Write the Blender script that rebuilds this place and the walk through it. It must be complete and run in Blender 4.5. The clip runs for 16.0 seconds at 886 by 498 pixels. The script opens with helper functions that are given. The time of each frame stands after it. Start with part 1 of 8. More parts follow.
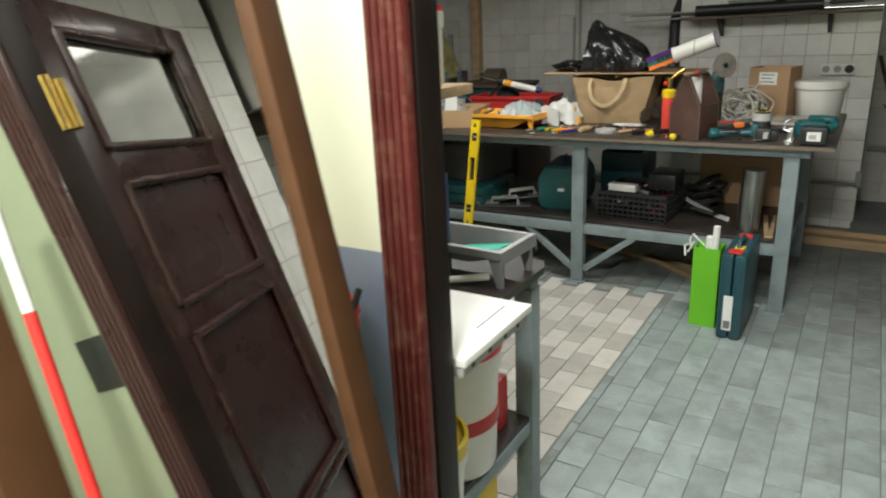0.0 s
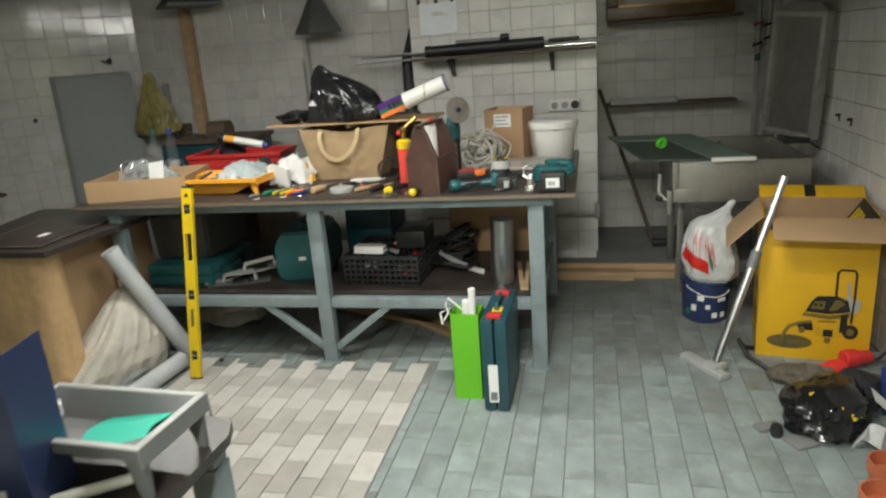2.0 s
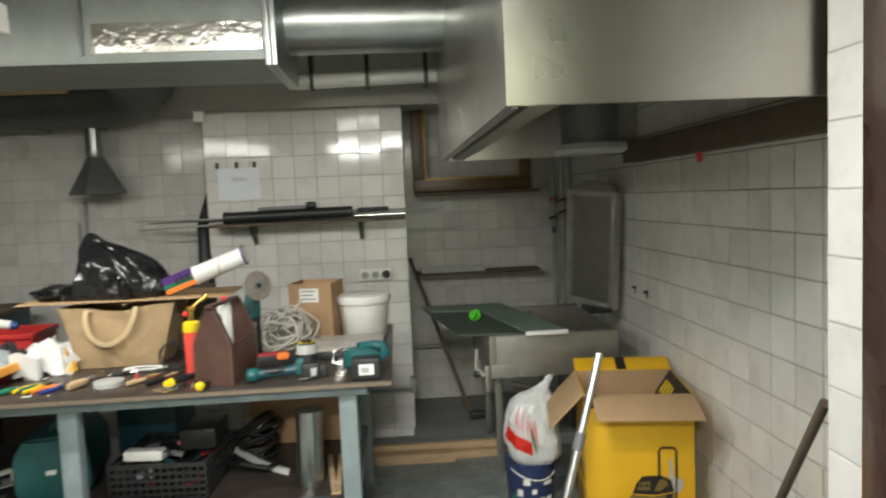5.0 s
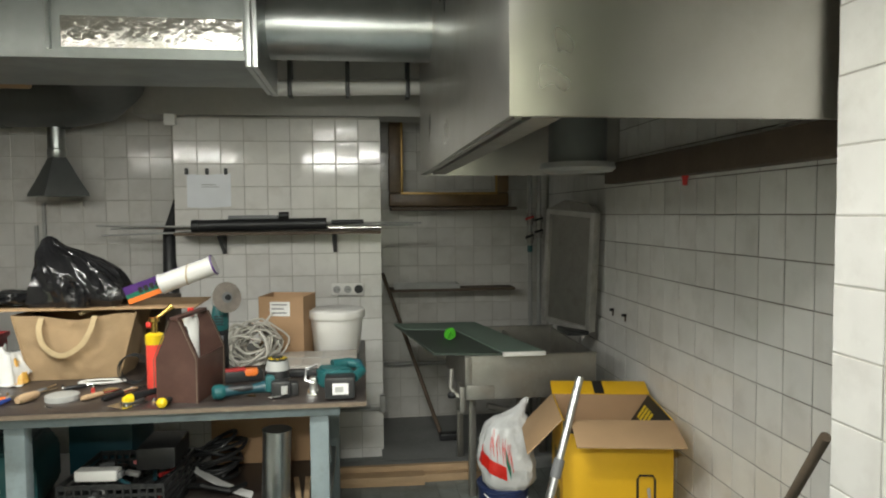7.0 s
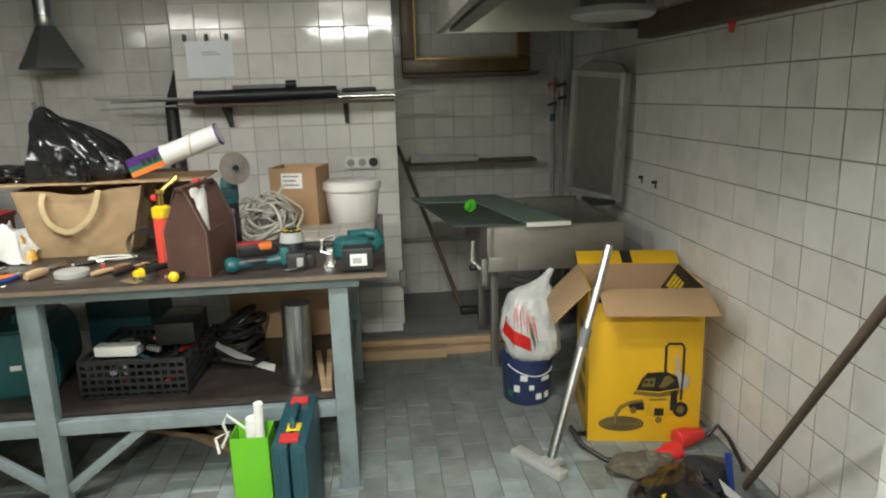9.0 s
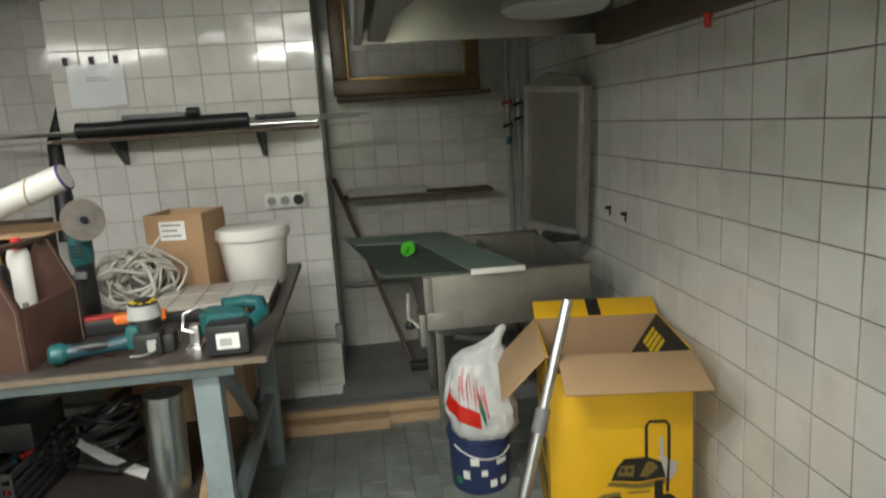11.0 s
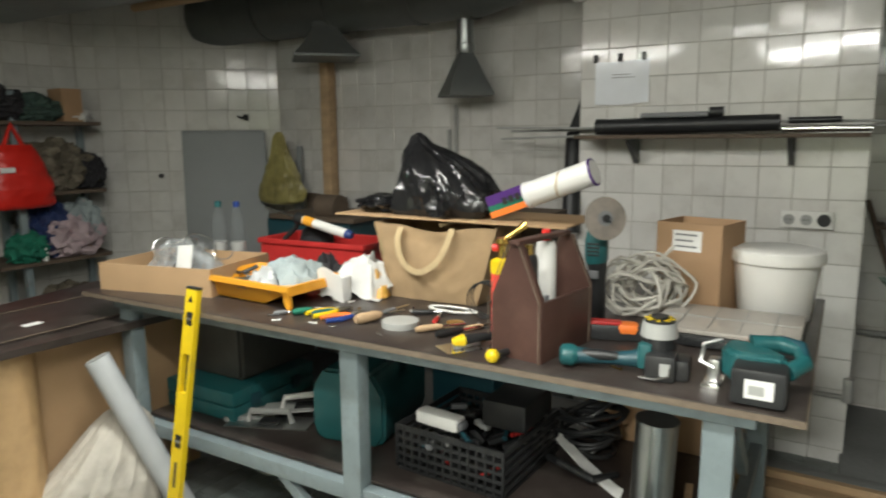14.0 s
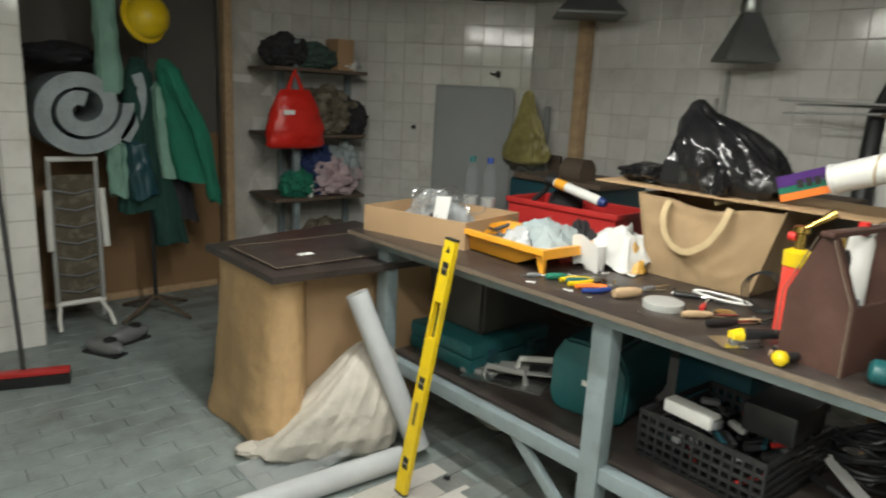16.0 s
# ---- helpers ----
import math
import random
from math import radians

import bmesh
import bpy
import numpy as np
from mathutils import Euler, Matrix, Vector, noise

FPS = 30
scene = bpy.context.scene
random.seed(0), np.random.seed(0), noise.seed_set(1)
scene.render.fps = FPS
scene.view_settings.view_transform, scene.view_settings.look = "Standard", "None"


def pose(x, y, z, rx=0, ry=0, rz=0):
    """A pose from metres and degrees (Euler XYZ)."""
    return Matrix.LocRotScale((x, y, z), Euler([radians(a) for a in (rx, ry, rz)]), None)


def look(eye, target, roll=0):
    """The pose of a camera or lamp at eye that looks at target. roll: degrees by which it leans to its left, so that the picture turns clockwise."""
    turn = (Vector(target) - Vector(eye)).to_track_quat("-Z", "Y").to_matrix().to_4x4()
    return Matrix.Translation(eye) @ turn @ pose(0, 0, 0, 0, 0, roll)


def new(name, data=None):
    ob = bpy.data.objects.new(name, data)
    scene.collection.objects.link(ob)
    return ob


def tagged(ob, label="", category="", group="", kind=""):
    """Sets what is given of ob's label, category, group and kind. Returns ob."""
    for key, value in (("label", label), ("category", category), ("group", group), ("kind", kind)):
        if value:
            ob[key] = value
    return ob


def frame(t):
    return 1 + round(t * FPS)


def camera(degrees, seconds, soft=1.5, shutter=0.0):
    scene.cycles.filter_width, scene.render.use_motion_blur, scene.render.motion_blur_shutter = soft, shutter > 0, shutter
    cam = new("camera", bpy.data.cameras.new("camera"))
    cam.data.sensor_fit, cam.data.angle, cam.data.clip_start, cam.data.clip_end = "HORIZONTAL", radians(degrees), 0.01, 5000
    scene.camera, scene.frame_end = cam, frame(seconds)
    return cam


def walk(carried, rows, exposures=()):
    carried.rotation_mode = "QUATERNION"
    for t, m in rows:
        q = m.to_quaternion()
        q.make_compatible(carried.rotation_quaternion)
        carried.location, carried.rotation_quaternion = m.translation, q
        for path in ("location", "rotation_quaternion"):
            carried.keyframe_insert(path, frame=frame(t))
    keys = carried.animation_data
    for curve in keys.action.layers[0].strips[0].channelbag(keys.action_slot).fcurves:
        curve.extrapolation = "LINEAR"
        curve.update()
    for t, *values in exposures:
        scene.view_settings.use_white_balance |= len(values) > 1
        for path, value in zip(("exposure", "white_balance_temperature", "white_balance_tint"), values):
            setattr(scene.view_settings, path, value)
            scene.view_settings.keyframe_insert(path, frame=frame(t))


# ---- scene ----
cam = camera(66.6, 16.0, soft=2.0, shutter=0.5)
PATH = [
    (0, (0.197, 0.544, 1.522), (-0.821, 2.149, 0.897), -2.8),
    (0.5, (0.211, 0.689, 1.522), (-0.74, 2.333, 0.895), -4.4),
    (1, (0.122, 0.849, 1.532), (-0.552, 2.615, 0.877), -3.3),
    (1.5, (0.105, 0.997, 1.525), (-0.354, 2.836, 0.887), -3.2),
    (2, (0.17, 1.174, 1.551), (-0.262, 3.043, 0.986), -4.3),
    (2.5, (0.18, 1.242, 1.559), (-0.114, 3.163, 1.085), -4.7),
    (3, (0.087, 1.299, 1.588), (-0.02, 3.261, 1.216), -4.7),
    (3.5, (0.076, 1.339, 1.6), (0.102, 3.316, 1.304), -3.4),
    (4, (0.172, 1.401, 1.597), (0.203, 3.39, 1.391), -3.3),
    (4.5, (0.216, 1.444, 1.598), (0.201, 3.435, 1.415), -3.4),
    (5, (0.146, 1.525, 1.612), (0.281, 3.515, 1.462), -2.5),
    (5.2, (0.126, 1.552, 1.618), (0.328, 3.538, 1.49), -2.0),
    (7.3, (0.09, 1.629, 1.604), (0.322, 3.613, 1.501), -0.3),
    (7.5, (0.09, 1.632, 1.606), (0.297, 3.612, 1.42), -0.7),
    (8, (0.077, 1.656, 1.594), (0.251, 3.626, 1.298), -1.6),
    (8.2, (0.074, 1.663, 1.58), (0.233, 3.627, 1.241), -1.9),
    (10.3, (0.265, 2.232, 1.465), (0.513, 4.157, 0.983), -2.2),
    (10.5, (0.319, 2.298, 1.467), (0.571, 4.223, 0.987), -2.4),
    (11, (0.38, 2.386, 1.494), (0.614, 4.336, 1.116), -3.6),
    (11.5, (0.351, 2.446, 1.495), (0.67, 4.402, 1.226), -3.6),
    (12, (0.281, 2.546, 1.503), (0.7, 4.482, 1.228), -3.3),
    (12.5, (0.294, 2.629, 1.495), (0.257, 4.607, 1.197), -3.2),
    (13, (0.256, 2.643, 1.494), (-0.269, 4.551, 1.203), -2.7),
    (13.5, (0.191, 2.633, 1.498), (-0.622, 4.435, 1.192), -2.1),
    (14, (0.127, 2.62, 1.497), (-0.882, 4.316, 1.173), -0.5),
    (14.5, (0.075, 2.598, 1.499), (-1.062, 4.206, 1.149), 1.0),
    (15, (0.028, 2.577, 1.498), (-1.233, 4.082, 1.118), 2.2),
    (15.5, (-0.025, 2.558, 1.492), (-1.372, 3.98, 1.087), 3.0),
    (16, (-0.051, 2.575, 1.486), (-1.516, 3.862, 1.044), 2.9),
]
walk(cam, [(t, look(eye, target, roll)) for t, eye, target, roll in PATH],
     exposures=[(0, -0.6), (0.5, -0.66), (1.0, -0.55), (1.5, -0.42), (2.5, -0.14), (4.0, 0.04), (5.0, 0.0), (7.5, -0.12), (8.0, -0.08), (10.5, -0.1), (11.5, -0.12), (12.5, -0.29), (13.5, -0.02), (16, -0.04)])

# ---- world and lamps ----
world = bpy.data.worlds.new("world")
scene.world = world
world.use_nodes = True
world.node_tree.nodes["Background"].inputs[0].default_value = (0.02, 0.022, 0.025, 1)
world.node_tree.nodes["Background"].inputs[1].default_value = 0.3
LAMP_POWER = 36
CORRIDOR_POWER = 190


def area(name, x, y, z, sx, sy, watts, tilt=0.0, colour=(0.97, 0.975, 0.905)):
    lamp = bpy.data.lights.new(name, "AREA")
    lamp.shape, lamp.size, lamp.size_y, lamp.energy, lamp.color = "RECTANGLE", sx, sy, watts, colour
    ob = new(name, lamp)
    ob.location = (x, y, z)
    ob.rotation_euler = (radians(tilt), 0, 0)
    return ob


area("fluorescent_light", -1.67, 3.75, 2.16, 1.2, 0.07, LAMP_POWER * 0.92, 3)
area("fluorescent_light", -0.10, 2.95, 2.205, 0.8, 0.07, LAMP_POWER * 0.82, 17)
area("fluorescent_light", -0.55, 2.15, 2.54, 1.2, 0.07, LAMP_POWER * 0.45, 8)
area("corridor_light", -0.1, 0.2, 2.54, 0.6, 0.3, CORRIDOR_POWER)

# ---- materials ----


def mat(name, col, rough=0.5, metal=0.0, var=0.12, scale=5.0, bump=0.0, bscale=60.0, rnd=0.0, dirt=None, dirt_amount=0.4, dirt_scale=2.0,
        emit=0.0, alpha_glass=False, trans=0.0, coat=0.0, stretch=None, wave=0.0):
    m = bpy.data.materials.new(name)
    m.use_nodes = True
    n, l = m.node_tree.nodes, m.node_tree.links
    p = n["Principled BSDF"]
    p.inputs["Roughness"].default_value, p.inputs["Metallic"].default_value = rough, metal
    p.inputs["Transmission Weight"].default_value, p.inputs["Coat Weight"].default_value = trans, coat
    tc = n.new("ShaderNodeTexCoord")
    info = n.new("ShaderNodeObjectInfo")
    add = n.new("ShaderNodeVectorMath")
    add.operation = "MULTIPLY_ADD"
    add.inputs[1].default_value = stretch or (1, 1, 1)
    off = n.new("ShaderNodeMath")
    off.operation = "MULTIPLY"
    off.inputs[1].default_value = 37.0 if rnd else 0.0
    l.new(info.outputs["Random"], off.inputs[0])
    l.new(tc.outputs["Object"], add.inputs[0])
    l.new(off.outputs[0], add.inputs[2])
    big, fine = n.new("ShaderNodeTexNoise"), n.new("ShaderNodeTexNoise")
    big.inputs["Scale"].default_value, big.inputs["Detail"].default_value = scale, 3
    fine.inputs["Scale"].default_value, fine.inputs["Detail"].default_value = bscale, 4
    l.new(add.outputs[0], big.inputs["Vector"])
    l.new(add.outputs[0], fine.inputs["Vector"])
    both = n.new("ShaderNodeMath")
    both.operation = "MULTIPLY_ADD"
    both.inputs[1].default_value = 0.35
    l.new(fine.outputs[0], both.inputs[0])
    l.new(big.outputs[0], both.inputs[2])
    ramp = n.new("ShaderNodeMapRange")
    ramp.inputs[1].default_value, ramp.inputs[2].default_value = 0.42, 0.93
    ramp.inputs[3].default_value, ramp.inputs[4].default_value = 1 - var, 1 + var
    l.new(both.outputs[0], ramp.inputs[0])
    value = ramp.outputs[0]
    if rnd:
        r = n.new("ShaderNodeMath")
        r.operation = "MULTIPLY_ADD"
        r.inputs[1].default_value, r.inputs[2].default_value = 2 * rnd, 1 - rnd
        l.new(info.outputs["Random"], r.inputs[0])
        mul = n.new("ShaderNodeMath")
        mul.operation = "MULTIPLY"
        l.new(r.outputs[0], mul.inputs[0])
        l.new(value, mul.inputs[1])
        value = mul.outputs[0]
    base = n.new("ShaderNodeVectorMath")
    base.operation = "SCALE"
    base.inputs[0].default_value = col
    l.new(value, base.inputs["Scale"])
    colour = base.outputs[0]
    if dirt:
        dn = n.new("ShaderNodeTexNoise")
        dn.inputs["Scale"].default_value, dn.inputs["Detail"].default_value, dn.inputs["Roughness"].default_value = dirt_scale, 6, 0.65
        l.new(add.outputs[0], dn.inputs["Vector"])
        dr = n.new("ShaderNodeMapRange")
        dr.inputs[1].default_value, dr.inputs[2].default_value, dr.inputs[4].default_value = 0.5, 0.75, dirt_amount
        l.new(dn.outputs[0], dr.inputs[0])
        mix = n.new("ShaderNodeMix")
        mix.data_type = "RGBA"
        l.new(dr.outputs[0], mix.inputs["Factor"])
        l.new(colour, mix.inputs["A"])
        mix.inputs["B"].default_value = (*dirt, 1)
        colour = mix.outputs["Result"]
    l.new(colour, p.inputs["Base Color"])
    rr = n.new("ShaderNodeMapRange")
    rr.inputs[3].default_value, rr.inputs[4].default_value = max(rough - 0.08, 0.02), min(rough + 0.1, 1)
    l.new(big.outputs[0], rr.inputs[0])
    l.new(rr.outputs[0], p.inputs["Roughness"])
    if bump:
        b = n.new("ShaderNodeBump")
        b.inputs["Strength"].default_value, b.inputs["Distance"].default_value = bump, 0.01
        l.new(fine.outputs[0], b.inputs["Height"])
        l.new(b.outputs[0], p.inputs["Normal"])
    if emit:
        p.inputs["Emission Color"].default_value, p.inputs["Emission Strength"].default_value = (*col, 1), emit
    return m


GROUT = mat("grout", (0.44, 0.425, 0.385), 0.9, var=0.2, bump=0.4, dirt=(0.17, 0.15, 0.13))
DARK_GROUT = mat("dark_grout", (0.21, 0.195, 0.17), 0.9, var=0.3, bump=0.4, dirt=(0.05, 0.04, 0.032), dirt_amount=0.95, dirt_scale=1.3)
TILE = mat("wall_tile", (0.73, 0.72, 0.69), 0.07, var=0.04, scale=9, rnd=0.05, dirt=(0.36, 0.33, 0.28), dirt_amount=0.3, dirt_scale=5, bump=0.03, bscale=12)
# darker tone of TILE, for the back and left walls and one pier side
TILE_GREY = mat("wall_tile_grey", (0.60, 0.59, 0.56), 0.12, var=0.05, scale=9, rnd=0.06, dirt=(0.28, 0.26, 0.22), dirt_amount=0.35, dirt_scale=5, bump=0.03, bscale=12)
FLOOR_TILE = mat("floor_tile", (0.25, 0.292, 0.286), 0.42, var=0.2, scale=9, rnd=0.11, dirt=(0.11, 0.115, 0.10), dirt_amount=0.65, dirt_scale=5, bump=0.12, bscale=90)
# dusty tile, its grey also holding the shade below the bench
FLOOR_DUST_SHADE = mat("dusty_shaded_floor_tile", (0.212, 0.233, 0.222), 0.55, var=0.22, scale=9, rnd=0.1, dirt=(0.09, 0.08, 0.065), dirt_amount=0.6, dirt_scale=5, bump=0.15, bscale=90)
WHITE_FLOOR = mat("white_floor_tile", (0.53, 0.51, 0.475), 0.4, var=0.06, scale=10, rnd=0.05, dirt=(0.28, 0.26, 0.22), dirt_amount=0.3, dirt_scale=9, bump=0.1, bscale=90)
GREY_FLOOR = mat("warm_grey_floor_tile", (0.425, 0.405, 0.37), 0.42, var=0.08, scale=10, rnd=0.06, dirt=(0.2, 0.19, 0.16), dirt_amount=0.35, dirt_scale=9, bump=0.1, bscale=90)
FLOOR_GROUT = mat("floor_grout", (0.175, 0.185, 0.175), 0.95, var=0.3, bump=0.5)
PLASTER = mat("plaster", (0.46, 0.455, 0.43), 0.85, var=0.1, scale=1.5, bump=0.15, bscale=30, dirt=(0.3, 0.29, 0.26))
CREAM = mat("cream_wall_paint", (0.74, 0.75, 0.63), 0.6, var=0.04, scale=2, bump=0.1, bscale=25)
BLUE_DADO = mat("blue_grey_wall_paint", (0.21, 0.25, 0.36), 0.5, var=0.08, scale=3, bump=0.1, bscale=25)
GREEN_WALL = mat("pale_green_paint", (0.235, 0.27, 0.18), 0.6, var=0.06, scale=2, bump=0.1, bscale=25)
CONCRETE = mat("concrete", (0.2, 0.205, 0.2), 0.7, var=0.2, scale=4, bump=0.3, bscale=50, dirt=(0.09, 0.09, 0.085))
STEEL_PAINT = mat("grey_steel_paint", (0.205, 0.252, 0.265), 0.42, var=0.1, scale=8, bump=0.05, dirt=(0.12, 0.12, 0.11), dirt_amount=0.5, dirt_scale=14)
FILM_PLY = mat("brown_film_plywood", (0.036, 0.028, 0.025), 0.34, var=0.3, scale=5, bump=0.08, bscale=150, dirt=(0.12, 0.108, 0.092), dirt_amount=0.4, dirt_scale=9)
PLY_EDGE = mat("plywood_edge", (0.155, 0.12, 0.085), 0.75, var=0.3, scale=30, stretch=(1, 1, 14))
STAINLESS = mat("stainless_steel", (0.52, 0.51, 0.48), 0.3, 1.0, var=0.08, scale=3, bump=0.04, bscale=8, dirt=(0.36, 0.34, 0.29), dirt_amount=0.5, dirt_scale=3)
OLD_STEEL = mat("dull_stainless_steel", (0.34, 0.33, 0.30), 0.42, 0.85, var=0.15, scale=5, bump=0.08, bscale=18, dirt=(0.16, 0.14, 0.11), dirt_amount=0.6, dirt_scale=5)
GALV = mat("galvanised_sheet", (0.42, 0.445, 0.44), 0.33, 1.0, var=0.12, scale=9, bump=0.05, bscale=15, dirt=(0.3, 0.31, 0.3), dirt_amount=0.5)
DARK_DUCT = mat("dusty_grey_duct", (0.15, 0.16, 0.155), 0.5, 0.5, var=0.15, scale=4, bump=0.08, bscale=20, dirt=(0.09, 0.09, 0.085))
DUSTY_GALV = mat("dusty_galvanised_sheet", (0.27, 0.29, 0.28), 0.5, 0.8, var=0.15, scale=6, bump=0.05, bscale=15, dirt=(0.17, 0.18, 0.17), dirt_amount=0.6)
CARD = mat("cardboard", (0.36, 0.225, 0.125), 0.82, var=0.07, scale=6, bump=0.06, bscale=120)
CARD_LIGHT = mat("light_cardboard", (0.42, 0.275, 0.15), 0.82, var=0.07, scale=6, bump=0.06, bscale=120)
YELLOW_BOX = mat("yellow_printed_card", (0.72, 0.415, 0.012), 0.5, var=0.05, scale=4)
BLACK_PRINT = mat("black_print", (0.018, 0.017, 0.015), 0.5, var=0.3)
OLIVE_PRINT = mat("olive_print", (0.17, 0.125, 0.03), 0.5, var=0.2)
WHITE_PLASTIC = mat("white_plastic", (0.77, 0.765, 0.73), 0.35, var=0.03, scale=4)
BLACK_PLASTIC = mat("black_plastic", (0.016, 0.017, 0.018), 0.42, var=0.2, scale=8, dirt=(0.045, 0.042, 0.038), dirt_amount=0.4, dirt_scale=9)
BIN_BAG = mat("black_plastic_film", (0.012, 0.012, 0.013), 0.16, var=0.2, scale=6, bump=0.8, bscale=11)
BURLAP = mat("tan_canvas", (0.34, 0.235, 0.13), 0.9, var=0.2, scale=8, bump=0.25, bscale=260)
ROPE = mat("cotton_rope", (0.50, 0.385, 0.22), 0.9, var=0.1, scale=40, bump=0.3, bscale=220)
KRAFT = mat("brown_kraft_paper", (0.50, 0.33, 0.165), 0.5, var=0.14, scale=6, bump=0.55, bscale=26, dirt=(0.27, 0.165, 0.08), dirt_amount=0.4, dirt_scale=4)
YELLOW = mat("yellow_paint", (0.75, 0.53, 0.01), 0.35, var=0.06, scale=9, dirt=(0.3, 0.24, 0.1), dirt_amount=0.3, dirt_scale=12)
ORANGE = mat("orange_plastic", (0.80, 0.36, 0.03), 0.35, var=0.06, scale=9)
BRIGHT_ORANGE = mat("signal_orange_plastic", (0.85, 0.2, 0.03), 0.4, var=0.05)
RED = mat("red_plastic", (0.48, 0.03, 0.028), 0.38, var=0.1, scale=8)
BRIGHT_RED = mat("signal_red", (0.70, 0.035, 0.03), 0.35, var=0.06)
TEAL = mat("teal_plastic", (0.012, 0.095, 0.10), 0.42, var=0.1, scale=8, bump=0.04, bscale=90, dirt=(0.1, 0.13, 0.12), dirt_amount=0.3, dirt_scale=8)
DARK_TEAL = mat("dark_teal_plastic", (0.012, 0.058, 0.075), 0.42, var=0.1, scale=8, dirt=(0.06, 0.08, 0.08), dirt_amount=0.3)
LIME = mat("lime_green_card", (0.13, 0.46, 0.015), 0.5, var=0.05, scale=6)
BROWN_WOOD = mat("brown_painted_board", (0.068, 0.032, 0.024), 0.5, var=0.16, scale=9, bump=0.06, bscale=140, dirt=(0.16, 0.1, 0.07), dirt_amount=0.25, dirt_scale=12)
RAW_WOOD = mat("raw_pine", (0.45, 0.31, 0.18), 0.75, var=0.18, scale=5, bump=0.12, bscale=40, stretch=(1, 6, 6), dirt=(0.22, 0.15, 0.09))
OLD_WOOD = mat("old_brown_wood", (0.10, 0.072, 0.05), 0.75, var=0.25, scale=6, bump=0.15, bscale=50)
DOOR_WOOD = mat("dark_brown_door_paint", (0.034, 0.014, 0.012), 0.27, var=0.15, scale=6, bump=0.04, bscale=60, coat=0.2)
JAMB_WOOD = mat("dark_jamb_paint", (0.012, 0.0075, 0.006), 0.4, var=0.2, scale=9, bump=0.06, bscale=70)
MAROON = mat("maroon_gloss_paint", (0.085, 0.014, 0.012), 0.36, var=0.15, scale=14, bump=0.06, bscale=60, dirt=(0.35, 0.22, 0.15), dirt_amount=0.25, dirt_scale=30)
RUST_FRAME = mat("orange_brown_frame_wood", (0.05, 0.021, 0.008), 0.55, var=0.14, scale=5, stretch=(4, 4, 1))
PIPE_GREY = mat("grey_pipe_paint", (0.33, 0.335, 0.32), 0.5, var=0.12, scale=9, dirt=(0.2, 0.18, 0.15))
TUBE_ON = mat("lit_fluorescent_tube", (1.0, 0.97, 0.9), 0.4, var=0, emit=13.0)

# ---- building helpers ----


def B():
    return bmesh.new()


def box(bm, x0, x1, y0, y1, z0, z1, bev=0.0, m=None):
    r = bmesh.ops.create_cube(bm, size=1)
    mm = Matrix.Translation(((x0 + x1) / 2, (y0 + y1) / 2, (z0 + z1) / 2)) @ Matrix.Diagonal((x1 - x0, y1 - y0, z1 - z0, 1))
    bmesh.ops.transform(bm, matrix=(m @ mm) if m else mm, verts=r["verts"])
    if bev:
        es = list({e for v in r["verts"] for e in v.link_edges})
        bmesh.ops.bevel(bm, geom=es, offset=bev, segments=2, profile=0.6, affect="EDGES")
    return bm


def ring(bm, centre, ax, bx, r, n):
    return [bm.verts.new(centre + ax * (r * math.cos(2 * math.pi * i / n)) + bx * (r * math.sin(2 * math.pi * i / n))) for i in range(n)]


def cyl(bm, p, q, r, r2=None, n=16, caps=True):
    p, q = Vector(p), Vector(q)
    d = (q - p).normalized()
    ax = d.orthogonal().normalized()
    bx = d.cross(ax)
    a, b = ring(bm, p, ax, bx, r, n), ring(bm, q, ax, bx, r if r2 is None else r2, n)
    for i in range(n):
        bm.faces.new((a[i], a[(i + 1) % n], b[(i + 1) % n], b[i]))
    if caps:
        bm.faces.new(a[::-1])
        bm.faces.new(b)
    return bm


def sweep(bm, pts, r, n=8, closed=False):
    pts = [Vector(p) for p in pts]
    prev, ax = None, None
    first = None
    for i, p in enumerate(pts):
        a, b = pts[max(i - 1, 0)], pts[min(i + 1, len(pts) - 1)]
        if closed:
            a, b = pts[i - 1], pts[(i + 1) % len(pts)]
        d = (b - a).normalized()
        ax = d.orthogonal().normalized() if ax is None else (ax - d * ax.dot(d)).normalized()
        cur = ring(bm, p, ax, d.cross(ax), r[i] if isinstance(r, (list, tuple)) else r, n)
        if prev:
            for k in range(n):
                bm.faces.new((prev[k], prev[(k + 1) % n], cur[(k + 1) % n], cur[k]))
        else:
            first = cur
        prev = cur
    if closed:
        for k in range(n):
            bm.faces.new((prev[k], prev[(k + 1) % n], first[(k + 1) % n], first[k]))
    else:
        bm.faces.new(first[::-1])
        bm.faces.new(prev)
    return bm


def lathe(bm, prof, centre=(0, 0, 0), n=28, m=None):
    rings = []
    c = Vector(centre)
    for r, z in prof:
        rings.append(ring(bm, c + Vector((0, 0, z)), Vector((1, 0, 0)), Vector((0, 1, 0)), max(r, 0.0005), n))
    for a, b in zip(rings, rings[1:]):
        for k in range(n):
            bm.faces.new((a[k], a[(k + 1) % n], b[(k + 1) % n], b[k]))
    bm.faces.new(rings[0][::-1])
    bm.faces.new(rings[-1])
    if m:
        bmesh.ops.transform(bm, matrix=m, verts=[v for rg in rings for v in rg])
    return bm


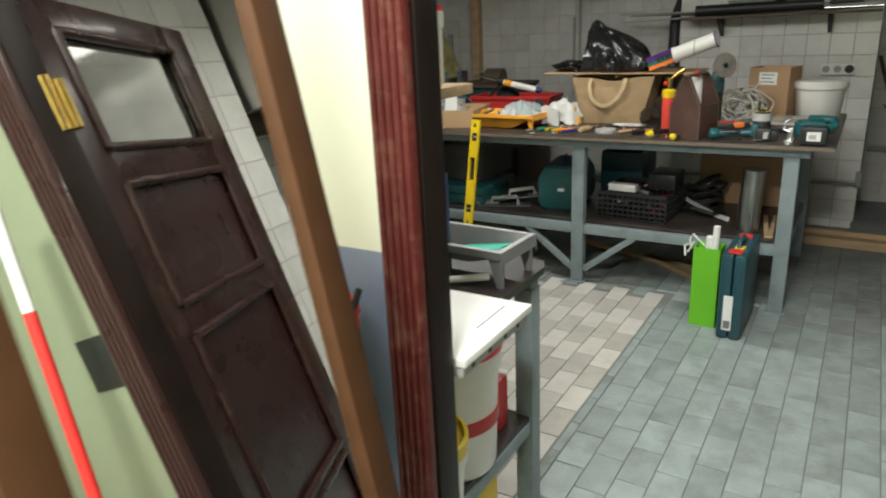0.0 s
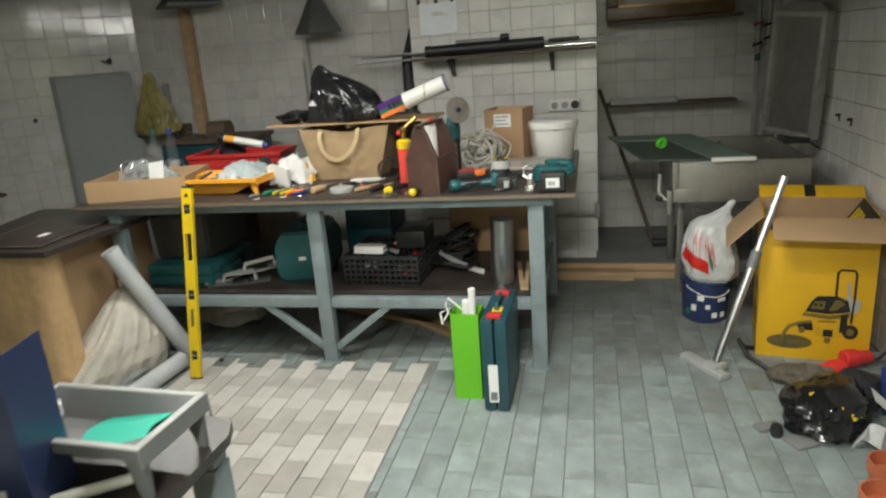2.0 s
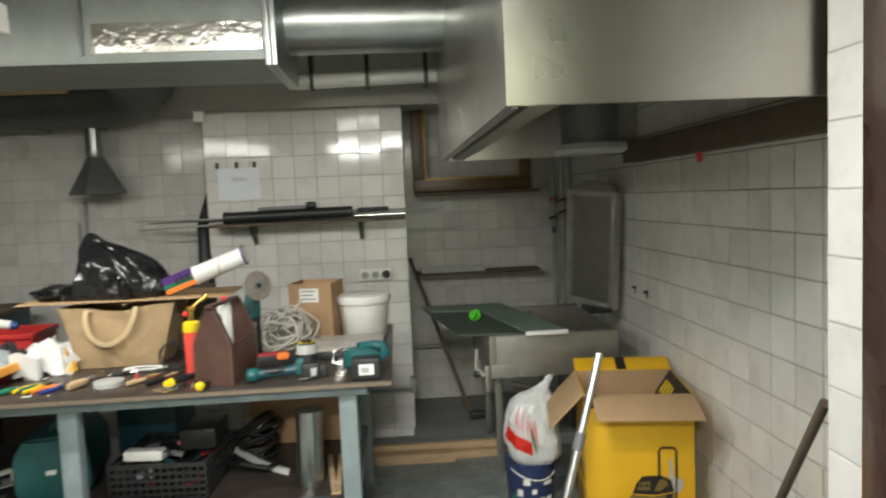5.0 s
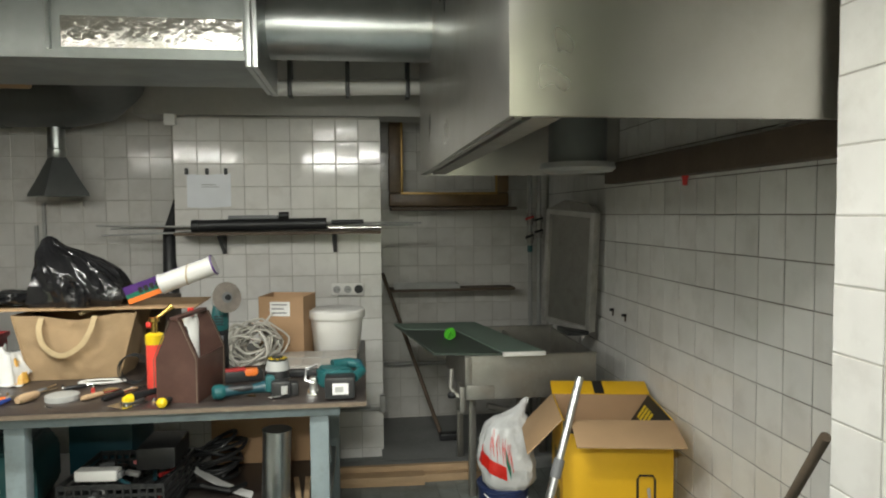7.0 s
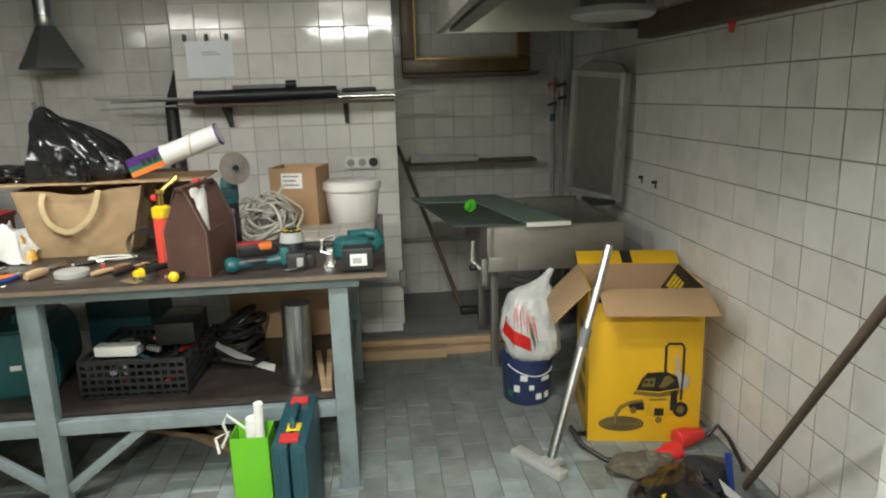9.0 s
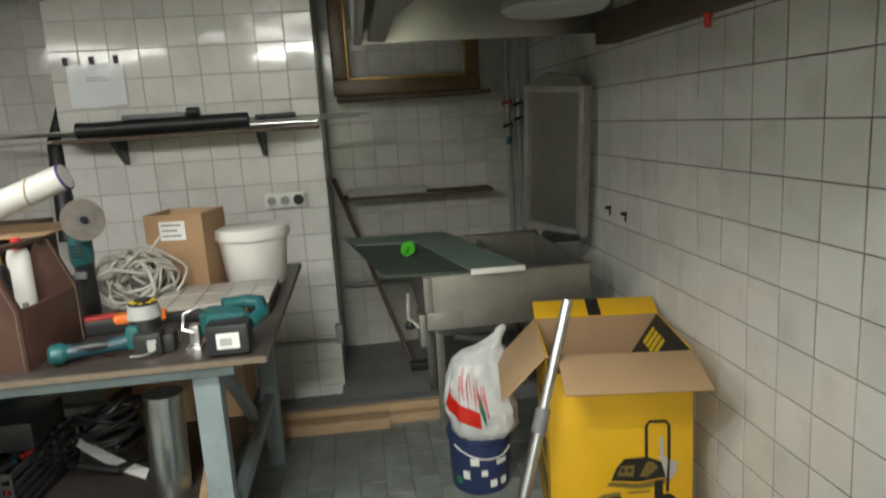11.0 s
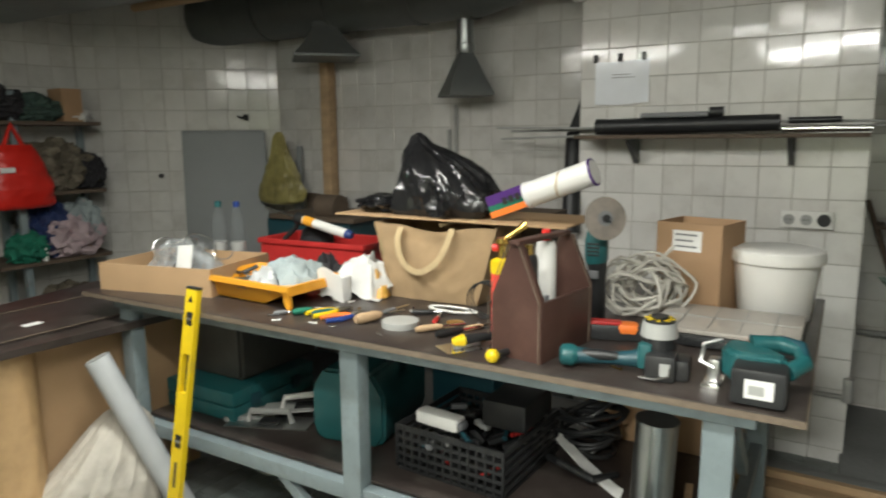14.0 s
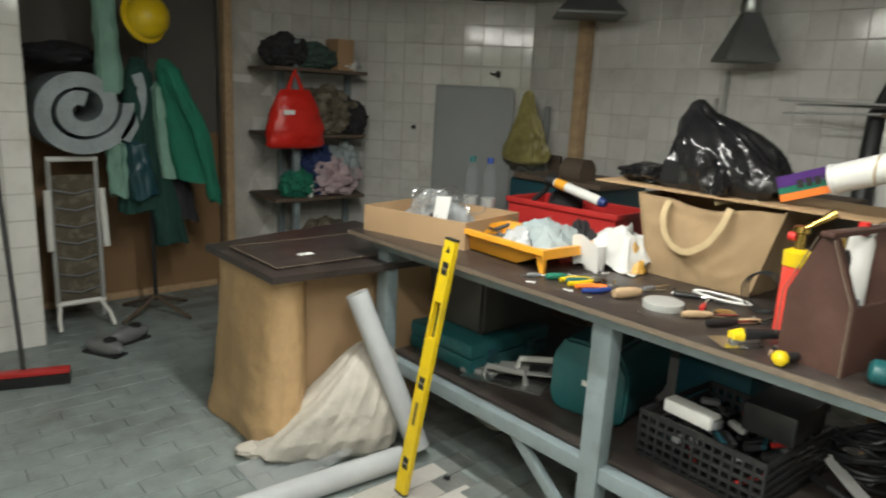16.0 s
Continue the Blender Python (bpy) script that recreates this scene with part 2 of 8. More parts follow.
def prism(bm, poly, z0, z1, m=None):
    a = [bm.verts.new((x, y, z0)) for x, y in poly]
    b = [bm.verts.new((x, y, z1)) for x, y in poly]
    k = len(poly)
    for i in range(k):
        bm.faces.new((a[i], a[(i + 1) % k], b[(i + 1) % k], b[i]))
    bm.faces.new(a[::-1])
    bm.faces.new(b)
    if m:
        bmesh.ops.transform(bm, matrix=m, verts=a + b)
    return bm


def blob(bm, m, amp=0.15, freq=2.0, sub=4, seed=0.0, flat=None, sharp=0.0):
    r = bmesh.ops.create_icosphere(bm, subdivisions=sub, radius=1)
    for v in r["verts"]:
        p = v.co.copy()
        k = noise.noise(p * freq + Vector((seed, seed * 1.7, -seed))) * amp
        k += noise.noise(p * freq * 2.7 + Vector((-seed, 3 + seed, seed))) * amp * 0.5
        if sharp:
            k += (0.5 - abs(noise.noise(p * freq * 1.8 + Vector((seed, -seed, 7))))) * sharp
        v.co = p * (1 + k)
        if flat is not None and v.co.z < flat:
            v.co.z = flat
    bmesh.ops.transform(bm, matrix=m, verts=r["verts"])
    return bm


def sheet(bm, fn, nu, nv, thick=0.0):
    g = [[bm.verts.new(fn(u / nu, v / nv)) for v in range(nv + 1)] for u in range(nu + 1)]
    fs = [bm.faces.new((g[u][v], g[u + 1][v], g[u + 1][v + 1], g[u][v + 1])) for u in range(nu) for v in range(nv)]
    if thick:
        bm.normal_update()
        bmesh.ops.solidify(bm, geom=fs, thickness=thick)
    return bm


def bag_point(prof, q, z, amp, seed):
    """A point of a bag's skin: rings of (height, half width, half depth, shift x, shift y), with folds."""
    k = 0
    while k < len(prof) - 2 and prof[k + 1][0] < z:
        k += 1
    a, b = prof[k], prof[k + 1]
    f = min(max((z - a[0]) / (b[0] - a[0]), 0), 1)
    rx, ry, ox, oy = (a[i] + (b[i] - a[i]) * f for i in (1, 2, 3, 4))
    c, s = math.cos(q), math.sin(q)
    size = max(p[1] for p in prof)
    zz = z / size
    w = noise.noise(Vector((c * 2.2, s * 2.2, zz * 1.1 + seed))) + 0.6 * (0.5 - 2 * abs(noise.noise(Vector((c * 3.4 + zz * 0.6, s * 3.4, zz * 1.0 - seed))))) + 0.3 * noise.noise(Vector((c * 8, s * 8, zz * 3 + seed)))
    g = (abs(c) ** 2.6 + abs(s) ** 2.6) ** (-1 / 2.6) * (1 + amp * w)
    return ox + rx * c * g, oy + ry * s * g


def bagform(bm, prof, amp=0.06, seed=0.0, nu=64, nv=44, m=None):
    z0, z1 = prof[0][0], prof[-1][0]
    rows = []
    for j in range(nv + 1):
        z = z0 + (z1 - z0) * j / nv
        rows.append([bm.verts.new((*bag_point(prof, 2 * math.pi * i / nu, z, amp, seed), z)) for i in range(nu)])
    for a, b in zip(rows, rows[1:]):
        for i in range(nu):
            bm.faces.new((a[i], a[(i + 1) % nu], b[(i + 1) % nu], b[i]))
    bm.faces.new(rows[0][::-1])
    bm.faces.new(rows[-1])
    if m:
        bmesh.ops.transform(bm, matrix=m, verts=[v for r in rows for v in r])
    return bm


def mesh_of(name, bm, material):
    me = bpy.data.meshes.new(name)
    bmesh.ops.recalc_face_normals(bm, faces=bm.faces)
    bm.to_mesh(me)
    bm.free()
    me.materials.append(material)
    for p in me.polygons:
        p.use_smooth = True
    me.set_sharp_from_angle(angle=radians(38))
    return me


def part(name, bm, material, parent, label="", m=None):
    ob = new(name, mesh_of(name, bm, material))
    ob.parent = parent
    if m:
        ob.matrix_basis = m
    return tagged(ob, label)


def thing(name, label, category, m, group="", kind=""):
    ob = new(name)
    ob.empty_display_size = 0.05
    ob.matrix_basis = m
    return tagged(ob, label, category, group, kind)


def solo(name, bm, material, label, category, m=None, group="", kind=""):
    ob = new(name, mesh_of(name, bm, material))
    if m:
        ob.matrix_basis = m
    return tagged(ob, label, category, group, kind)


def structure(name, bm, material, label, category):
    return solo(name, bm, material, label, category, kind="structure")


def text(name, body, size, material, parent, m, depth=0.0006):
    cu = bpy.data.curves.new(name, "FONT")
    cu.body, cu.size, cu.extrude, cu.align_x, cu.align_y = body, size, depth, "CENTER", "CENTER"
    tmp = bpy.data.objects.new(name, cu)
    scene.collection.objects.link(tmp)
    bpy.context.view_layer.update()
    me = bpy.data.meshes.new_from_object(tmp)
    bpy.data.objects.remove(tmp)
    me.materials.clear()
    me.materials.append(material)
    ob = new(name, me)
    ob.parent = parent
    ob.matrix_basis = m
    return ob


# ---- structure ----
T = 0.144
TOP = 2.232
CEIL = 2.75

floor = structure("floor", box(B(), -5.6, 1.75, -1.6, 7.0, -0.12, -0.006), FLOOR_GROUT, "grey-green ceramic tiled workshop floor with dark joints", "floor")
ceiling = structure("ceiling", box(B(), -5.6, 1.75, -1.6, 7.0, CEIL, CEIL + 0.1), PLASTER, "dull grey plastered ceiling above the ducts", "ceiling")
# wall slabs; each one's tiles are added at the end of the file
wall_right = structure("wall_right", box(B(), 1.535, 1.735, 3.02, 6.95, 0, CEIL), DARK_GROUT, "white square tiled wall with dark joints", "wall")
wall_right_front = structure("wall_right_front", box(B(), 1.16, 1.735, 1.504, 3.045, 0, CEIL), GROUT, "white tiled wall beside the open door", "wall")
wall_back_recess = structure("wall_back_recess", box(B(), 0.2, 1.53, 6.745, 6.95, 0, CEIL), GROUT, "white tiled wall behind the steel sink", "wall")
pillar = structure("pillar", box(B(), -1.081, 0.211, 6.056, 6.95, 0, TOP), GROUT, "white tiled chimney breast with a small shelf", "pillar")
wall_back = structure("wall_back", box(B(), -3.7, -1.085, 6.355, 6.6, 0, CEIL), GROUT, "grimy white tiled back wall", "wall")
beam = structure("beam", box(B(), -1.3, 1.53, 6.02, 6.3, TOP + 0.004, CEIL - 0.002), PLASTER, "grey plaster beam above the tiled pillar", "beam")
bd = B()
prism(bd, [(-3.47, 6.355), (-3.60, 6.56), (-4.72, 5.55), (-4.515, 5.45)], 0, CEIL)
wall_angled = structure("wall_angled", bd, GROUT, "white tiled slanting wall with a hole and a hook", "wall")
bd = B()
prism(bd, [(-4.50, 5.46), (-4.72, 5.52), (-4.90, 4.60), (-4.68, 4.58)], 0, CEIL)
wall_left = structure("wall_left", bd, GROUT, "white tiled wall behind the clothes rack", "wall")
pier_left = structure("pier_left", box(B(), -5.4, -4.205, 1.6, 3.275, 0, CEIL), GROUT, "white tiled pier beside the coat corner", "wall")
structure("wall_niche", box(B(), -5.4, -5.02, 3.28, 4.7, 0, CEIL), PLASTER, "dark grey plastered niche wall", "wall")
structure("wall_far_left", box(B(), -5.6, -5.41, -1.6, 6.95, 0, CEIL), PLASTER, "grey plastered wall", "wall")
structure("wall_rear", box(B(), -5.6, 1.75, 6.96, 7.1, 0, CEIL), PLASTER, "grey plastered outer wall", "wall")
# front wall with the doorway
DL, DR, FY0, FY1 = -0.403, 0.43, 1.44, 1.50
structure("wall_front_left", box(B(), -5.4, DL - 0.03, FY0, FY1, 0, CEIL), CREAM, "cream painted wall beside the doorway", "wall")
structure("wall_front_right", box(B(), DR + 0.03, 1.735, FY0, FY1, 0, CEIL), GREEN_WALL, "pale green painted wall on the hinge side of the doorway", "wall")
structure("lintel", box(B(), DL - 0.028, DR + 0.028, FY0, FY1, 2.14, CEIL), CREAM, "cream painted wall above the doorway", "wall")
structure("wall_corridor_right", box(B(), 1.1, 1.25, -1.6, FY0 - 0.004, 0, CEIL), GREEN_WALL, "pale green painted corridor wall", "wall")
structure("wall_corridor_left", box(B(), -1.5, -1.35, -1.6, FY0 - 0.004, 0, CEIL), CREAM, "cream painted corridor wall", "wall")
structure("wall_corridor_rear", box(B(), -1.5, 1.25, -1.75, -1.6, 0, CEIL), CREAM, "cream painted corridor end wall", "wall")
structure("dado", box(B(), -1.345, DL - 0.085, FY0 - 0.004, FY0 - 0.0005, 0, 1.15), BLUE_DADO, "blue-grey painted lower wall band", "wall")
structure("recess_floor", box(B(), 0.2, 1.53, 5.78, 6.74, 0.002, 0.05, 0.008), CONCRETE, "grey concrete floor strip under the sink", "floor")
structure("kerb", box(B(), -1.0, 1.53, 5.70, 5.775, 0.0, 0.075, 0.008), CONCRETE, "low grey kerb in front of the sink recess", "kerb")

# door frame
frame_left = thing("door_frame", "dark brown door frame with worn maroon fluted casing", "door frame", pose(0, 0, 0), kind="structure")
part("jamb", box(B(), DL - 0.03, DL, FY0 + 0.002, FY1 + 0.01, 0.001, 2.14, 0.004), JAMB_WOOD, frame_left, "dark brown painted jamb")
part("jamb", box(B(), DR, DR + 0.03, FY0 - 0.002, FY1 + 0.01, 0.001, 2.14, 0.004), JAMB_WOOD, frame_left, "dark brown painted jamb")
part("head", box(B(), DL - 0.028, DR + 0.028, FY0 - 0.002, FY1 + 0.01, 2.10, 2.139, 0.004), JAMB_WOOD, frame_left)


def casing(x0, x1):
    bm = box(B(), x0, x1, FY0 - 0.022, FY0 - 0.004, 0.001, 2.2, 0.003)
    k = 5
    for i in range(k):
        x = x0 + (x1 - x0) * (i + 0.5) / k
        cyl(bm, (x, FY0 - 0.022, 0.002), (x, FY0 - 0.022, 2.199), 0.0065, n=8)
    return bm


part("casing", casing(DL - 0.079, DL - 0.003), MAROON, frame_left, "worn maroon fluted casing")
part("casing", casing(DR + 0.003, DR + 0.079), DOOR_WOOD, frame_left, "dark brown fluted casing")

for low, gloss in ((JAMB_WOOD, 0.15), (RUST_FRAME, 0.2), (MAROON, 0.3)):
    low.node_tree.nodes["Principled BSDF"].inputs["Specular IOR Level"].default_value = gloss

# ---- fluorescent fixtures ----


def fluorescent(x, y, z, length, lab):
    f = thing("fluorescent_lamp", lab, "lamp", pose(x, y, z))
    part("housing", box(B(), -length / 2, length / 2, -0.05, 0.05, 0.045, 0.09, 0.008), WHITE_PLASTIC, f)
    part("diffuser", box(B(), -length / 2 + 0.03, length / 2 - 0.03, -0.05, 0.05, 0.002, 0.0445, 0.012), TUBE_ON, f, "lit white diffuser")
    for s in (-1, 1):
        part("cap", box(B(), s * (length / 2 - 0.015) - 0.0145, s * (length / 2 - 0.015) + 0.0145, -0.052, 0.052, 0.0, 0.046, 0.004), WHITE_PLASTIC, f)
        part("rod", cyl(B(), (s * length * 0.35, 0, 0.09), (s * length * 0.35, 0, CEIL - z), 0.005, n=8), PIPE_GREY, f)
    return f


fluorescent(-1.67, 3.75, 2.19, 1.25, "lit white fluorescent lamp hung below the ceiling on rods")
fluorescent(-0.10, 2.95, 2.235, 0.86, "lit white fluorescent lamp hung below the ceiling on rods")
fluorescent(-0.55, 2.15, 2.57, 1.25, "lit white fluorescent lamp hung close to the ceiling on rods")

# ---- workbench ----
bench = thing("workbench", "long grey steel workbench with a worn brown plywood top", "workbench", pose(0, 0, 0))
BF, BB, BL, BR, BZ = 4.17, 5.42, -2.50, 0.095, 0.90
part("tabletop", box(B(), BL, BR, BF, BB, BZ - 0.021, BZ, 0.002), FILM_PLY, bench, "dark brown film-faced plywood top")
part("top_edge", box(B(), BL, BR, BF - 0.003, BF - 0.0005, BZ - 0.0195, BZ - 0.0035), PLY_EDGE, bench, "worn raw plywood edge")
part("top_edge", box(B(), BR + 0.0005, BR + 0.003, BF, BB, BZ - 0.0195, BZ - 0.0035), PLY_EDGE, bench, "worn raw plywood edge")
for x in (-2.33, -1.19, -0.085):
    for y in (4.265, 5.30):
        part("leg", box(B(), x - 0.036, x + 0.036, y - 0.03, y + 0.03, 0.008, BZ - 0.07, 0.004), STEEL_PAINT, bench)
        part("foot", box(B(), x - 0.05, x + 0.05, y - 0.045, y + 0.045, 0.0, 0.008), STEEL_PAINT, bench)
    part("cross_rail", box(B(), x - 0.02, x + 0.02, 4.296, 5.269, BZ - 0.068, BZ - 0.022, 0.003), STEEL_PAINT, bench)
    part("cross_rail", box(B(), x - 0.02, x + 0.02, 4.296, 5.269, 0.31, 0.355, 0.003), STEEL_PAINT, bench)
for y in (4.265, 5.30):
    part("apron", box(B(), BL + 0.1, BR - 0.1, y - 0.032, y + 0.032, BZ - 0.0695, BZ - 0.0215, 0.003), STEEL_PAINT, bench)
    for x0, x1 in ((-2.293, -1.227), (-1.153, -0.122)):
        part("shelf_rail", box(B(), x0, x1, y - 0.022, y + 0.022, 0.31, 0.365, 0.003), STEEL_PAINT, bench)
part("lower_shelf", box(B(), -2.30, -0.12, 4.29, 5.28, 0.366, 0.378, 0.002), FILM_PLY, bench, "dusty dark plywood lower shelf")
for x0, x1 in ((-1.225, -1.52), (-1.155, -0.86)):
    s = 1 if x1 > x0 else -1
    bm = B()
    m = Matrix.Translation((x0, 4.265, 0.08)) @ Matrix.Rotation(-math.atan2(0.23, abs(x1 - x0)) * s, 4, "Y")
    box(bm, 0 if s > 0 else -0.385, 0.385 if s > 0 else 0, -0.015, 0.015, -0.018, 0.018, 0.003, m)
    part("brace", bm, STEEL_PAINT, bench)
bm = B()
m = Matrix.Translation((-0.085, 4.40, 0.82)) @ Matrix.Rotation(radians(-40), 4, "X")
box(bm, -0.015, 0.015, 0, 0.6, -0.02, 0.02, 0.003, m)
part("brace", bm, STEEL_PAINT, bench)

# ---- extraction hood and ducts ----
hood = thing("extraction_hood", "large brushed stainless extraction hood with grease filters", "hood", pose(0, 0, 0))
HX, HY0, HY1, HZ = 0.41, 3.07, 5.30, 1.815
bm = B()
for x0, x1, y0, y1 in ((HX, 1.232, HY0, HY0 + 0.012), (HX, HX + 0.012, HY0 + 0.012, HY1), (HX + 0.012, 1.53, HY1 - 0.012, HY1)):
    box(bm, x0, x1, y0, y1, HZ, 2.62, 0.002)
part("skirt", bm, STAINLESS, hood, "dented stainless skirt")
part("roof", box(B(), HX, 1.53, HY0, HY1, 2.621, 2.64), STAINLESS, hood)
part("rim", box(B(), HX + 0.013, HX + 0.03, HY0 + 0.013, HY1 - 0.013, HZ - 0.004, HZ + 0.02), STAINLESS, hood)
bm = B()
m = Matrix.Translation((HX + 0.10, 0, HZ + 0.03)) @ Matrix.Rotation(radians(-38), 4, "Y")
box(bm, 0, 0.42, HY0 + 0.15, HY1 - 0.1, 0, 0.012, 0, m)
part("filter_bank", bm, OLD_STEEL, hood, "sloping steel filter bank")
for i in range(14):
    y = HY0 + 0.2 + i * 0.04
    bm = B()
    box(bm, 0.03, 0.39, y, y + 0.02, -0.012, -0.001, 0, m)
    part("slat", bm, OLD_STEEL, hood)
part("trough", box(B(), HX + 0.06, HX + 0.13, HY0 + 0.05, HY1 - 0.05, HZ + 0.002, HZ + 0.03, 0.004), OLD_STEEL, hood)
part("wall_rail", box(B(), 1.44, 1.528, HY0 + 0.02, HY1 - 0.02, HZ - 0.05, HZ + 0.06, 0.003), OLD_WOOD, hood, "dark brown rail along the wall")
part("spout", lathe(B(), [(0.0, 0), (0.011, 0.003), (0.012, 0.03), (0.016, 0.036), (0.016, 0.044), (0.0, 0.044)], (1.50, 4.45, HZ - 0.0945), 12), BRIGHT_RED, hood, "small red drip cap")
dome = thing("round_vent", "round white ceiling valve under the hood", "vent", pose(0.98, 4.35, 1.775))
part("ring", lathe(B(), [(0.0, 0), (0.14, 0.0), (0.155, 0.012), (0.15, 0.035), (0.0, 0.035)]), PIPE_GREY, dome)
part("neck", lathe(B(), [(0.0, 0.036), (0.12, 0.036), (0.12, 0.8), (0.0, 0.8)]), DARK_DUCT, dome)

duct = thing("rectangular_duct", "rectangular galvanised sheet duct under the ceiling", "duct", pose(0, 0, 0))
part("body", box(B(), -4.4, -0.36, 4.42, 5.0, 2.22, 2.62, 0.004), DUSTY_GALV, duct)
part("flange", box(B(), -0.358, -0.335, 4.39, 5.03, 2.19, 2.65, 0.003), GALV, duct)
part("flange", box(B(), -0.333, -0.31, 4.39, 5.03, 2.19, 2.65, 0.003), GALV, duct)
part("foil_patch", box(B(), -1.05, -0.37, 4.412, 4.418, 2.26, 2.38, 0.001), mat("crumpled_foil", (0.75, 0.74, 0.7), 0.2, 1.0, var=0.1, bump=1.0, bscale=25), duct, "shiny crumpled foil tape patch")
part("strap", box(B(), -1.10, -1.085, 4.40, 4.415, 2.25, CEIL), GALV, duct)
rd = thing("round_duct", "spiral galvanised round duct running to the hood", "duct", pose(0, 0, 0))
part("pipe", cyl(B(), (-0.31, 4.78, 2.46), (0.62, 4.78, 2.46), 0.15, n=36), GALV, rd)
for i in range(9):
    cx = -0.26 + i * 0.1
    part("seam", cyl(B(), (cx, 4.78, 2.46), (cx + 0.006, 4.78, 2.46), 0.1535, n=36), GALV, rd)
wp = thing("wall_pipe", "white painted pipe on brackets under the ceiling", "pipe", pose(0, 0, 0))
part("pipe", cyl(B(), (-0.40, 5.55, 2.32), (0.46, 5.55, 2.34), 0.045, n=20), WHITE_PLASTIC, wp)
for x in (-0.3, 0.02, 0.36):
    part("bracket", box(B(), x - 0.012, x + 0.012, 5.50, 5.60, 2.27, CEIL, 0.003), BLACK_PLASTIC, wp)
tp = thing("ceiling_pipe", "pale dusty pipe under the ceiling", "pipe", pose(0, 0, 0))
part("pipe", cyl(B(), (-3.6, 5.3, 2.28), (-1.57, 5.3, 2.28), 0.025, n=14), RAW_WOOD, tp)
for x in (-3.2, -1.9):
    part("hanger", cyl(B(), (x, 5.3, 2.30), (x, 5.3, CEIL), 0.004, n=6), PIPE_GREY, tp)

bdk = thing("back_duct", "large dark dusty round duct along the back wall", "duct", pose(0, 0, 0))
bm = B()
sweep(bm, [(-3.9, 6.1, 2.36), (-2.2, 6.1, 2.36), (-1.7, 6.08, 2.36), (-1.5, 6.0, 2.38), (-1.38, 5.85, 2.42), (-1.34, 5.6, 2.5), (-1.34, 5.2, 2.55)], [0.2, 0.2, 0.2, 0.2, 0.2, 0.2, 0.2], 24)
part("pipe", bm, DARK_DUCT, bdk)
for x in (-3.3, -2.7, -2.1, -1.75):
    part("collar", cyl(B(), (x, 6.1, 2.36), (x + 0.03, 6.1, 2.36), 0.208, n=24), DARK_DUCT, bdk)


def funnel(x, y, z0, rb, rt, h, lab):
    f = thing("funnel_hood", lab, "hood", pose(x, y, z0), group="funnel hoods on the duct")
    part("cone", lathe(B(), [(rb - 0.01, 0.004), (rb, 0.0), (rb, 0.014), (rb * 0.72 + rt * 0.1, h * 0.36), (rb * 0.36 + rt * 0.45, h * 0.72), (rt, h), (rt, h + 0.03), (rt - 0.008, h + 0.03), (rt - 0.008, h), (rb * 0.34 + rt * 0.45, h * 0.70), (rb * 0.70 + rt * 0.1, h * 0.36), (rb - 0.01, 0.012)], n=4 if rb < 0.3 else 24), DARK_DUCT, f)
    part("neck", lathe(B(), [(0.0, h - 0.01), (0.048, h - 0.01), (0.055, h + 0.01), (0.055, h + 0.04), (0.05, h + 0.045), (0.05, h + 0.2), (0.0, h + 0.2)], n=18), GALV, f, "shiny metal neck")


funnel(-1.795, 6.12, 1.735, 0.185, 0.05, 0.25, "dark grey sheet metal funnel hood hanging from the duct")
funnel(-2.75, 6.02, 1.995, 0.28, 0.10, 0.19, "wide dark sheet metal funnel hood hanging from the duct")

# ---- sink ----
sink = thing("steel_sink", "old stainless steel industrial sink on legs with an open lid", "sink", pose(0, 0, 0))
SX0, SX1, SY0, SY1, SZ0, SZ1 = 0.615, 1.315, 5.055, 5.90, 0.635, 0.862
bm = B()
for a in ((SX0, SX1, SY0, SY0 + 0.012, SZ0, SZ1), (SX0, SX1, SY1 - 0.012, SY1, SZ0, SZ1 + 0.01), (SX0, SX0 + 0.012, SY0 + 0.0125, SY1 - 0.0125, SZ0, SZ1),
          (SX1 - 0.012, SX1, SY0 + 0.0125, SY1 - 0.0125, SZ0, SZ1)):
    part("basin_wall", box(B(), *a, 0.002), OLD_STEEL, sink, "dull scratched steel basin wall")
part("basin_floor", box(B(), SX0 + 0.0125, SX1 - 0.0125, SY0 + 0.0125, SY1 - 0.0125, SZ0, SZ0 + 0.012), OLD_STEEL, sink)
for a in ((SX0 - 0.006, SX1 + 0.006, SY0 - 0.008, SY0 + 0.02), (SX0 - 0.006, SX1 + 0.006, SY1 - 0.02, SY1 + 0.006)):
    part("rim", box(B(), a[0], a[1], a[2], a[3], SZ1 + 0.0005 + 0.01 * (a[2] > 5.5), SZ1 + 0.005 + 0.01 * (a[2] > 5.5), 0.002), OLD_STEEL, sink)
part("latch_plate", box(B(), SX0 + 0.004, SX0 + 0.15, SY0 - 0.006, SY0 - 0.0005, SZ0 + 0.004, SZ0 + 0.075, 0.002), OLD_STEEL, sink)
for x, z in ((0.02, 0.02), (0.02, 0.06), (0.13, 0.02), (0.13, 0.06)):
    part("rivet", cyl(B(), (SX0 + x, SY0 - 0.0062, SZ0 + z), (SX0 + x, SY0 - 0.010, SZ0 + z), 0.006, n=8), OLD_STEEL, sink)
part("corner_strip", box(B(), SX0 - 0.004, SX0 + 0.03, SY0 - 0.005, SY0 - 0.0005, SZ0 + 0.08, SZ1 - 0.002, 0.002), OLD_STEEL, sink)
part("inner_wall", box(B(), 0.98, 0.992, SY0 + 0.013, SY1 - 0.013, SZ0 + 0.013, SZ1 - 0.01), OLD_STEEL, sink)
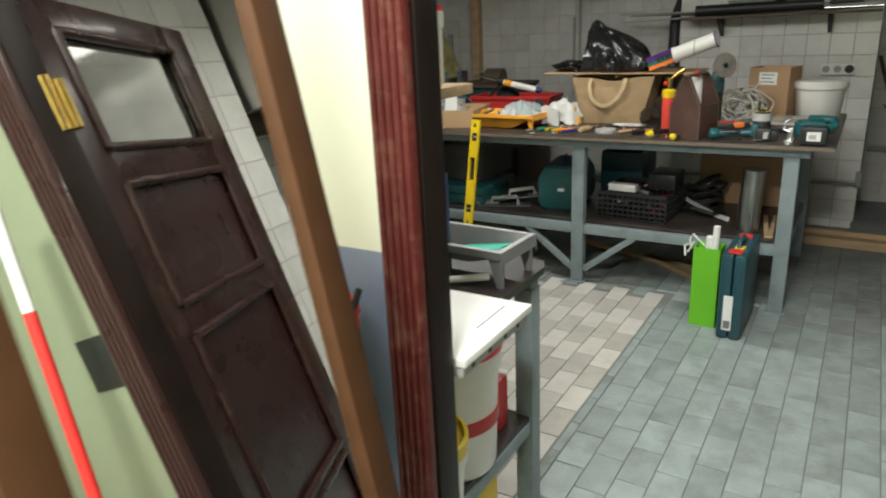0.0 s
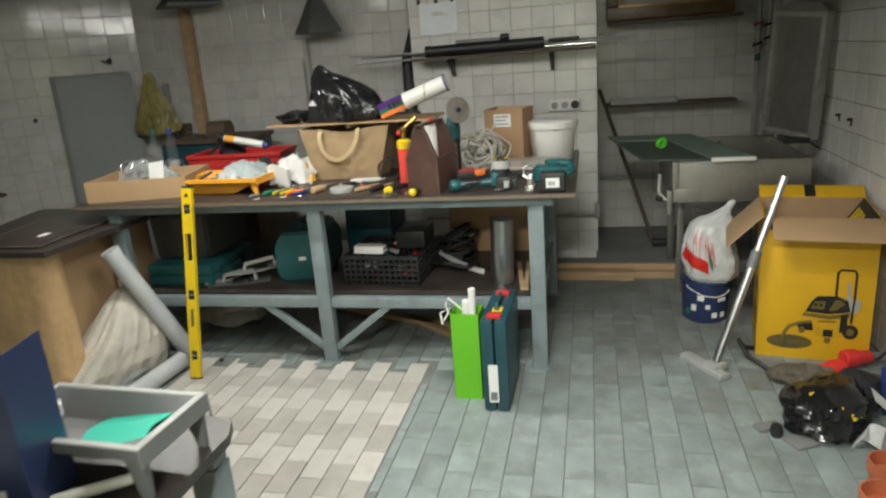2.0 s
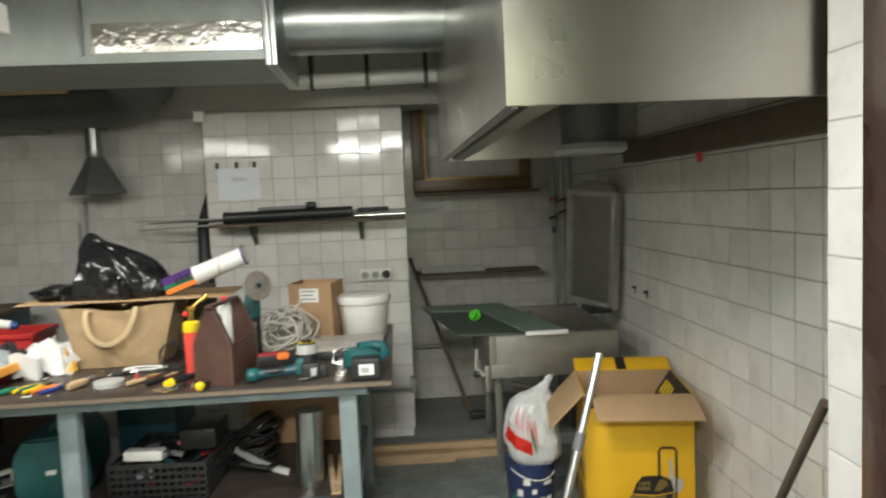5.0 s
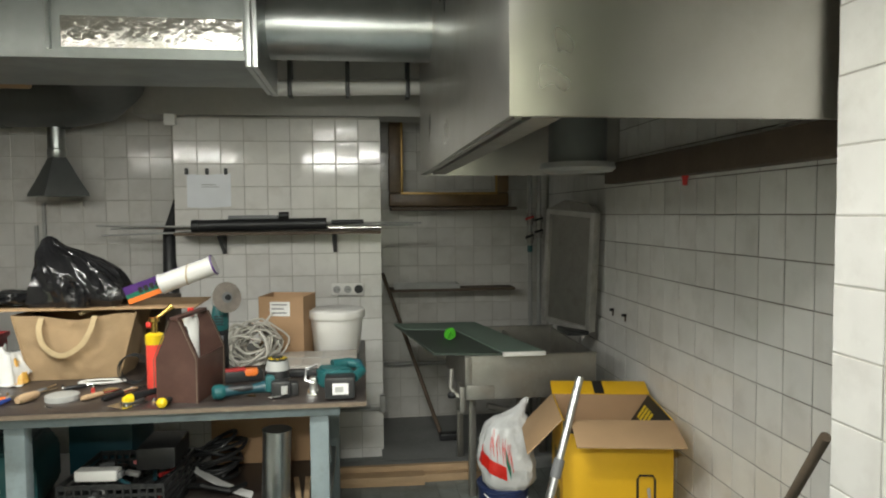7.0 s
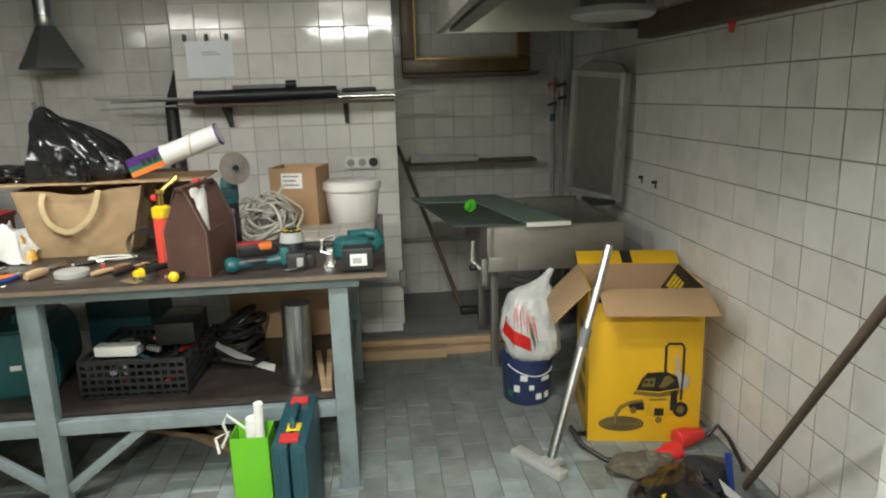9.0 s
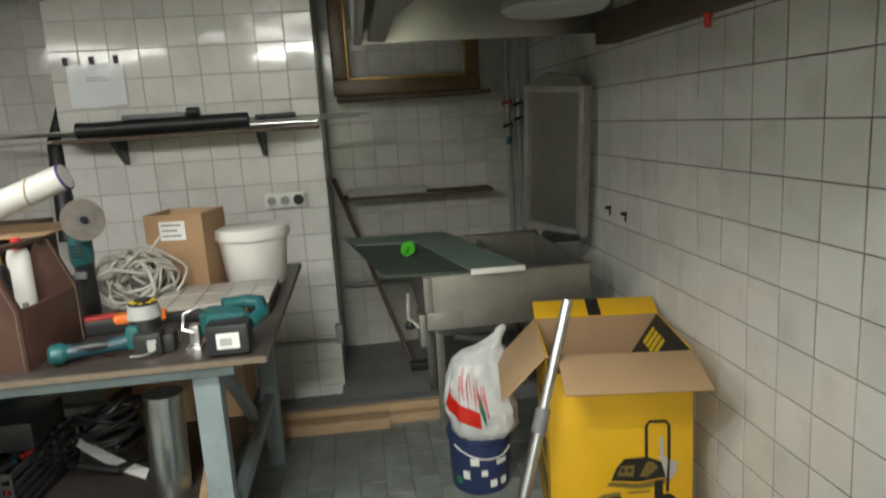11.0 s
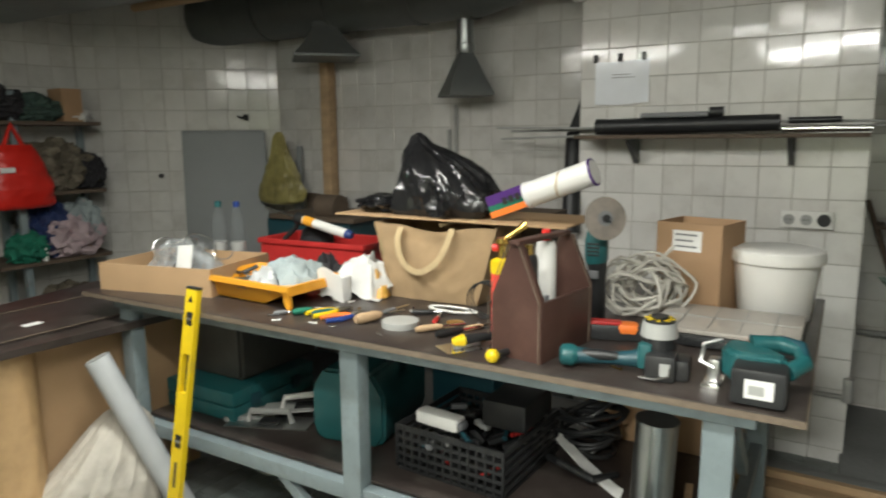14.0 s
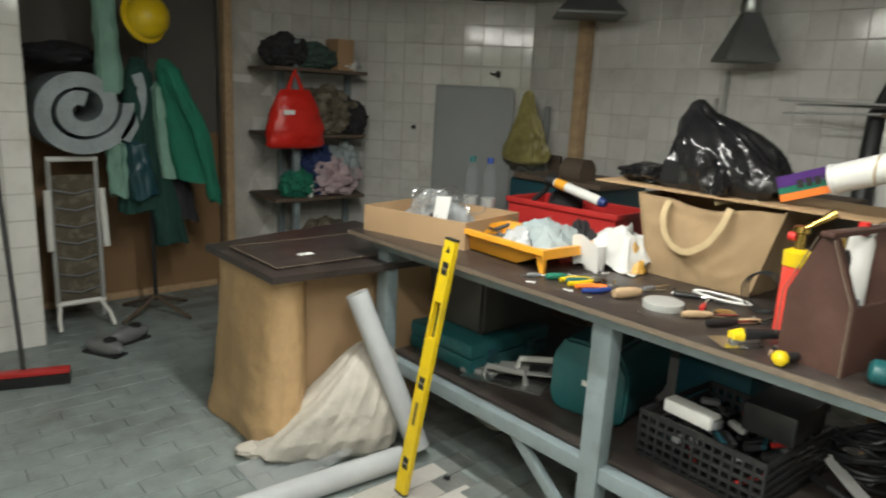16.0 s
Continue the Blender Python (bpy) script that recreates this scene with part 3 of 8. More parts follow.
for x in (SX0 + 0.08, SX1 - 0.08):
    for y in (SY0 + 0.3, SY1 - 0.06):
        part("leg", box(B(), x - 0.02, x + 0.02, y - 0.02, y + 0.02, 0.0 if y < 5.7 else 0.05, SZ0 - 0.001, 0.003), OLD_STEEL, sink)
part("bracket", box(B(), SX0 - 0.03, SX0 - 0.002, SY0 + 0.02, SY0 + 0.14, 0.56, 0.70, 0.004), OLD_STEEL, sink)
part("drain_lever", sweep(B(), [(SX0 - 0.06, SY0 + 0.1, 0.78), (SX0 - 0.07, SY0 + 0.08, 0.68), (SX0 - 0.03, SY0 + 0.06, 0.64), (SX0 + 0.02, SY0 + 0.05, 0.63)], 0.014), OLD_STEEL, sink)
part("knob", lathe(B(), [(0, 0), (0.02, 0.003), (0.025, 0.02), (0.015, 0.035), (0, 0.035)], (SX0 - 0.065, SY0 + 0.07, 0.63), 14), BLACK_PLASTIC, sink)
part("drain_pipe", sweep(B(), [(0.95, 5.25, SZ0), (0.93, 5.2, 0.54), (0.83, 5.15, 0.55), (0.74, 5.13, 0.58)], 0.02), OLD_STEEL, sink)
# lid standing open
lx = Vector((0.20, -0.34, -0.03)).normalized()
lz = Vector((-0.085, 0.12, 0.75)).normalized()
ly = lz.cross(lx).normalized()
lm = Matrix.Translation((1.355, 5.69, 0.90)) @ Matrix((lx, ly, ly.cross(lx) * -1)).transposed().to_4x4()
lid = B()
box(lid, -0.18, 0.18, -0.004, 0.004, 0, 0.70, 0, lm)
part("lid_panel", lid, OLD_STEEL, sink, "grimy steel lid standing open")
LID_RIM = mat("worn_pale_steel", (0.5, 0.49, 0.46), 0.4, 0.6, var=0.15, scale=8, dirt=(0.2, 0.18, 0.15), dirt_amount=0.5, dirt_scale=9)
lf = B()
for a in ((-0.195, -0.165, 0, 0.72), (0.165, 0.195, 0, 0.72), (-0.165, 0.165, 0.0, 0.03), (-0.165, 0.165, 0.69, 0.72)):
    box(lf, a[0], a[1], -0.03, 0.03, a[2], a[3], 0.003, lm)
part("lid_frame", lf, LID_RIM, sink, "pale rim of the lid")
lt = B()
prism(lt, [(-0.195, 0.72), (0.195, 0.72), (0.15, 0.765), (-0.05, 0.785)], -0.02, 0.02, lm @ Matrix.Rotation(radians(90), 4, "X"))
part("lid_handle", lt, OLD_STEEL, sink)
part("hinge", box(B(), 1.295, 1.43, 5.50, 5.72, 0.872, 0.90, 0.006), BLACK_PLASTIC, sink)

# ---- more materials ----
PAPER = mat("white_paper", (0.72, 0.72, 0.70), 0.7, var=0.03, scale=5)
RAG_WHITE = mat("white_cloth", (0.62, 0.62, 0.60), 0.85, var=0.08, scale=9, bump=0.3, bscale=40)
RAG_GREY = mat("grey_cloth", (0.30, 0.35, 0.355), 0.7, var=0.15, scale=9, bump=0.3, bscale=40)
SACK = mat("woven_grey_sack", (0.47, 0.44, 0.385), 0.7, var=0.18, scale=7, bump=0.6, bscale=30, dirt=(0.25, 0.22, 0.18), dirt_amount=0.5)
NAVY = mat("navy_printed_card", (0.025, 0.04, 0.115), 0.35, var=0.1, scale=6)
BLUE = mat("blue_plastic", (0.02, 0.05, 0.22), 0.4, var=0.1)
GREY_PLASTIC = mat("grey_plastic", (0.16, 0.165, 0.17), 0.45, var=0.12, scale=8)
LIGHT_GREY = mat("light_grey_plastic", (0.36, 0.365, 0.35), 0.4, var=0.1, scale=8)
MINT = mat("mint_green_paint", (0.05, 0.52, 0.38), 0.3, var=0.05, scale=8)
CHROME = mat("bright_metal", (0.72, 0.72, 0.70), 0.18, 1.0, var=0.05)
ALU = mat("brushed_aluminium", (0.55, 0.56, 0.56), 0.32, 1.0, var=0.06, scale=8)
BRASS = mat("polished_brass", (0.62, 0.42, 0.12), 0.22, 1.0, var=0.1)
GOLD_FRAME = mat("dark_gilded_wood", (0.11, 0.065, 0.025), 0.4, var=0.3, scale=14, bump=0.15, bscale=50)
GILT = mat("gilt_edge", (0.36, 0.22, 0.06), 0.35, 0.4, var=0.2, scale=20)
TERRA = mat("orange_clay_pipe", (0.46, 0.135, 0.06), 0.55, var=0.1, scale=8)
PANEL_GREY = mat("grey_board", (0.27, 0.285, 0.285), 0.6, var=0.06, scale=3)
OLIVE_BAG = mat("yellow_green_bag_film", (0.27, 0.235, 0.085), 0.4, var=0.35, scale=9, bump=0.4, bscale=18)
GREEN_CLOTH = mat("green_cloth", (0.010, 0.15, 0.092), 0.85, var=0.18, scale=8, bump=0.3, bscale=90)
MINT_CLOTH = mat("pale_green_cloth", (0.20, 0.36, 0.29), 0.85, var=0.15, scale=8, bump=0.3, bscale=90)
DARK_GREEN_CLOTH = mat("dark_green_cloth", (0.012, 0.05, 0.04), 0.9, var=0.25, scale=8, bump=0.3, bscale=90)
DARK_CLOTH = mat("dark_cloth", (0.022, 0.021, 0.024), 0.9, var=0.3, scale=9, bump=0.3, bscale=90)
CAMO = mat("brown_patterned_cloth", (0.10, 0.085, 0.06), 0.9, var=0.3, scale=9, bump=0.3, bscale=90, dirt=(0.3, 0.26, 0.2), dirt_amount=0.8, dirt_scale=14)
PINK = mat("faded_pink_cloth", (0.46, 0.36, 0.38), 0.9, var=0.15, scale=8, bump=0.3, bscale=90)
FOAM = mat("grey_foam_mat", (0.30, 0.345, 0.36), 0.7, var=0.22, scale=7, bump=0.3, bscale=50)
RED_BAG = mat("red_bag_film", (0.60, 0.02, 0.012), 0.38, var=0.1, scale=6, bump=0.3, bscale=18)
WHITE_BAG = mat("white_bag_film", (0.56, 0.57, 0.57), 0.3, var=0.1, scale=9, bump=0.7, bscale=18)
GREEN_BOARD = mat("green_plasterboard", (0.055, 0.075, 0.06), 0.6, var=0.2, scale=5, dirt=(0.12, 0.14, 0.12))
GREEN_FACE = mat("pale_green_board", (0.16, 0.22, 0.18), 0.6, var=0.15, scale=6)
NEON = mat("bright_green_plastic", (0.10, 0.62, 0.03), 0.45, var=0.05)
CABLE_WHITE = mat("grubby_white_cable", (0.50, 0.48, 0.43), 0.5, var=0.1, scale=20)
GREY_FILM = mat("frosted_plastic_roll", (0.44, 0.46, 0.47), 0.14, var=0.08, scale=6, bump=0.12, bscale=20)
PURPLE = mat("purple_print", (0.07, 0.02, 0.16), 0.4, var=0.1)
HARDBOARD = mat("brown_hardboard", (0.26, 0.155, 0.075), 0.7, var=0.07, scale=3)
clear = mat("clear_plastic", (0.30, 0.34, 0.36), 0.04, var=0.02)
clear.node_tree.nodes["Principled BSDF"].inputs["Alpha"].default_value = 0.085
THIN_FILM = mat("thin_clear_film", (0.50, 0.53, 0.54), 0.12, var=0.05, bump=0.5, bscale=14)
THIN_FILM.node_tree.nodes["Principled BSDF"].inputs["Alpha"].default_value = 0.24
GLASS = mat("window_glass", (0.93, 0.95, 0.94), 0.02, var=0.0, trans=1.0)
CLEAR_LID = mat("clear_dusty_lid", (0.40, 0.37, 0.33), 0.3, var=0.12, scale=12, dirt=(0.25, 0.23, 0.2))

# ---- on the pillar ----
sh = thing("wall_shelf", "narrow brown wall shelf on black brackets", "shelf", pose(0, 0, 0))
part("board", box(B(), -1.03, 0.205, 5.82, 6.045, 1.487, 1.505, 0.002), OLD_WOOD, sh)
for x in (-0.775, -0.085):
    bm = B()
    prism(bm, [(0, 0), (0.19, 0), (0.17, -0.02), (0.02, -0.12), (0, -0.12)], -0.011, 0.011, Matrix.Translation((x, 6.045, 1.485)) @ Matrix.Rotation(radians(90), 4, "X") @ Matrix.Rotation(radians(-90), 4, "Y"))
    part("bracket", bm, BLACK_PLASTIC, sh, "black steel bracket")
tb = thing("black_tube_case", "black plastic tube lying on the wall shelf", "tube", pose(0, 0, 0))
part("tube", cyl(B(), (-0.93, 5.90, 1.545), (-0.13, 5.90, 1.553), 0.036, n=20), BLACK_PLASTIC, tb)
part("cap", cyl(B(), (-0.94, 5.90, 1.545), (-0.90, 5.90, 1.545), 0.0385, n=20), BLACK_PLASTIC, tb)
solo("metal_rod", cyl(B(), (-0.12, 5.88, 1.525), (0.21, 5.88, 1.525), 0.015, n=12), CHROME, "short shiny metal rod lying on the wall shelf", "rod")
solo("black_rod", cyl(B(), (-0.1, 5.93, 1.56), (0.1, 5.93, 1.562), 0.014, n=12), BLACK_PLASTIC, "black rod lying on the wall shelf", "rod")
for k, (x0, x1, y, z0, z1) in enumerate(((-1.52, -0.1, 5.97, 1.55, 1.522), (-1.50, 0.0, 5.99, 1.49, 1.53), (-0.3, 0.47, 5.96, 1.56, 1.55), (-1.45, -0.4, 6.01, 1.53, 1.535), (-0.2, 0.42, 5.99, 1.53, 1.538))):
    solo("thin_rod", cyl(B(), (x0, y, z0), (x1, y, z1), 0.006, n=8), PIPE_GREY, "thin pale rod lying along the wall shelf", "rod", group="thin rods on the shelf")
gt = thing("grey_case", "flat grey plastic case on top of the tube", "case", pose(0, 0, 0))
part("body", box(B(), -0.72, -0.42, 5.86, 5.95, 1.582, 1.606, 0.008), GREY_PLASTIC, gt)
part("knob", cyl(B(), (-0.42, 5.9, 1.605), (-0.36, 5.9, 1.605), 0.022, n=14), BLACK_PLASTIC, gt)
pp = thing("paper_notice", "white paper sheet in a clear sleeve on black clips", "notice", pose(0, 0, 0))
part("sheet", sheet(B(), lambda u, v: (-1.0 + 0.27 * u, 6.042 - 0.004 * math.sin(3 * u), 1.66 + 0.21 * v - 0.006 * math.sin(4 * u)), 8, 4, 0.001), mat("paper_in_glossy_sleeve", (0.80, 0.83, 0.87), 0.12, var=0.04, scale=7, bump=0.25, bscale=9), pp)
for i in range(2):
    part("text_line", box(B(), -0.91, -0.82 + 0.02 * (i % 3), 6.032, 6.0345, 1.80 - i * 0.014, 1.803 - i * 0.014), GREY_PLASTIC, pp, "faint unreadable text line")
for x in (-1.0, -0.875, -0.76):
    part("clip", box(B(), x - 0.011, x + 0.011, 6.034, 6.048, 1.865, 1.905, 0.004), BLACK_PLASTIC, pp, "black clip")
so = thing("socket_block", "white triple wall socket on the tiles", "socket", pose(-0.0075, 6.046, 1.083))
part("plate", box(B(), -0.105, 0.105, -0.018, 0.0, 0, 0.078, 0.006), WHITE_PLASTIC, so)
for i in range(3):
    r = 0.024 if i < 2 else 0.028
    x = -0.07 + 0.07 * i
    part("outlet", cyl(B(), (x, -0.0185, 0.039), (x, -0.021, 0.039), r, n=20), LIGHT_GREY if i < 2 else BLACK_PLASTIC, so, "" if i < 2 else "black round outlet")
    for s in (-0.008, 0.008):
        part("hole", cyl(B(), (x + s, -0.021, 0.039), (x + s, -0.0225, 0.039), 0.003, n=8), BLACK_PLASTIC, so)
solo("junction_box", box(B(), -1.12, -1.05, 6.0, 6.046, 2.17, 2.24, 0.008), WHITE_PLASTIC, "small white junction box at the pillar's upper corner", "junction box")

# ---- recess behind the sink ----
fr = thing("picture_frame", "large empty dark gilded picture frame on a wall ledge", "frame", pose(0, 0, 0))
FX0, FX1, FZ0, FZ1 = 0.285, 1.17, 1.66, 2.37
for (a, b, c, d) in ((FX0, FX1, FZ0, FZ0 + 0.10), (FX0, FX1, FZ1 - 0.1, FZ1), (FX0, FX0 + 0.10, FZ0 + 0.1, FZ1 - 0.1), (FX1 - 0.10, FX1, FZ0 + 0.1, FZ1 - 0.1)):
    part("rail", box(B(), a, b, 6.52, 6.58, c, d, 0.014), GOLD_FRAME, fr)
for (a, b, c, d) in ((FX0 + 0.088, FX1 - 0.088, FZ0 + 0.088, FZ0 + 0.104), (FX0 + 0.088, FX0 + 0.104, FZ0 + 0.104, FZ1 - 0.104), (FX1 - 0.104, FX1 - 0.088, FZ0 + 0.104, FZ1 - 0.104)):
    part("gilt_slip", box(B(), a, b, 6.512, 6.53, c, d, 0.004), GILT, fr, "narrow gilt inner edge")
lg = thing("wall_ledge", "small wooden wall ledge under the picture frame", "shelf", pose(0, 0, 0))
part("board", box(B(), 0.3, 1.22, 6.48, 6.735, 1.632, 1.655, 0.003), OLD_WOOD, lg)
s2 = thing("wall_shelf", "brown wooden wall shelf above the sink", "shelf", pose(0, 0, 0))
part("board", box(B(), 0.285, 1.22, 6.54, 6.737, 1.035, 1.055, 0.003), OLD_WOOD, s2)
tr = thing("white_tray", "white plastic tray lying on the wall shelf", "tray", pose(0.58, 6.63, 1.056))
part("base", box(B(), -0.26, 0.22, -0.09, 0.085, 0, 0.012, 0.004), WHITE_PLASTIC, tr)
for a, b, c, d in ((-0.26, 0.22, -0.092, -0.085), (-0.26, 0.22, 0.08, 0.087), (-0.262, -0.255, -0.09, 0.085), (0.215, 0.222, -0.09, 0.085)):
    part("rim", box(B(), a, b, c, d, 0.0, 0.032, 0.002), LIGHT_GREY, tr)
pv = thing("water_pipes", "pair of grey water pipes with valves", "pipe", pose(0, 0, 0))
for x in (1.362, 1.432):
    part("pipe", cyl(B(), (x, 6.66, 0.05), (x, 6.66, CEIL), 0.017, n=14), PIPE_GREY, pv)
for x, z in ((1.362, 1.42), (1.432, 1.55), (1.362, 1.56), (1.432, 1.46)):
    part("valve", lathe(B(), [(0, -0.045), (0.024, -0.045), (0.024, -0.02), (0.032, -0.015), (0.032, 0.015), (0.024, 0.02), (0.024, 0.045), (0, 0.045)], (x, 6.66, z), 14), OLD_STEEL, pv)
    part("valve_handle", cyl(B(), (x - 0.045, 6.62, z), (x + 0.02, 6.62, z + 0.02), 0.008, n=8), RED if z == 1.56 else BLACK_PLASTIC, pv, "small valve handle")
part("green_band", cyl(B(), (1.362, 6.66, 1.31), (1.362, 6.66, 1.36), 0.02, n=14), TEAL, pv, "green joint tape")
lp = thing("leaning_pole", "dark wooden pole leaning in the recess corner", "pole", pose(0, 0, 0))
part("pole", cyl(B(), (0.62, 6.2, 0.06), (0.235, 6.62, 1.17), 0.014, n=10), OLD_WOOD, lp)
part("foot", box(B(), 0.60, 0.74, 6.14, 6.22, 0.051, 0.10, 0.01), BLACK_PLASTIC, lp, "black brush foot")
hp = thing("low_pipe", "grey pipe along the tiled wall", "pipe", pose(0, 0, 0))
part("pipe", cyl(B(), (0.24, 6.70, 0.47), (1.53, 6.70, 0.47), 0.016, n=10), PIPE_GREY, hp)
hp2 = thing("low_pipe", "grey pipe along the foot of the pillar", "pipe", pose(0, 0, 0))
part("pipe", cyl(B(), (-1.05, 6.02, 0.33), (0.22, 6.02, 0.33), 0.012, n=10), PIPE_GREY, hp2)
part("elbow", box(B(), 0.19, 0.23, 6.0, 6.04, 0.31, 0.42, 0.01), PIPE_GREY, hp2)
for x0, x1, y, z, w, h, a in ((-0.65, 0.44, 5.60, 0, 0.09, 0.055, -2), (-0.25, 0.98, 5.655, 0, 0.035, 0.085, -1), (0.35, 1.1, 5.61, 0, 0.05, 0.045, 1.5)):
    k = box(B(), -(x1 - x0) / 2, (x1 - x0) / 2, -w / 2, w / 2, 0, h, 0.002)
    solo("plank", k, RAW_WOOD, "rough pine plank lying by the kerb", "plank", pose((x0 + x1) / 2, y, z, 0, 0, a), group="planks by the kerb")
# boards on the sink
gb = thing("green_board", "dark green plasterboard sheet lying on the sink", "board", pose(-0.015, -0.045, 0))
bm = B()
prism(bm, [(0.31, 6.09), (0.47, 5.14), (0.78, 5.09), (1.03, 5.10), (0.87, 5.90), (0.80, 6.07)], 0.868, 0.879)
part("core", bm, GREEN_BOARD, gb)
bm = B()
prism(bm, [(0.30, 6.10), (0.84, 6.08), (1.04, 5.10), (0.82, 5.08), (0.67, 5.82), (0.36, 5.88)], 0.8795, 0.886)
part("face_strip", bm, GREEN_FACE, gb, "paler green strip along two sides")
part("white_edge", box(B(), 0.82, 1.045, 5.06, 5.078, 0.866, 0.888, 0.002), WHITE_PLASTIC, gb, "white cut edge")
ng = thing("green_clamp", "bright green plastic clamp on the board", "clamp", pose(0.585, 5.47, 0.8866, 0, 0, 15))
bm = B()
prism(bm, [(-0.028, 0), (0.03, 0), (0.036, 0.03), (0.02, 0.062), (-0.018, 0.055), (-0.034, 0.028)], -0.014, 0.014, Matrix.Rotation(radians(90), 4, "X"))
bmesh.ops.bevel(bm, geom=list(bm.edges), offset=0.005, segments=2, affect="EDGES")
part("jaw", bm, NEON, ng)
part("ring", sweep(B(), [(-0.02 + 0.016 * math.cos(i * 0.5236), -0.05 + 0.004 * math.sin(i), 0.018 + 0.014 * math.sin(i * 0.5236)) for i in range(12)], 0.0045, 8, True), NEON, ng)
part("screw", cyl(B(), (-0.02, -0.045, 0.03), (0.0, -0.01, 0.035), 0.006, n=10), NEON, ng)

# ---- floor things on the wall side ----
DWM = pose(0.95, 4.455, 0, 0, 0, -10)
dw = thing("cardboard_box", "open yellow printed cardboard box showing a vacuum cleaner", "box", DWM)
W, D, H = 0.48, 0.43, 0.70
part("front", box(B(), 0, W, 0, 0.006, 0, H, 0.001), YELLOW_BOX, dw)
part("back", box(B(), 0, W, D - 0.006, D, 0, H, 0.001), CARD, dw)
part("side", box(B(), 0, 0.006, 0.0065, D - 0.0065, 0, H, 0.001), YELLOW_BOX, dw)
part("side", box(B(), W - 0.006, W, 0.0065, D - 0.0065, 0, H, 0.001), YELLOW_BOX, dw)
part("bottom", box(B(), 0.007, W - 0.007, 0.007, D - 0.007, 0.0, 0.006), CARD, dw)
part("black_edge", box(B(), 0.0, 0.05, -0.0012, -0.0002, H - 0.06, H - 0.002), BLACK_PRINT, dw, "black printed corner")
ff = part("flap", box(B(), 0.035, W, -0.205, 0, -0.003, 0.003, 0.001), CARD_LIGHT, dw, "brown front flap folded out", Matrix.Translation((0, 0, H)) @ Matrix.Rotation(radians(15), 4, "X"))
fl = part("flap", box(B(), -0.22, 0, 0.01, D, -0.003, 0.003, 0.001), CARD_LIGHT, dw, "brown side flap hanging out", Matrix.Translation((0, 0, H)) @ Matrix.Rotation(radians(-46), 4, "Y"))
fb = part("flap", box(B(), 0, W, 0, 0.11, -0.003, 0.003, 0.001), YELLOW_BOX, dw, "yellow back flap with a black stripe", Matrix.Translation((0, D, H)) @ Matrix.Rotation(radians(21), 4, "X"))
part("stripe", box(B(), 0.21, 0.26, 0.001, 0.109, 0.0035, 0.0045), BLACK_PRINT, fb)
f4 = part("flap", box(B(), -0.21, 0, 0.012, D - 0.012, -0.003, 0.003, 0.001), BLACK_PRINT, dw, "black side flap folded into the box", Matrix.Translation((W - 0.008, 0, H)) @ Matrix.Rotation(radians(-57), 4, "Y"))
for i in range(4):
    part("logo_bar", box(B(), -0.115, -0.045, 0.21 + i * 0.045, 0.24 + i * 0.045, 0.0032, 0.0042), YELLOW, f4, "yellow letter shape")
# printed picture of the machine on the front face
def on_front(name, bm, material, lab=""):
    return part(name, bm, material, dw, lab)
FM = Matrix.Rotation(radians(90), 4, "X")
def disc(x, z, rx, rz, y=-0.0012, n=24):
    bm = B()
    prism(bm, [(rx * math.cos(6.2832 * i / n), rz * math.sin(6.2832 * i / n)) for i in range(n)], 0, 0.0006, Matrix.Translation((x, y + 0.0006, z)) @ FM)
    return bm
def poly(pts, y=-0.0012):
    bm = B()
    prism(bm, pts, 0, 0.0006, Matrix.Translation((0, y + 0.0006, 0)) @ FM)
    return bm
on_front("printed_hose", disc(0.145, 0.085, 0.098, 0.036), OLIVE_PRINT)
for k in range(5):
    bm = B()
    r = 0.094 - 0.018 * k
    sweep(bm, [(0.145 + r * math.cos(a * 0.2618), -0.0016, 0.085 + 0.36 * r * math.sin(a * 0.2618)) for a in range(24)], 0.0016, 5, True)
    on_front("printed_coil", bm, BLACK_PRINT)
bm = B()
sweep(bm, [(0.118, -0.001, 0.085), (0.12, -0.001, 0.13), (0.14, -0.001, 0.165), (0.18, -0.001, 0.185), (0.235, -0.001, 0.195)], 0.008, 6)
on_front("printed_tube", bm, OLIVE_PRINT)
on_front("printed_plinth", poly([(0.175, 0.165), (0.18, 0.185), (0.27, 0.185), (0.29, 0.165), (0.28, 0.15), (0.19, 0.15)]), BLACK_PRINT)
BODY_PRINT = mat("shaded_yellow_print", (0.62, 0.36, 0.01), 0.5, var=0.1, scale=20)
on_front("printed_body", poly([(0.245, 0.13), (0.235, 0.22), (0.29, 0.232), (0.37, 0.235), (0.385, 0.215), (0.375, 0.13), (0.315, 0.112)], -0.0019), BODY_PRINT)
on_front("printed_rim", poly([(0.19, 0.225), (0.2, 0.24), (0.30, 0.232), (0.39, 0.25), (0.385, 0.225), (0.30, 0.212)], -0.0026), OLIVE_PRINT)
on_front("printed_head", poly([(0.205, 0.245), (0.225, 0.295), (0.25, 0.325), (0.33, 0.33), (0.385, 0.305), (0.395, 0.255), (0.30, 0.238)], -0.0026), BLACK_PRINT)
on_front("printed_panel", poly([(0.225, 0.262), (0.24, 0.298), (0.285, 0.302), (0.28, 0.26)], -0.0033), OLIVE_PRINT)
on_front("printed_panel", poly([(0.30, 0.258), (0.325, 0.31), (0.345, 0.312), (0.365, 0.29), (0.325, 0.255)], -0.0033), OLIVE_PRINT)
for x in (0.245, 0.268):
    on_front("printed_knob", disc(x, 0.282, 0.007, 0.008, -0.004), BLACK_PRINT)
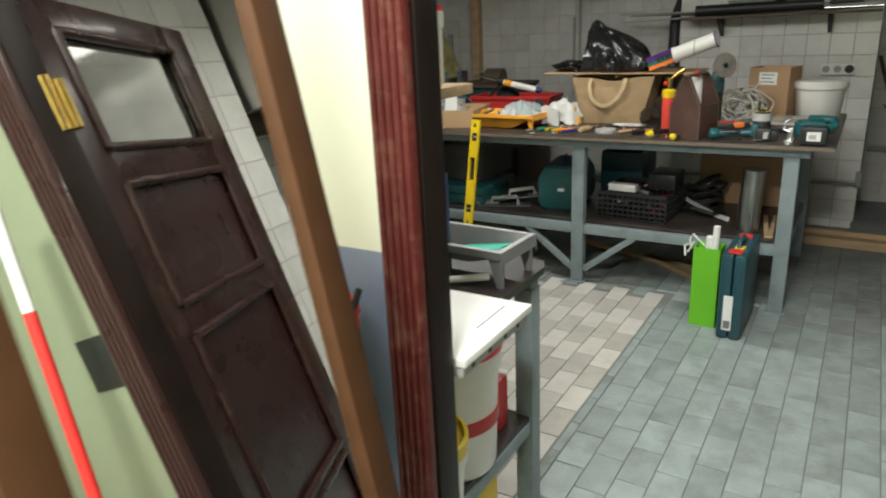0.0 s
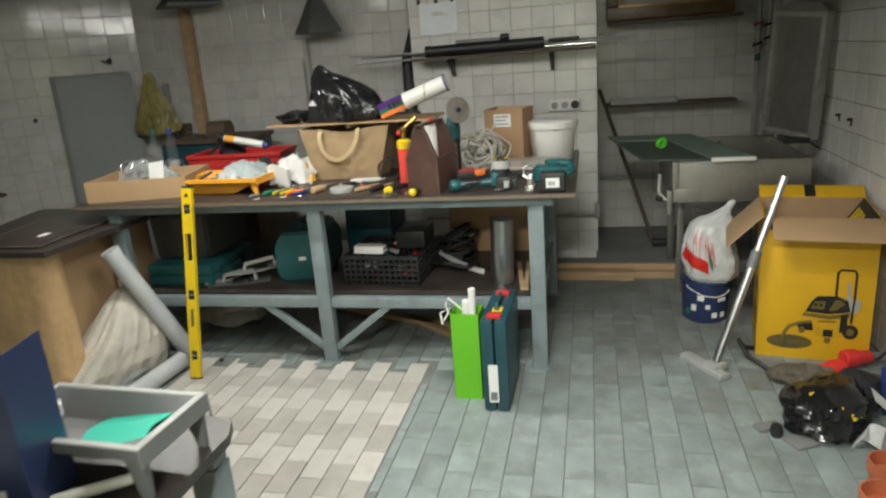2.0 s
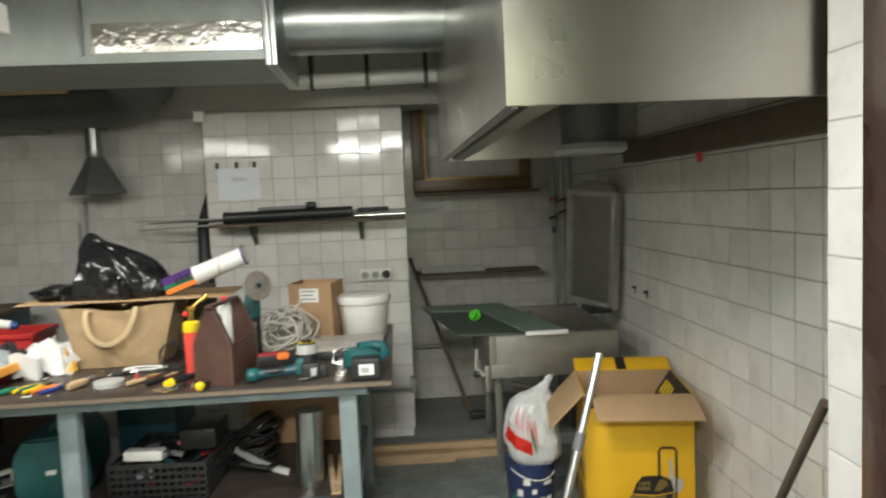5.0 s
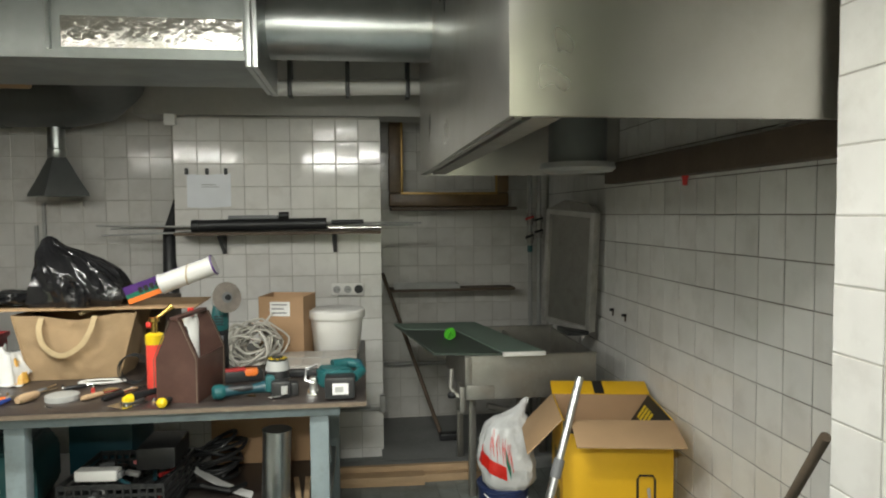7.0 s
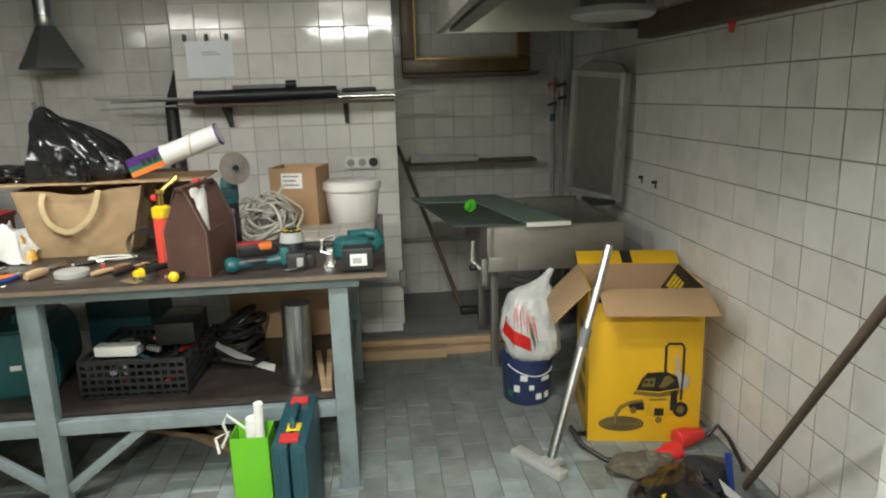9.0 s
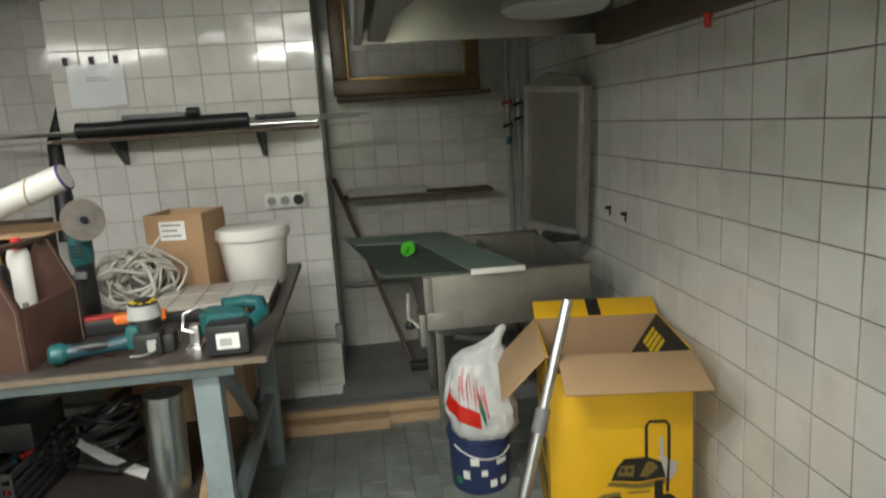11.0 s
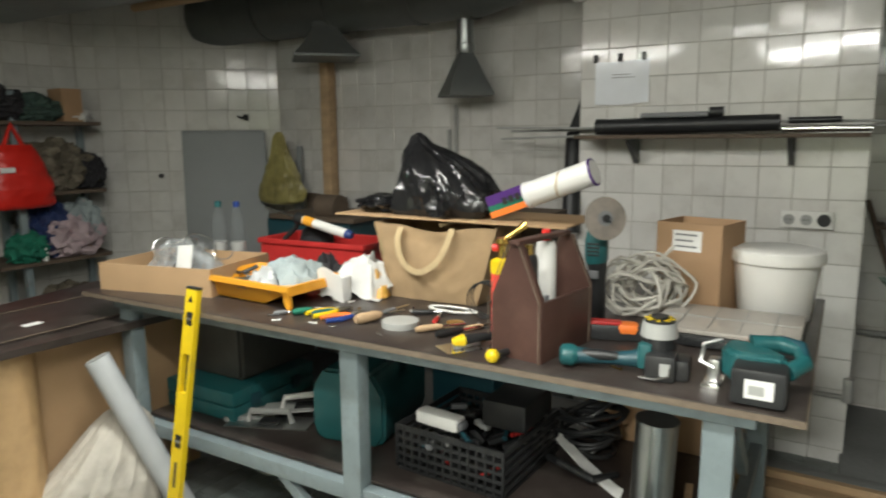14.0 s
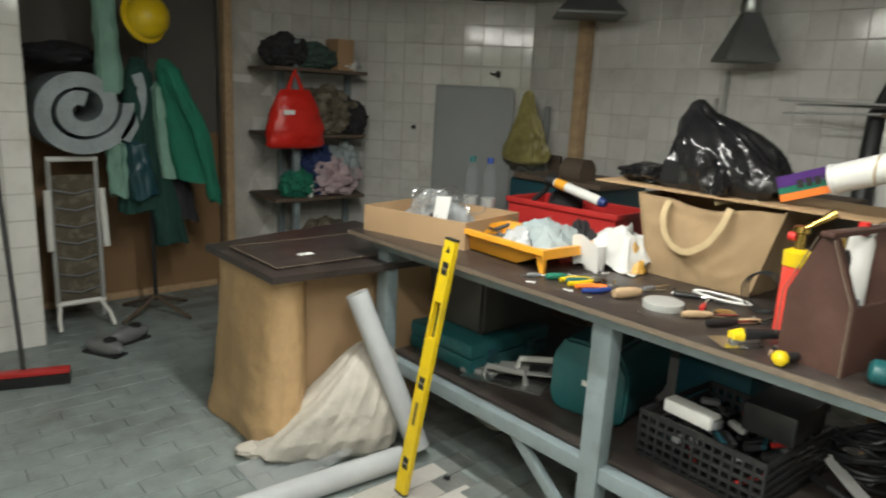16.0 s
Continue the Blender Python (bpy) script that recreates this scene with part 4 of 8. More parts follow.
on_front("printed_stay", poly([(0.35, 0.15), (0.352, 0.24), (0.378, 0.245), (0.382, 0.15)], -0.0033), BLACK_PRINT)
on_front("printed_slot", poly([(0.285, 0.125), (0.285, 0.16), (0.325, 0.16), (0.325, 0.125)], -0.0033), BLACK_PRINT)
on_front("printed_label", poly([(0.262, 0.195), (0.262, 0.203), (0.335, 0.206), (0.335, 0.198)], -0.0033), OLIVE_PRINT)
on_front("printed_wheel", disc(0.395, 0.155, 0.033, 0.036, -0.0026), BLACK_PRINT)
on_front("printed_hub", disc(0.395, 0.155, 0.016, 0.018, -0.0033), OLIVE_PRINT)
for x, z in ((0.195, 0.15), (0.305, 0.105)):
    on_front("printed_castor", disc(x, z, 0.014, 0.016, -0.0026), OLIVE_PRINT)
bm = B()
sweep(bm, [(0.325, -0.001, 0.32), (0.325, -0.001, 0.44), (0.335, -0.001, 0.457), (0.39, -0.001, 0.457), (0.40, -0.001, 0.44), (0.40, -0.001, 0.33), (0.395, -0.001, 0.2)], 0.0055, 6)
on_front("printed_handle", bm, BLACK_PRINT)
on_front("torn_patch", poly([(0.39, 0.25), (0.375, 0.31), (0.36, 0.33), (0.372, 0.335), (0.365, 0.40), (0.378, 0.405), (0.385, 0.33), (0.41, 0.315), (0.43, 0.31), (0.425, 0.27), (0.405, 0.245)], -0.0041), CLEAR_LID, "pale torn patch")
for i in range(3):
    part("side_print", box(B(), -0.0012, -0.0002, 0.1, 0.3, 0.12 + i * 0.14, 0.21 + i * 0.14), OLIVE_PRINT, dw)

pb = thing("paint_bucket", "blue and white printed paint bucket with a bag on top", "bucket", pose(0.787, 4.945, 0))
part("body", lathe(B(), [(0, 0), (0.112, 0.0), (0.118, 0.01), (0.128, 0.22), (0.134, 0.225), (0.134, 0.24), (0.12, 0.24), (0, 0.235)], n=32), NAVY, pb)
part("handle", sweep(B(), [(0.13 * math.cos(a), 0.13 * math.sin(a), 0.21 - 0.05 * math.sin((a + 2.6) * 1.2)) for a in [-2.6 + i * 0.13 for i in range(17)]], 0.003, 6), WHITE_PLASTIC, pb, "white wire handle")
for a, z, w, h in ((-2.2, 0.09, 0.03, 0.035), (-1.9, 0.15, 0.035, 0.03), (-1.3, 0.05, 0.03, 0.03), (-0.9, 0.05, 0.03, 0.03), (-1.0, 0.14, 0.05, 0.02), (-1.6, 0.1, 0.025, 0.025), (-2.5, 0.06, 0.03, 0.03)):
    bm = box(B(), -w / 2, w / 2, -0.0015, 0.0, -h / 2, h / 2)
    rr = 0.119 + z * 0.045
    part("print", bm, WHITE_PLASTIC if a != -2.5 else GREEN_CLOTH, pb, "", Matrix.Translation((rr * math.cos(a), rr * math.sin(a), z)) @ Matrix.Rotation(a + math.pi / 2, 4, "Z"))
BAG_PROFILE = [(0.0, 0.105, 0.10, 0.0, 0), (0.03, 0.135, 0.12, -0.005, 0), (0.12, 0.145, 0.13, -0.01, 0), (0.23, 0.128, 0.11, -0.015, 0), (0.31, 0.11, 0.085, -0.005, 0), (0.345, 0.085, 0.05, 0.01, 0), (0.36, 0.05, 0.045, 0.03, 0), (0.385, 0.03, 0.025, 0.06, 0.01), (0.41, 0.012, 0.012, 0.08, 0.01)]
bg = thing("plastic_bag", "filled white plastic carrier bag with red print", "bag", pose(0.81, 4.925, 0.236))
bm = B()
bagform(bm, BAG_PROFILE, 0.12, 3.1)
part("body", bm, WHITE_BAG, bg)
bm = B()
blob(bm, Matrix.Translation((0.082, 0.012, 0.405)) @ Matrix.Rotation(0.6, 4, "Y") @ Matrix.Diagonal((0.018, 0.016, 0.035, 1)), 0.25, 2, 3, 1.2)
part("knot", bm, WHITE_BAG, bg)
bm = B()
def bag_band(z0, z1, a0, a1, k=1.03):
    def fn(u, v):
        z, q = z0 + (z1 - z0) * v - 0.09 * u, a0 + (a1 - a0) * u
        x, y = bag_point(BAG_PROFILE, q, max(z, 0.005), 0.12, 3.1)
        return (x * k, y * k, z)
    return fn
part("red_band", sheet(B(), bag_band(0.15, 0.22, -2.9, -1.75, 1.02), 14, 4, 0.002), RED_BAG, bg, "red printed band")
for i in range(4):
    a = -2.28 + i * 0.20
    z = 0.262 - i * 0.024
    part("letter_shape", sheet(B(), bag_band(z, z + 0.05, a, a + 0.045, 1.02), 3, 6, 0.002), RED_BAG, bg, "red letter stroke")
    part("letter_shape", sheet(B(), bag_band(z + 0.036, z + 0.05, a + 0.04, a + 0.15, 1.02), 5, 2, 0.002), RED_BAG, bg, "red letter stroke")
    if i != 1:
        part("letter_shape", sheet(B(), bag_band(z + 0.004, z + 0.018, a + 0.04, a + 0.15, 1.02), 5, 2, 0.002), RED_BAG, bg, "red letter stroke")
    if i > 1:
        part("letter_shape", sheet(B(), bag_band(z + 0.004, z + 0.05, a + 0.115, a + 0.155, 1.02), 3, 6, 0.002), RED_BAG, bg, "red letter stroke")
part("palm_print", sheet(B(), bag_band(0.15, 0.22, -1.75, -1.6, 1.02), 4, 3, 0.002), GREEN_CLOTH, bg, "small green printed motif")

vac = thing("vacuum_wand", "grey vacuum cleaner tube leaning with its floor head", "vacuum tube", pose(0, 0, 0))
top, bot = Vector((1.030, 4.462, 0.885)), Vector((0.735, 4.25, 0.055))
mid = bot.lerp(top, 0.55)
part("upper_tube", cyl(B(), mid, top, 0.0175, n=16), ALU, vac)
part("lower_tube", cyl(B(), bot, mid, 0.0195, n=16), ALU, vac)
part("collar", cyl(B(), mid - (top - bot).normalized() * 0.03, mid + (top - bot).normalized() * 0.05, 0.024, n=16), GREY_PLASTIC, vac, "grey plastic collar")
hm = pose(0.688, 4.285, 0, 0, 0, -58)
bm = B()
box(bm, -0.14, 0.14, -0.03, 0.03, 0.0, 0.03, 0.008, hm)
part("head", bm, LIGHT_GREY, vac, "grey plastic floor head")
bm = B()
box(bm, 0.02, 0.09, -0.02, 0.06, 0.02, 0.055, 0.01, hm)
part("joint", bm, LIGHT_GREY, vac)
solo("black_cable", sweep(B(), [(0.96, 4.50, 0.012), (0.90, 4.47, 0.03), (0.865, 4.42, 0.09), (0.89, 4.33, 0.05), (0.97, 4.27, 0.012), (1.08, 4.24, 0.012), (1.2, 4.22, 0.012)], 0.011, 10), BLACK_PLASTIC, "thick black cable lying beside the box", "cable")


def red_plug(x, y, z, a):
    p = thing("power_plug", "red and grey industrial power plug on the floor", "plug", pose(x, y, z, 0, 90, a), group="red plugs on the floor")
    part("sleeve", lathe(B(), [(0, -0.06), (0.036, -0.06), (0.042, -0.055), (0.042, 0.0), (0.034, 0.012), (0.03, 0.06), (0.026, 0.07), (0, 0.07)], n=20), BRIGHT_RED, p)
    part("gland", lathe(B(), [(0, 0.07), (0.022, 0.07), (0.018, 0.11), (0, 0.11)], n=14), GREY_PLASTIC, p)
    return p


red_plug(1.215, 4.225, 0.042, 200)
red_plug(1.355, 4.335, 0.05, 15)
solo("black_cable", sweep(B(), [(1.44, 4.33, 0.05), (1.49, 4.34, 0.09), (1.51, 4.28, 0.06), (1.50, 4.15, 0.012), (1.44, 4.0, 0.012)], 0.009, 8), BLACK_PLASTIC, "black cable running from the red plug", "cable")
bs = thing("ripped_bag", "ripped black sack with yellow print lying on the floor", "sack", pose(1.10, 3.86, 0))
bm = B()
blob(bm, Matrix.Translation((0, 0, 0.06)) @ Matrix.Rotation(-0.6, 4, "Z") @ Matrix.Diagonal((0.14, 0.21, 0.10, 1)), 0.2, 1.8, 4, 5.0, -0.6, 0.25)
part("body", bm, BIN_BAG, bs)
part("torn_edge", sheet(B(), lambda u, v: (0.02 + 0.16 * u + 0.04 * v, -0.22 + 0.03 * math.sin(9 * u) + 0.14 * v * u, 0.012 + 0.05 * v + 0.02 * math.sin(5 * u)), 10, 3, 0.002), WHITE_BAG, bs, "white torn edge")
part("torn_edge", sheet(B(), lambda u, v: (0.15 + 0.12 * u, -0.04 - 0.08 * u + 0.05 * v, 0.10 * (1 - u) + 0.012 + 0.03 * v), 10, 3, 0.002), WHITE_BAG, bs, "white torn edge")
for i, (x, y, z, a) in enumerate(((-0.075, -0.07, 0.145, 25), (-0.045, -0.10, 0.135, 25), (0.02, -0.12, 0.12, 40), (0.045, -0.15, 0.10, 40))):
    part("letter_shape", box(B(), -0.025, 0.025, -0.012, 0.012, -0.004, 0.004, 0.002), YELLOW, bs, "yellow letter shape", pose(x, y, z, 45, 0, a))
dk = B()
blob(dk, Matrix.Translation((1.22, 3.97, 0.07)) @ Matrix.Diagonal((0.12, 0.09, 0.08, 1)), 0.3, 2, 3, 9.0, -0.8, 0.2)
solo("dark_rag", dk, DARK_CLOTH, "crumpled dark rag behind the ripped sack", "rag")
dk = B()
blob(dk, Matrix.Translation((1.08, 4.17, 0.04)) @ Matrix.Diagonal((0.13, 0.06, 0.05, 1)), 0.3, 2, 3, 4.0, -0.7, 0.2)
solo("dusty_rag", dk, CAMO, "dusty brown rag crumpled on the floor", "rag")
dk = B()
blob(dk, Matrix.Translation((1.30, 4.10, 0.03)) @ Matrix.Diagonal((0.14, 0.09, 0.035, 1)), 0.3, 2, 3, 7.0, -0.8, 0.2)
solo("rubble_heap", dk, CAMO, "small heap of sandy rubble on the floor", "rubble")
tw = thing("scraper", "small dirty scraper lying on the floor", "scraper", pose(0.86, 3.74, 0, 0, 0, 20))
part("blade", box(B(), -0.05, 0.05, 0.0, 0.05, 0.0, 0.02, 0.004), CONCRETE, tw)
part("handle", lathe(B(), [(0, 0), (0.018, 0), (0.026, 0.02), (0.02, 0.05), (0, 0.05)], (0, -0.03, 0), 12), BLACK_PLASTIC, tw)
solo("tile_fragment", box(B(), -0.05, 0.05, -0.045, 0.045, 0, 0.014, 0.003), CONCRETE, "broken beige tile fragment on the floor", "tile", pose(0.95, 3.67, 0, 0, 0, 25))
for x, y, h, tilt, lab in ((1.01, 3.10, 0.20, 0, "upright orange clay pipe end on the floor"), (1.13, 3.36, 0.14, 8, "short orange clay pipe end on the floor")):
    p = thing("clay_pipe", lab, "pipe", pose(x, y, 0, 0, 0, 0), group="clay pipes by the wall")
    part("wall", lathe(B(), [(0.05, 0), (0.056, 0), (0.056, h - 0.05), (0.066, h - 0.04), (0.066, h), (0.06, h), (0.05, h - 0.045)], n=28), TERRA, p)
solo("crumpled_paper", blob(B(), Matrix.Translation((0.66, 2.90, 0.06)) @ Matrix.Diagonal((0.13, 0.11, 0.065, 1)), 0.35, 2.3, 4, 2.0, -0.75, 0.4), PAPER, "crumpled white paper on the floor", "paper")
ls = thing("deck_scraper", "brown wooden handled floor scraper leaning against the tiled wall", "scraper", pose(0, 0, 0))
part("bar", cyl(B(), (1.385, 3.935, 0.05), (1.195, 3.11, 1.06), 0.0135, n=10), OLD_WOOD, ls, "brown wooden handle")
SCM = Matrix.Translation((1.385, 3.915, 0.004)) @ Matrix.Rotation(radians(14), 4, "Z") @ Matrix.Rotation(radians(-12), 4, "X")
bm = B()
prism(bm, [(-0.055, 0.0), (0.055, 0.0), (0.045, 0.06), (0.018, 0.11), (-0.012, 0.115), (-0.055, 0.2)], -0.008, 0.008, SCM @ Matrix.Rotation(radians(90), 4, "X"))
part("blade", bm, CONCRETE, ls, "grimy grey scraper plate")
bm = B()
box(bm, -0.068, -0.052, -0.012, 0.012, 0.0, 0.2, 0.004, SCM)
box(bm, -0.052, 0.056, -0.012, 0.012, 0.0, 0.014, 0.004, SCM)
part("edging", bm, BLUE, ls, "blue plastic edging")

gbg = thing("paper_bag", "bright green paper bag holding white rolls", "bag", pose(-0.388, 3.968, 0, 0, 0, -2))
bm = B()
w, d, h = 0.064, 0.06, 0.42
for a, b, c, e in ((-w, w, -d, -d + 0.002), (-w, w, d - 0.002, d), (-w, -w + 0.002, -d, d), (w - 0.002, w, -d, d)):
    part("side_panel", box(B(), a, b, c, e, 0.0035, h), LIME, gbg)
part("base", box(B(), -w, w, -d, d, 0, 0.003), LIME, gbg)
for s in (-1, 1):
    part("handle", sweep(B(), [(-0.06 + 0.03 * s, s * d * 0.97, h - 0.03), (-0.08 - 0.02 * s, s * d * 1.05, h + 0.03), (-0.11, s * 0.05, h + 0.0), (-0.10, s * d, h - 0.05)], 0.005, 6), WHITE_PLASTIC, gbg, "white cord handle")
for x, y, a, r, hh in ((-0.02, 0.0, 6, 0.02, 0.46), (0.03, 0.02, -8, 0.025, 0.44), (0.02, -0.02, 3, 0.016, 0.52)):
    roll = cyl(B(), (0, 0, 0.0), (0, 0, hh), r, n=14)
    solo("paper_roll", roll, PAPER, "white paper roll standing in the green bag", "roll", pose(-0.388 + x, 3.968 + y, 0.01, a * 0.3, a * 0.5, 0), group="rolls in the green bag")
cs = thing("tool_case", "dark teal power tool case standing on edge", "case", pose(-0.243, 4.0, 0, 0, 0, -1))
part("shell", box(B(), -0.057, -0.002, -0.2, 0.205, 0.004, 0.435, 0.016), DARK_TEAL, cs)
part("shell", box(B(), 0.002, 0.057, -0.2, 0.205, 0.004, 0.435, 0.016), DARK_TEAL, cs)
for x in (-0.035, 0.035):
    part("rib", box(B(), x - 0.006, x + 0.006, -0.204, -0.1995, 0.27, 0.41, 0.002), DARK_TEAL, cs)
part("label", box(B(), -0.03, 0.012, -0.2022, -0.2002, 0.05, 0.23), PAPER, cs, "white paper label")
part("label_mark", box(B(), -0.024, 0.006, -0.2035, -0.2024, 0.06, 0.10), GREY_PLASTIC, cs)
for y in (-0.15, 0.13):
    part("latch", box(B(), -0.032, 0.03, y - 0.024, y + 0.024, 0.433, 0.447, 0.004), RED, cs, "red latch")
part("handle", sweep(B(), [(0, -0.075, 0.43), (0, -0.068, 0.462), (0, 0.05, 0.462), (0, 0.058, 0.43)], 0.011, 8), DARK_TEAL, cs)
part("yellow_sticker", box(B(), -0.02, 0.026, -0.095, -0.04, 0.4355, 0.4375), YELLOW, cs)

# ---- spirit level ----
lv = thing("spirit_level", "yellow aluminium spirit level leaning on the bench", "spirit level", Matrix.Translation((-1.853, 4.008, 0.003)) @ Matrix.Rotation(radians(2.2), 4, "Y") @ Matrix.Rotation(radians(-9.3), 4, "X"))
bm = B()
for a, b in ((0.0, 0.10), (0.15, 0.42), (0.47, 0.62), (0.76, 0.86), (0.91, 0.99)):
    box(bm, -0.028, 0.028, -0.011, 0.011, a, b + 0.0005, 0.0)
for a, b in ((0.10, 0.15), (0.42, 0.47), (0.62, 0.76), (0.86, 0.91)):
    for s in (-1, 1):
        box(bm, s * 0.0225 - 0.0055, s * 0.0225 + 0.0055, -0.011, 0.011, a, b, 0.0)
part("body", bm, YELLOW, lv, "yellow painted body")
for z in (0.125, 0.445, 0.885):
    part("vial_holder", box(B(), -0.0165, 0.0165, -0.0095, 0.0095, z - 0.024, z + 0.024, 0.002), BLACK_PLASTIC, lv)
    part("vial", cyl(B(), (-0.015, -0.008, z), (0.015, -0.008, z), 0.006, n=10), CHROME, lv, "clear vial")
for z in (0.0, 0.991):
    part("end_cap", box(B(), -0.0285, 0.0285, -0.0115, 0.0115, z - 0.002 if z else -0.001, z + 0.008, 0.002), BLACK_PLASTIC, lv)
part("mark", box(B(), -0.008, 0.008, -0.0117, -0.0112, 0.28, 0.37), OLIVE_PRINT, lv, "faint printed mark")
bm = B()
prism(bm, [(-0.012, 0.945), (0.012, 0.945), (0, 0.97)], 0.0112, 0.0118, Matrix.Rotation(radians(90), 4, "X"))
part("arrow", bm, BLACK_PRINT, lv)

# ---- on the workbench ----
Z = BZ


def open_box(bm, w, d, h, t=0.004):
    box(bm, -w / 2, w / 2, -d / 2, -d / 2 + t, 0, h)
    box(bm, -w / 2, w / 2, d / 2 - t, d / 2, 0, h)
    box(bm, -w / 2, -w / 2 + t, -d / 2 + t, d / 2 - t, 0, h)
    box(bm, w / 2 - t, w / 2, -d / 2 + t, d / 2 - t, 0, h)
    box(bm, -w / 2 + t, w / 2 - t, -d / 2 + t, d / 2 - t, 0, t)
    return bm


cb = thing("cardboard_box", "tall open brown cardboard box with a white label", "box", pose(-0.285, 5.055, Z, 0, 0, -13))
def box_sides(parent, material, w, d, h, t=0.004):
    part("side", box(B(), -w / 2, w / 2, -d / 2, -d / 2 + t, 0, h), material, parent)
    part("side", box(B(), -w / 2, w / 2, d / 2 - t, d / 2, 0, h), material, parent)
    part("side", box(B(), -w / 2, -w / 2 + t, -d / 2 + t + 0.0005, d / 2 - t - 0.0005, 0, h), material, parent)
    part("side", box(B(), w / 2 - t, w / 2, -d / 2 + t + 0.0005, d / 2 - t - 0.0005, 0, h), material, parent)
    part("bottom", box(B(), -w / 2 + t + 0.0005, w / 2 - t - 0.0005, -d / 2 + t + 0.0005, d / 2 - t - 0.0005, 0, t), material, parent)


box_sides(cb, CARD, 0.225, 0.20, 0.31)
part("label", box(B(), -0.055, 0.045, -0.1015, -0.1002, 0.215, 0.285), PAPER, cb, "white paper label")
for i in range(3):
    part("text_line", box(B(), -0.045, 0.03 - 0.015 * (i == 1), -0.1024, -0.1016, 0.268 - i * 0.02, 0.274 - i * 0.02), GREY_PLASTIC, cb, "unreadable printed line")
bk = thing("plastic_bucket", "white plastic bucket with a lid on the bench", "bucket", pose(-0.045, 5.075, Z))
part("body", lathe(B(), [(0, 0), (0.108, 0), (0.113, 0.006), (0.132, 0.19), (0, 0.19)], n=40), WHITE_PLASTIC, bk)
part("rim", lathe(B(), [(0.128, 0.185), (0.142, 0.188), (0.145, 0.2), (0.142, 0.226), (0.136, 0.23), (0.128, 0.226)], n=40), WHITE_PLASTIC, bk)
part("lid", lathe(B(), [(0, 0.215), (0.118, 0.215), (0.128, 0.22), (0.128, 0.228), (0.12, 0.232), (0, 0.226)], n=40), WHITE_PLASTIC, bk)
og = thing("parts_organiser", "flat black parts organiser with a clear lid and orange latches", "organiser", pose(-0.14, 4.755, Z))
part("tray", box(B(), -0.20, 0.20, -0.165, 0.165, 0.0, 0.032, 0.006), BLACK_PLASTIC, og)
part("lid", box(B(), -0.198, 0.198, -0.155, 0.163, 0.033, 0.048, 0.005), CLEAR_LID, og, "clear dusty lid")
for i in range(4):
    part("divider", box(B(), -0.13 + 0.085 * i, -0.127 + 0.085 * i, -0.14, 0.155, 0.0485, 0.051), LIGHT_GREY, og)
part("divider", box(B(), -0.19, 0.19, 0.0, 0.003, 0.0485, 0.0505), LIGHT_GREY, og)
for x in (-0.155, 0.10):
    part("latch", box(B(), x - 0.028, x + 0.028, -0.176, -0.15, 0.016, 0.05, 0.006), BRIGHT_ORANGE, og, "orange latch")
part("handle", box(B(), -0.10, 0.05, -0.182, -0.166, 0.005, 0.03, 0.006), BLACK_PLASTIC, og)

tbx = thing("wooden_toolbox", "brown painted wooden tool carrier with pointed ends", "toolbox", pose(-0.588, 4.38, Z, 0, 0, -9))
house = [(-0.08, 0), (0.08, 0), (0.08, 0.17), (0.018, 0.315), (-0.018, 0.315), (-0.08, 0.17)]
for y in (-0.14, 0.125):
    bm = B()
    prism(bm, house, -0.015, 0.0, Matrix.Translation((0, y, 0)) @ Matrix.Rotation(radians(90), 4, "X"))
    part("end_panel", bm, BROWN_WOOD, tbx)
for s in (-1, 1):
    part("side_panel", box(B(), s * 0.074 - 0.006, s * 0.074 + 0.006, -0.124, 0.124, 0.0, 0.165, 0.002), BROWN_WOOD, tbx)
part("bottom", box(B(), -0.067, 0.067, -0.124, 0.124, 0.0, 0.012), BROWN_WOOD, tbx)
part("grip", box(B(), -0.017, 0.017, -0.154, 0.124, 0.3155, 0.328, 0.003), BROWN_WOOD, tbx, "flat wooden carrying batten")
for y in (-0.1555, 0.1255):
    part("worn_edge", sweep(B(), [(0.0805, y, 0.002), (0.0805, y, 0.17), (0.0185, y, 0.3135)], 0.0018, 5), PLY_EDGE, tbx, "worn bare edge")
    part("worn_edge", sweep(B(), [(-0.0805, y, 0.06), (-0.0805, y, 0.17), (-0.0185, y, 0.3135)], 0.0015, 5), PLY_EDGE, tbx, "worn bare edge")


def can(x, y, z, r, h, body, cap, lab, capcol="cap"):
    c = thing("spray_can", lab, "can", pose(x, y, z))
    part("body", lathe(B(), [(0, 0), (r * 0.96, 0), (r, 0.006), (r, h * 0.84), (r * 0.8, h * 0.9), (0, h * 0.9)], n=24), body, c)
    part("cap", lathe(B(), [(0, h * 0.9), (r * 0.45, h * 0.9), (r * 0.4, h), (0, h)], n=16), cap, c)
    return c


to = thing("gas_torch", "red gas cartridge with a yellow collar and brass torch", "torch", pose(-0.742, 4.43, Z))
part("cartridge", lathe(B(), [(0, 0), (0.031, 0), (0.033, 0.006), (0.033, 0.20), (0.028, 0.225), (0, 0.228)], n=24), mat("fluorescent_red_can", (0.80, 0.07, 0.05), 0.3, var=0.05), to)
part("collar", lathe(B(), [(0.029, 0.195), (0.036, 0.195), (0.036, 0.232), (0.02, 0.24), (0, 0.24)], n=24), YELLOW, to, "yellow collar")
part("valve", lathe(B(), [(0, 0.24), (0.014, 0.24), (0.012, 0.28), (0.022, 0.285), (0.02, 0.30), (0, 0.30)], n=14), BRASS, to)
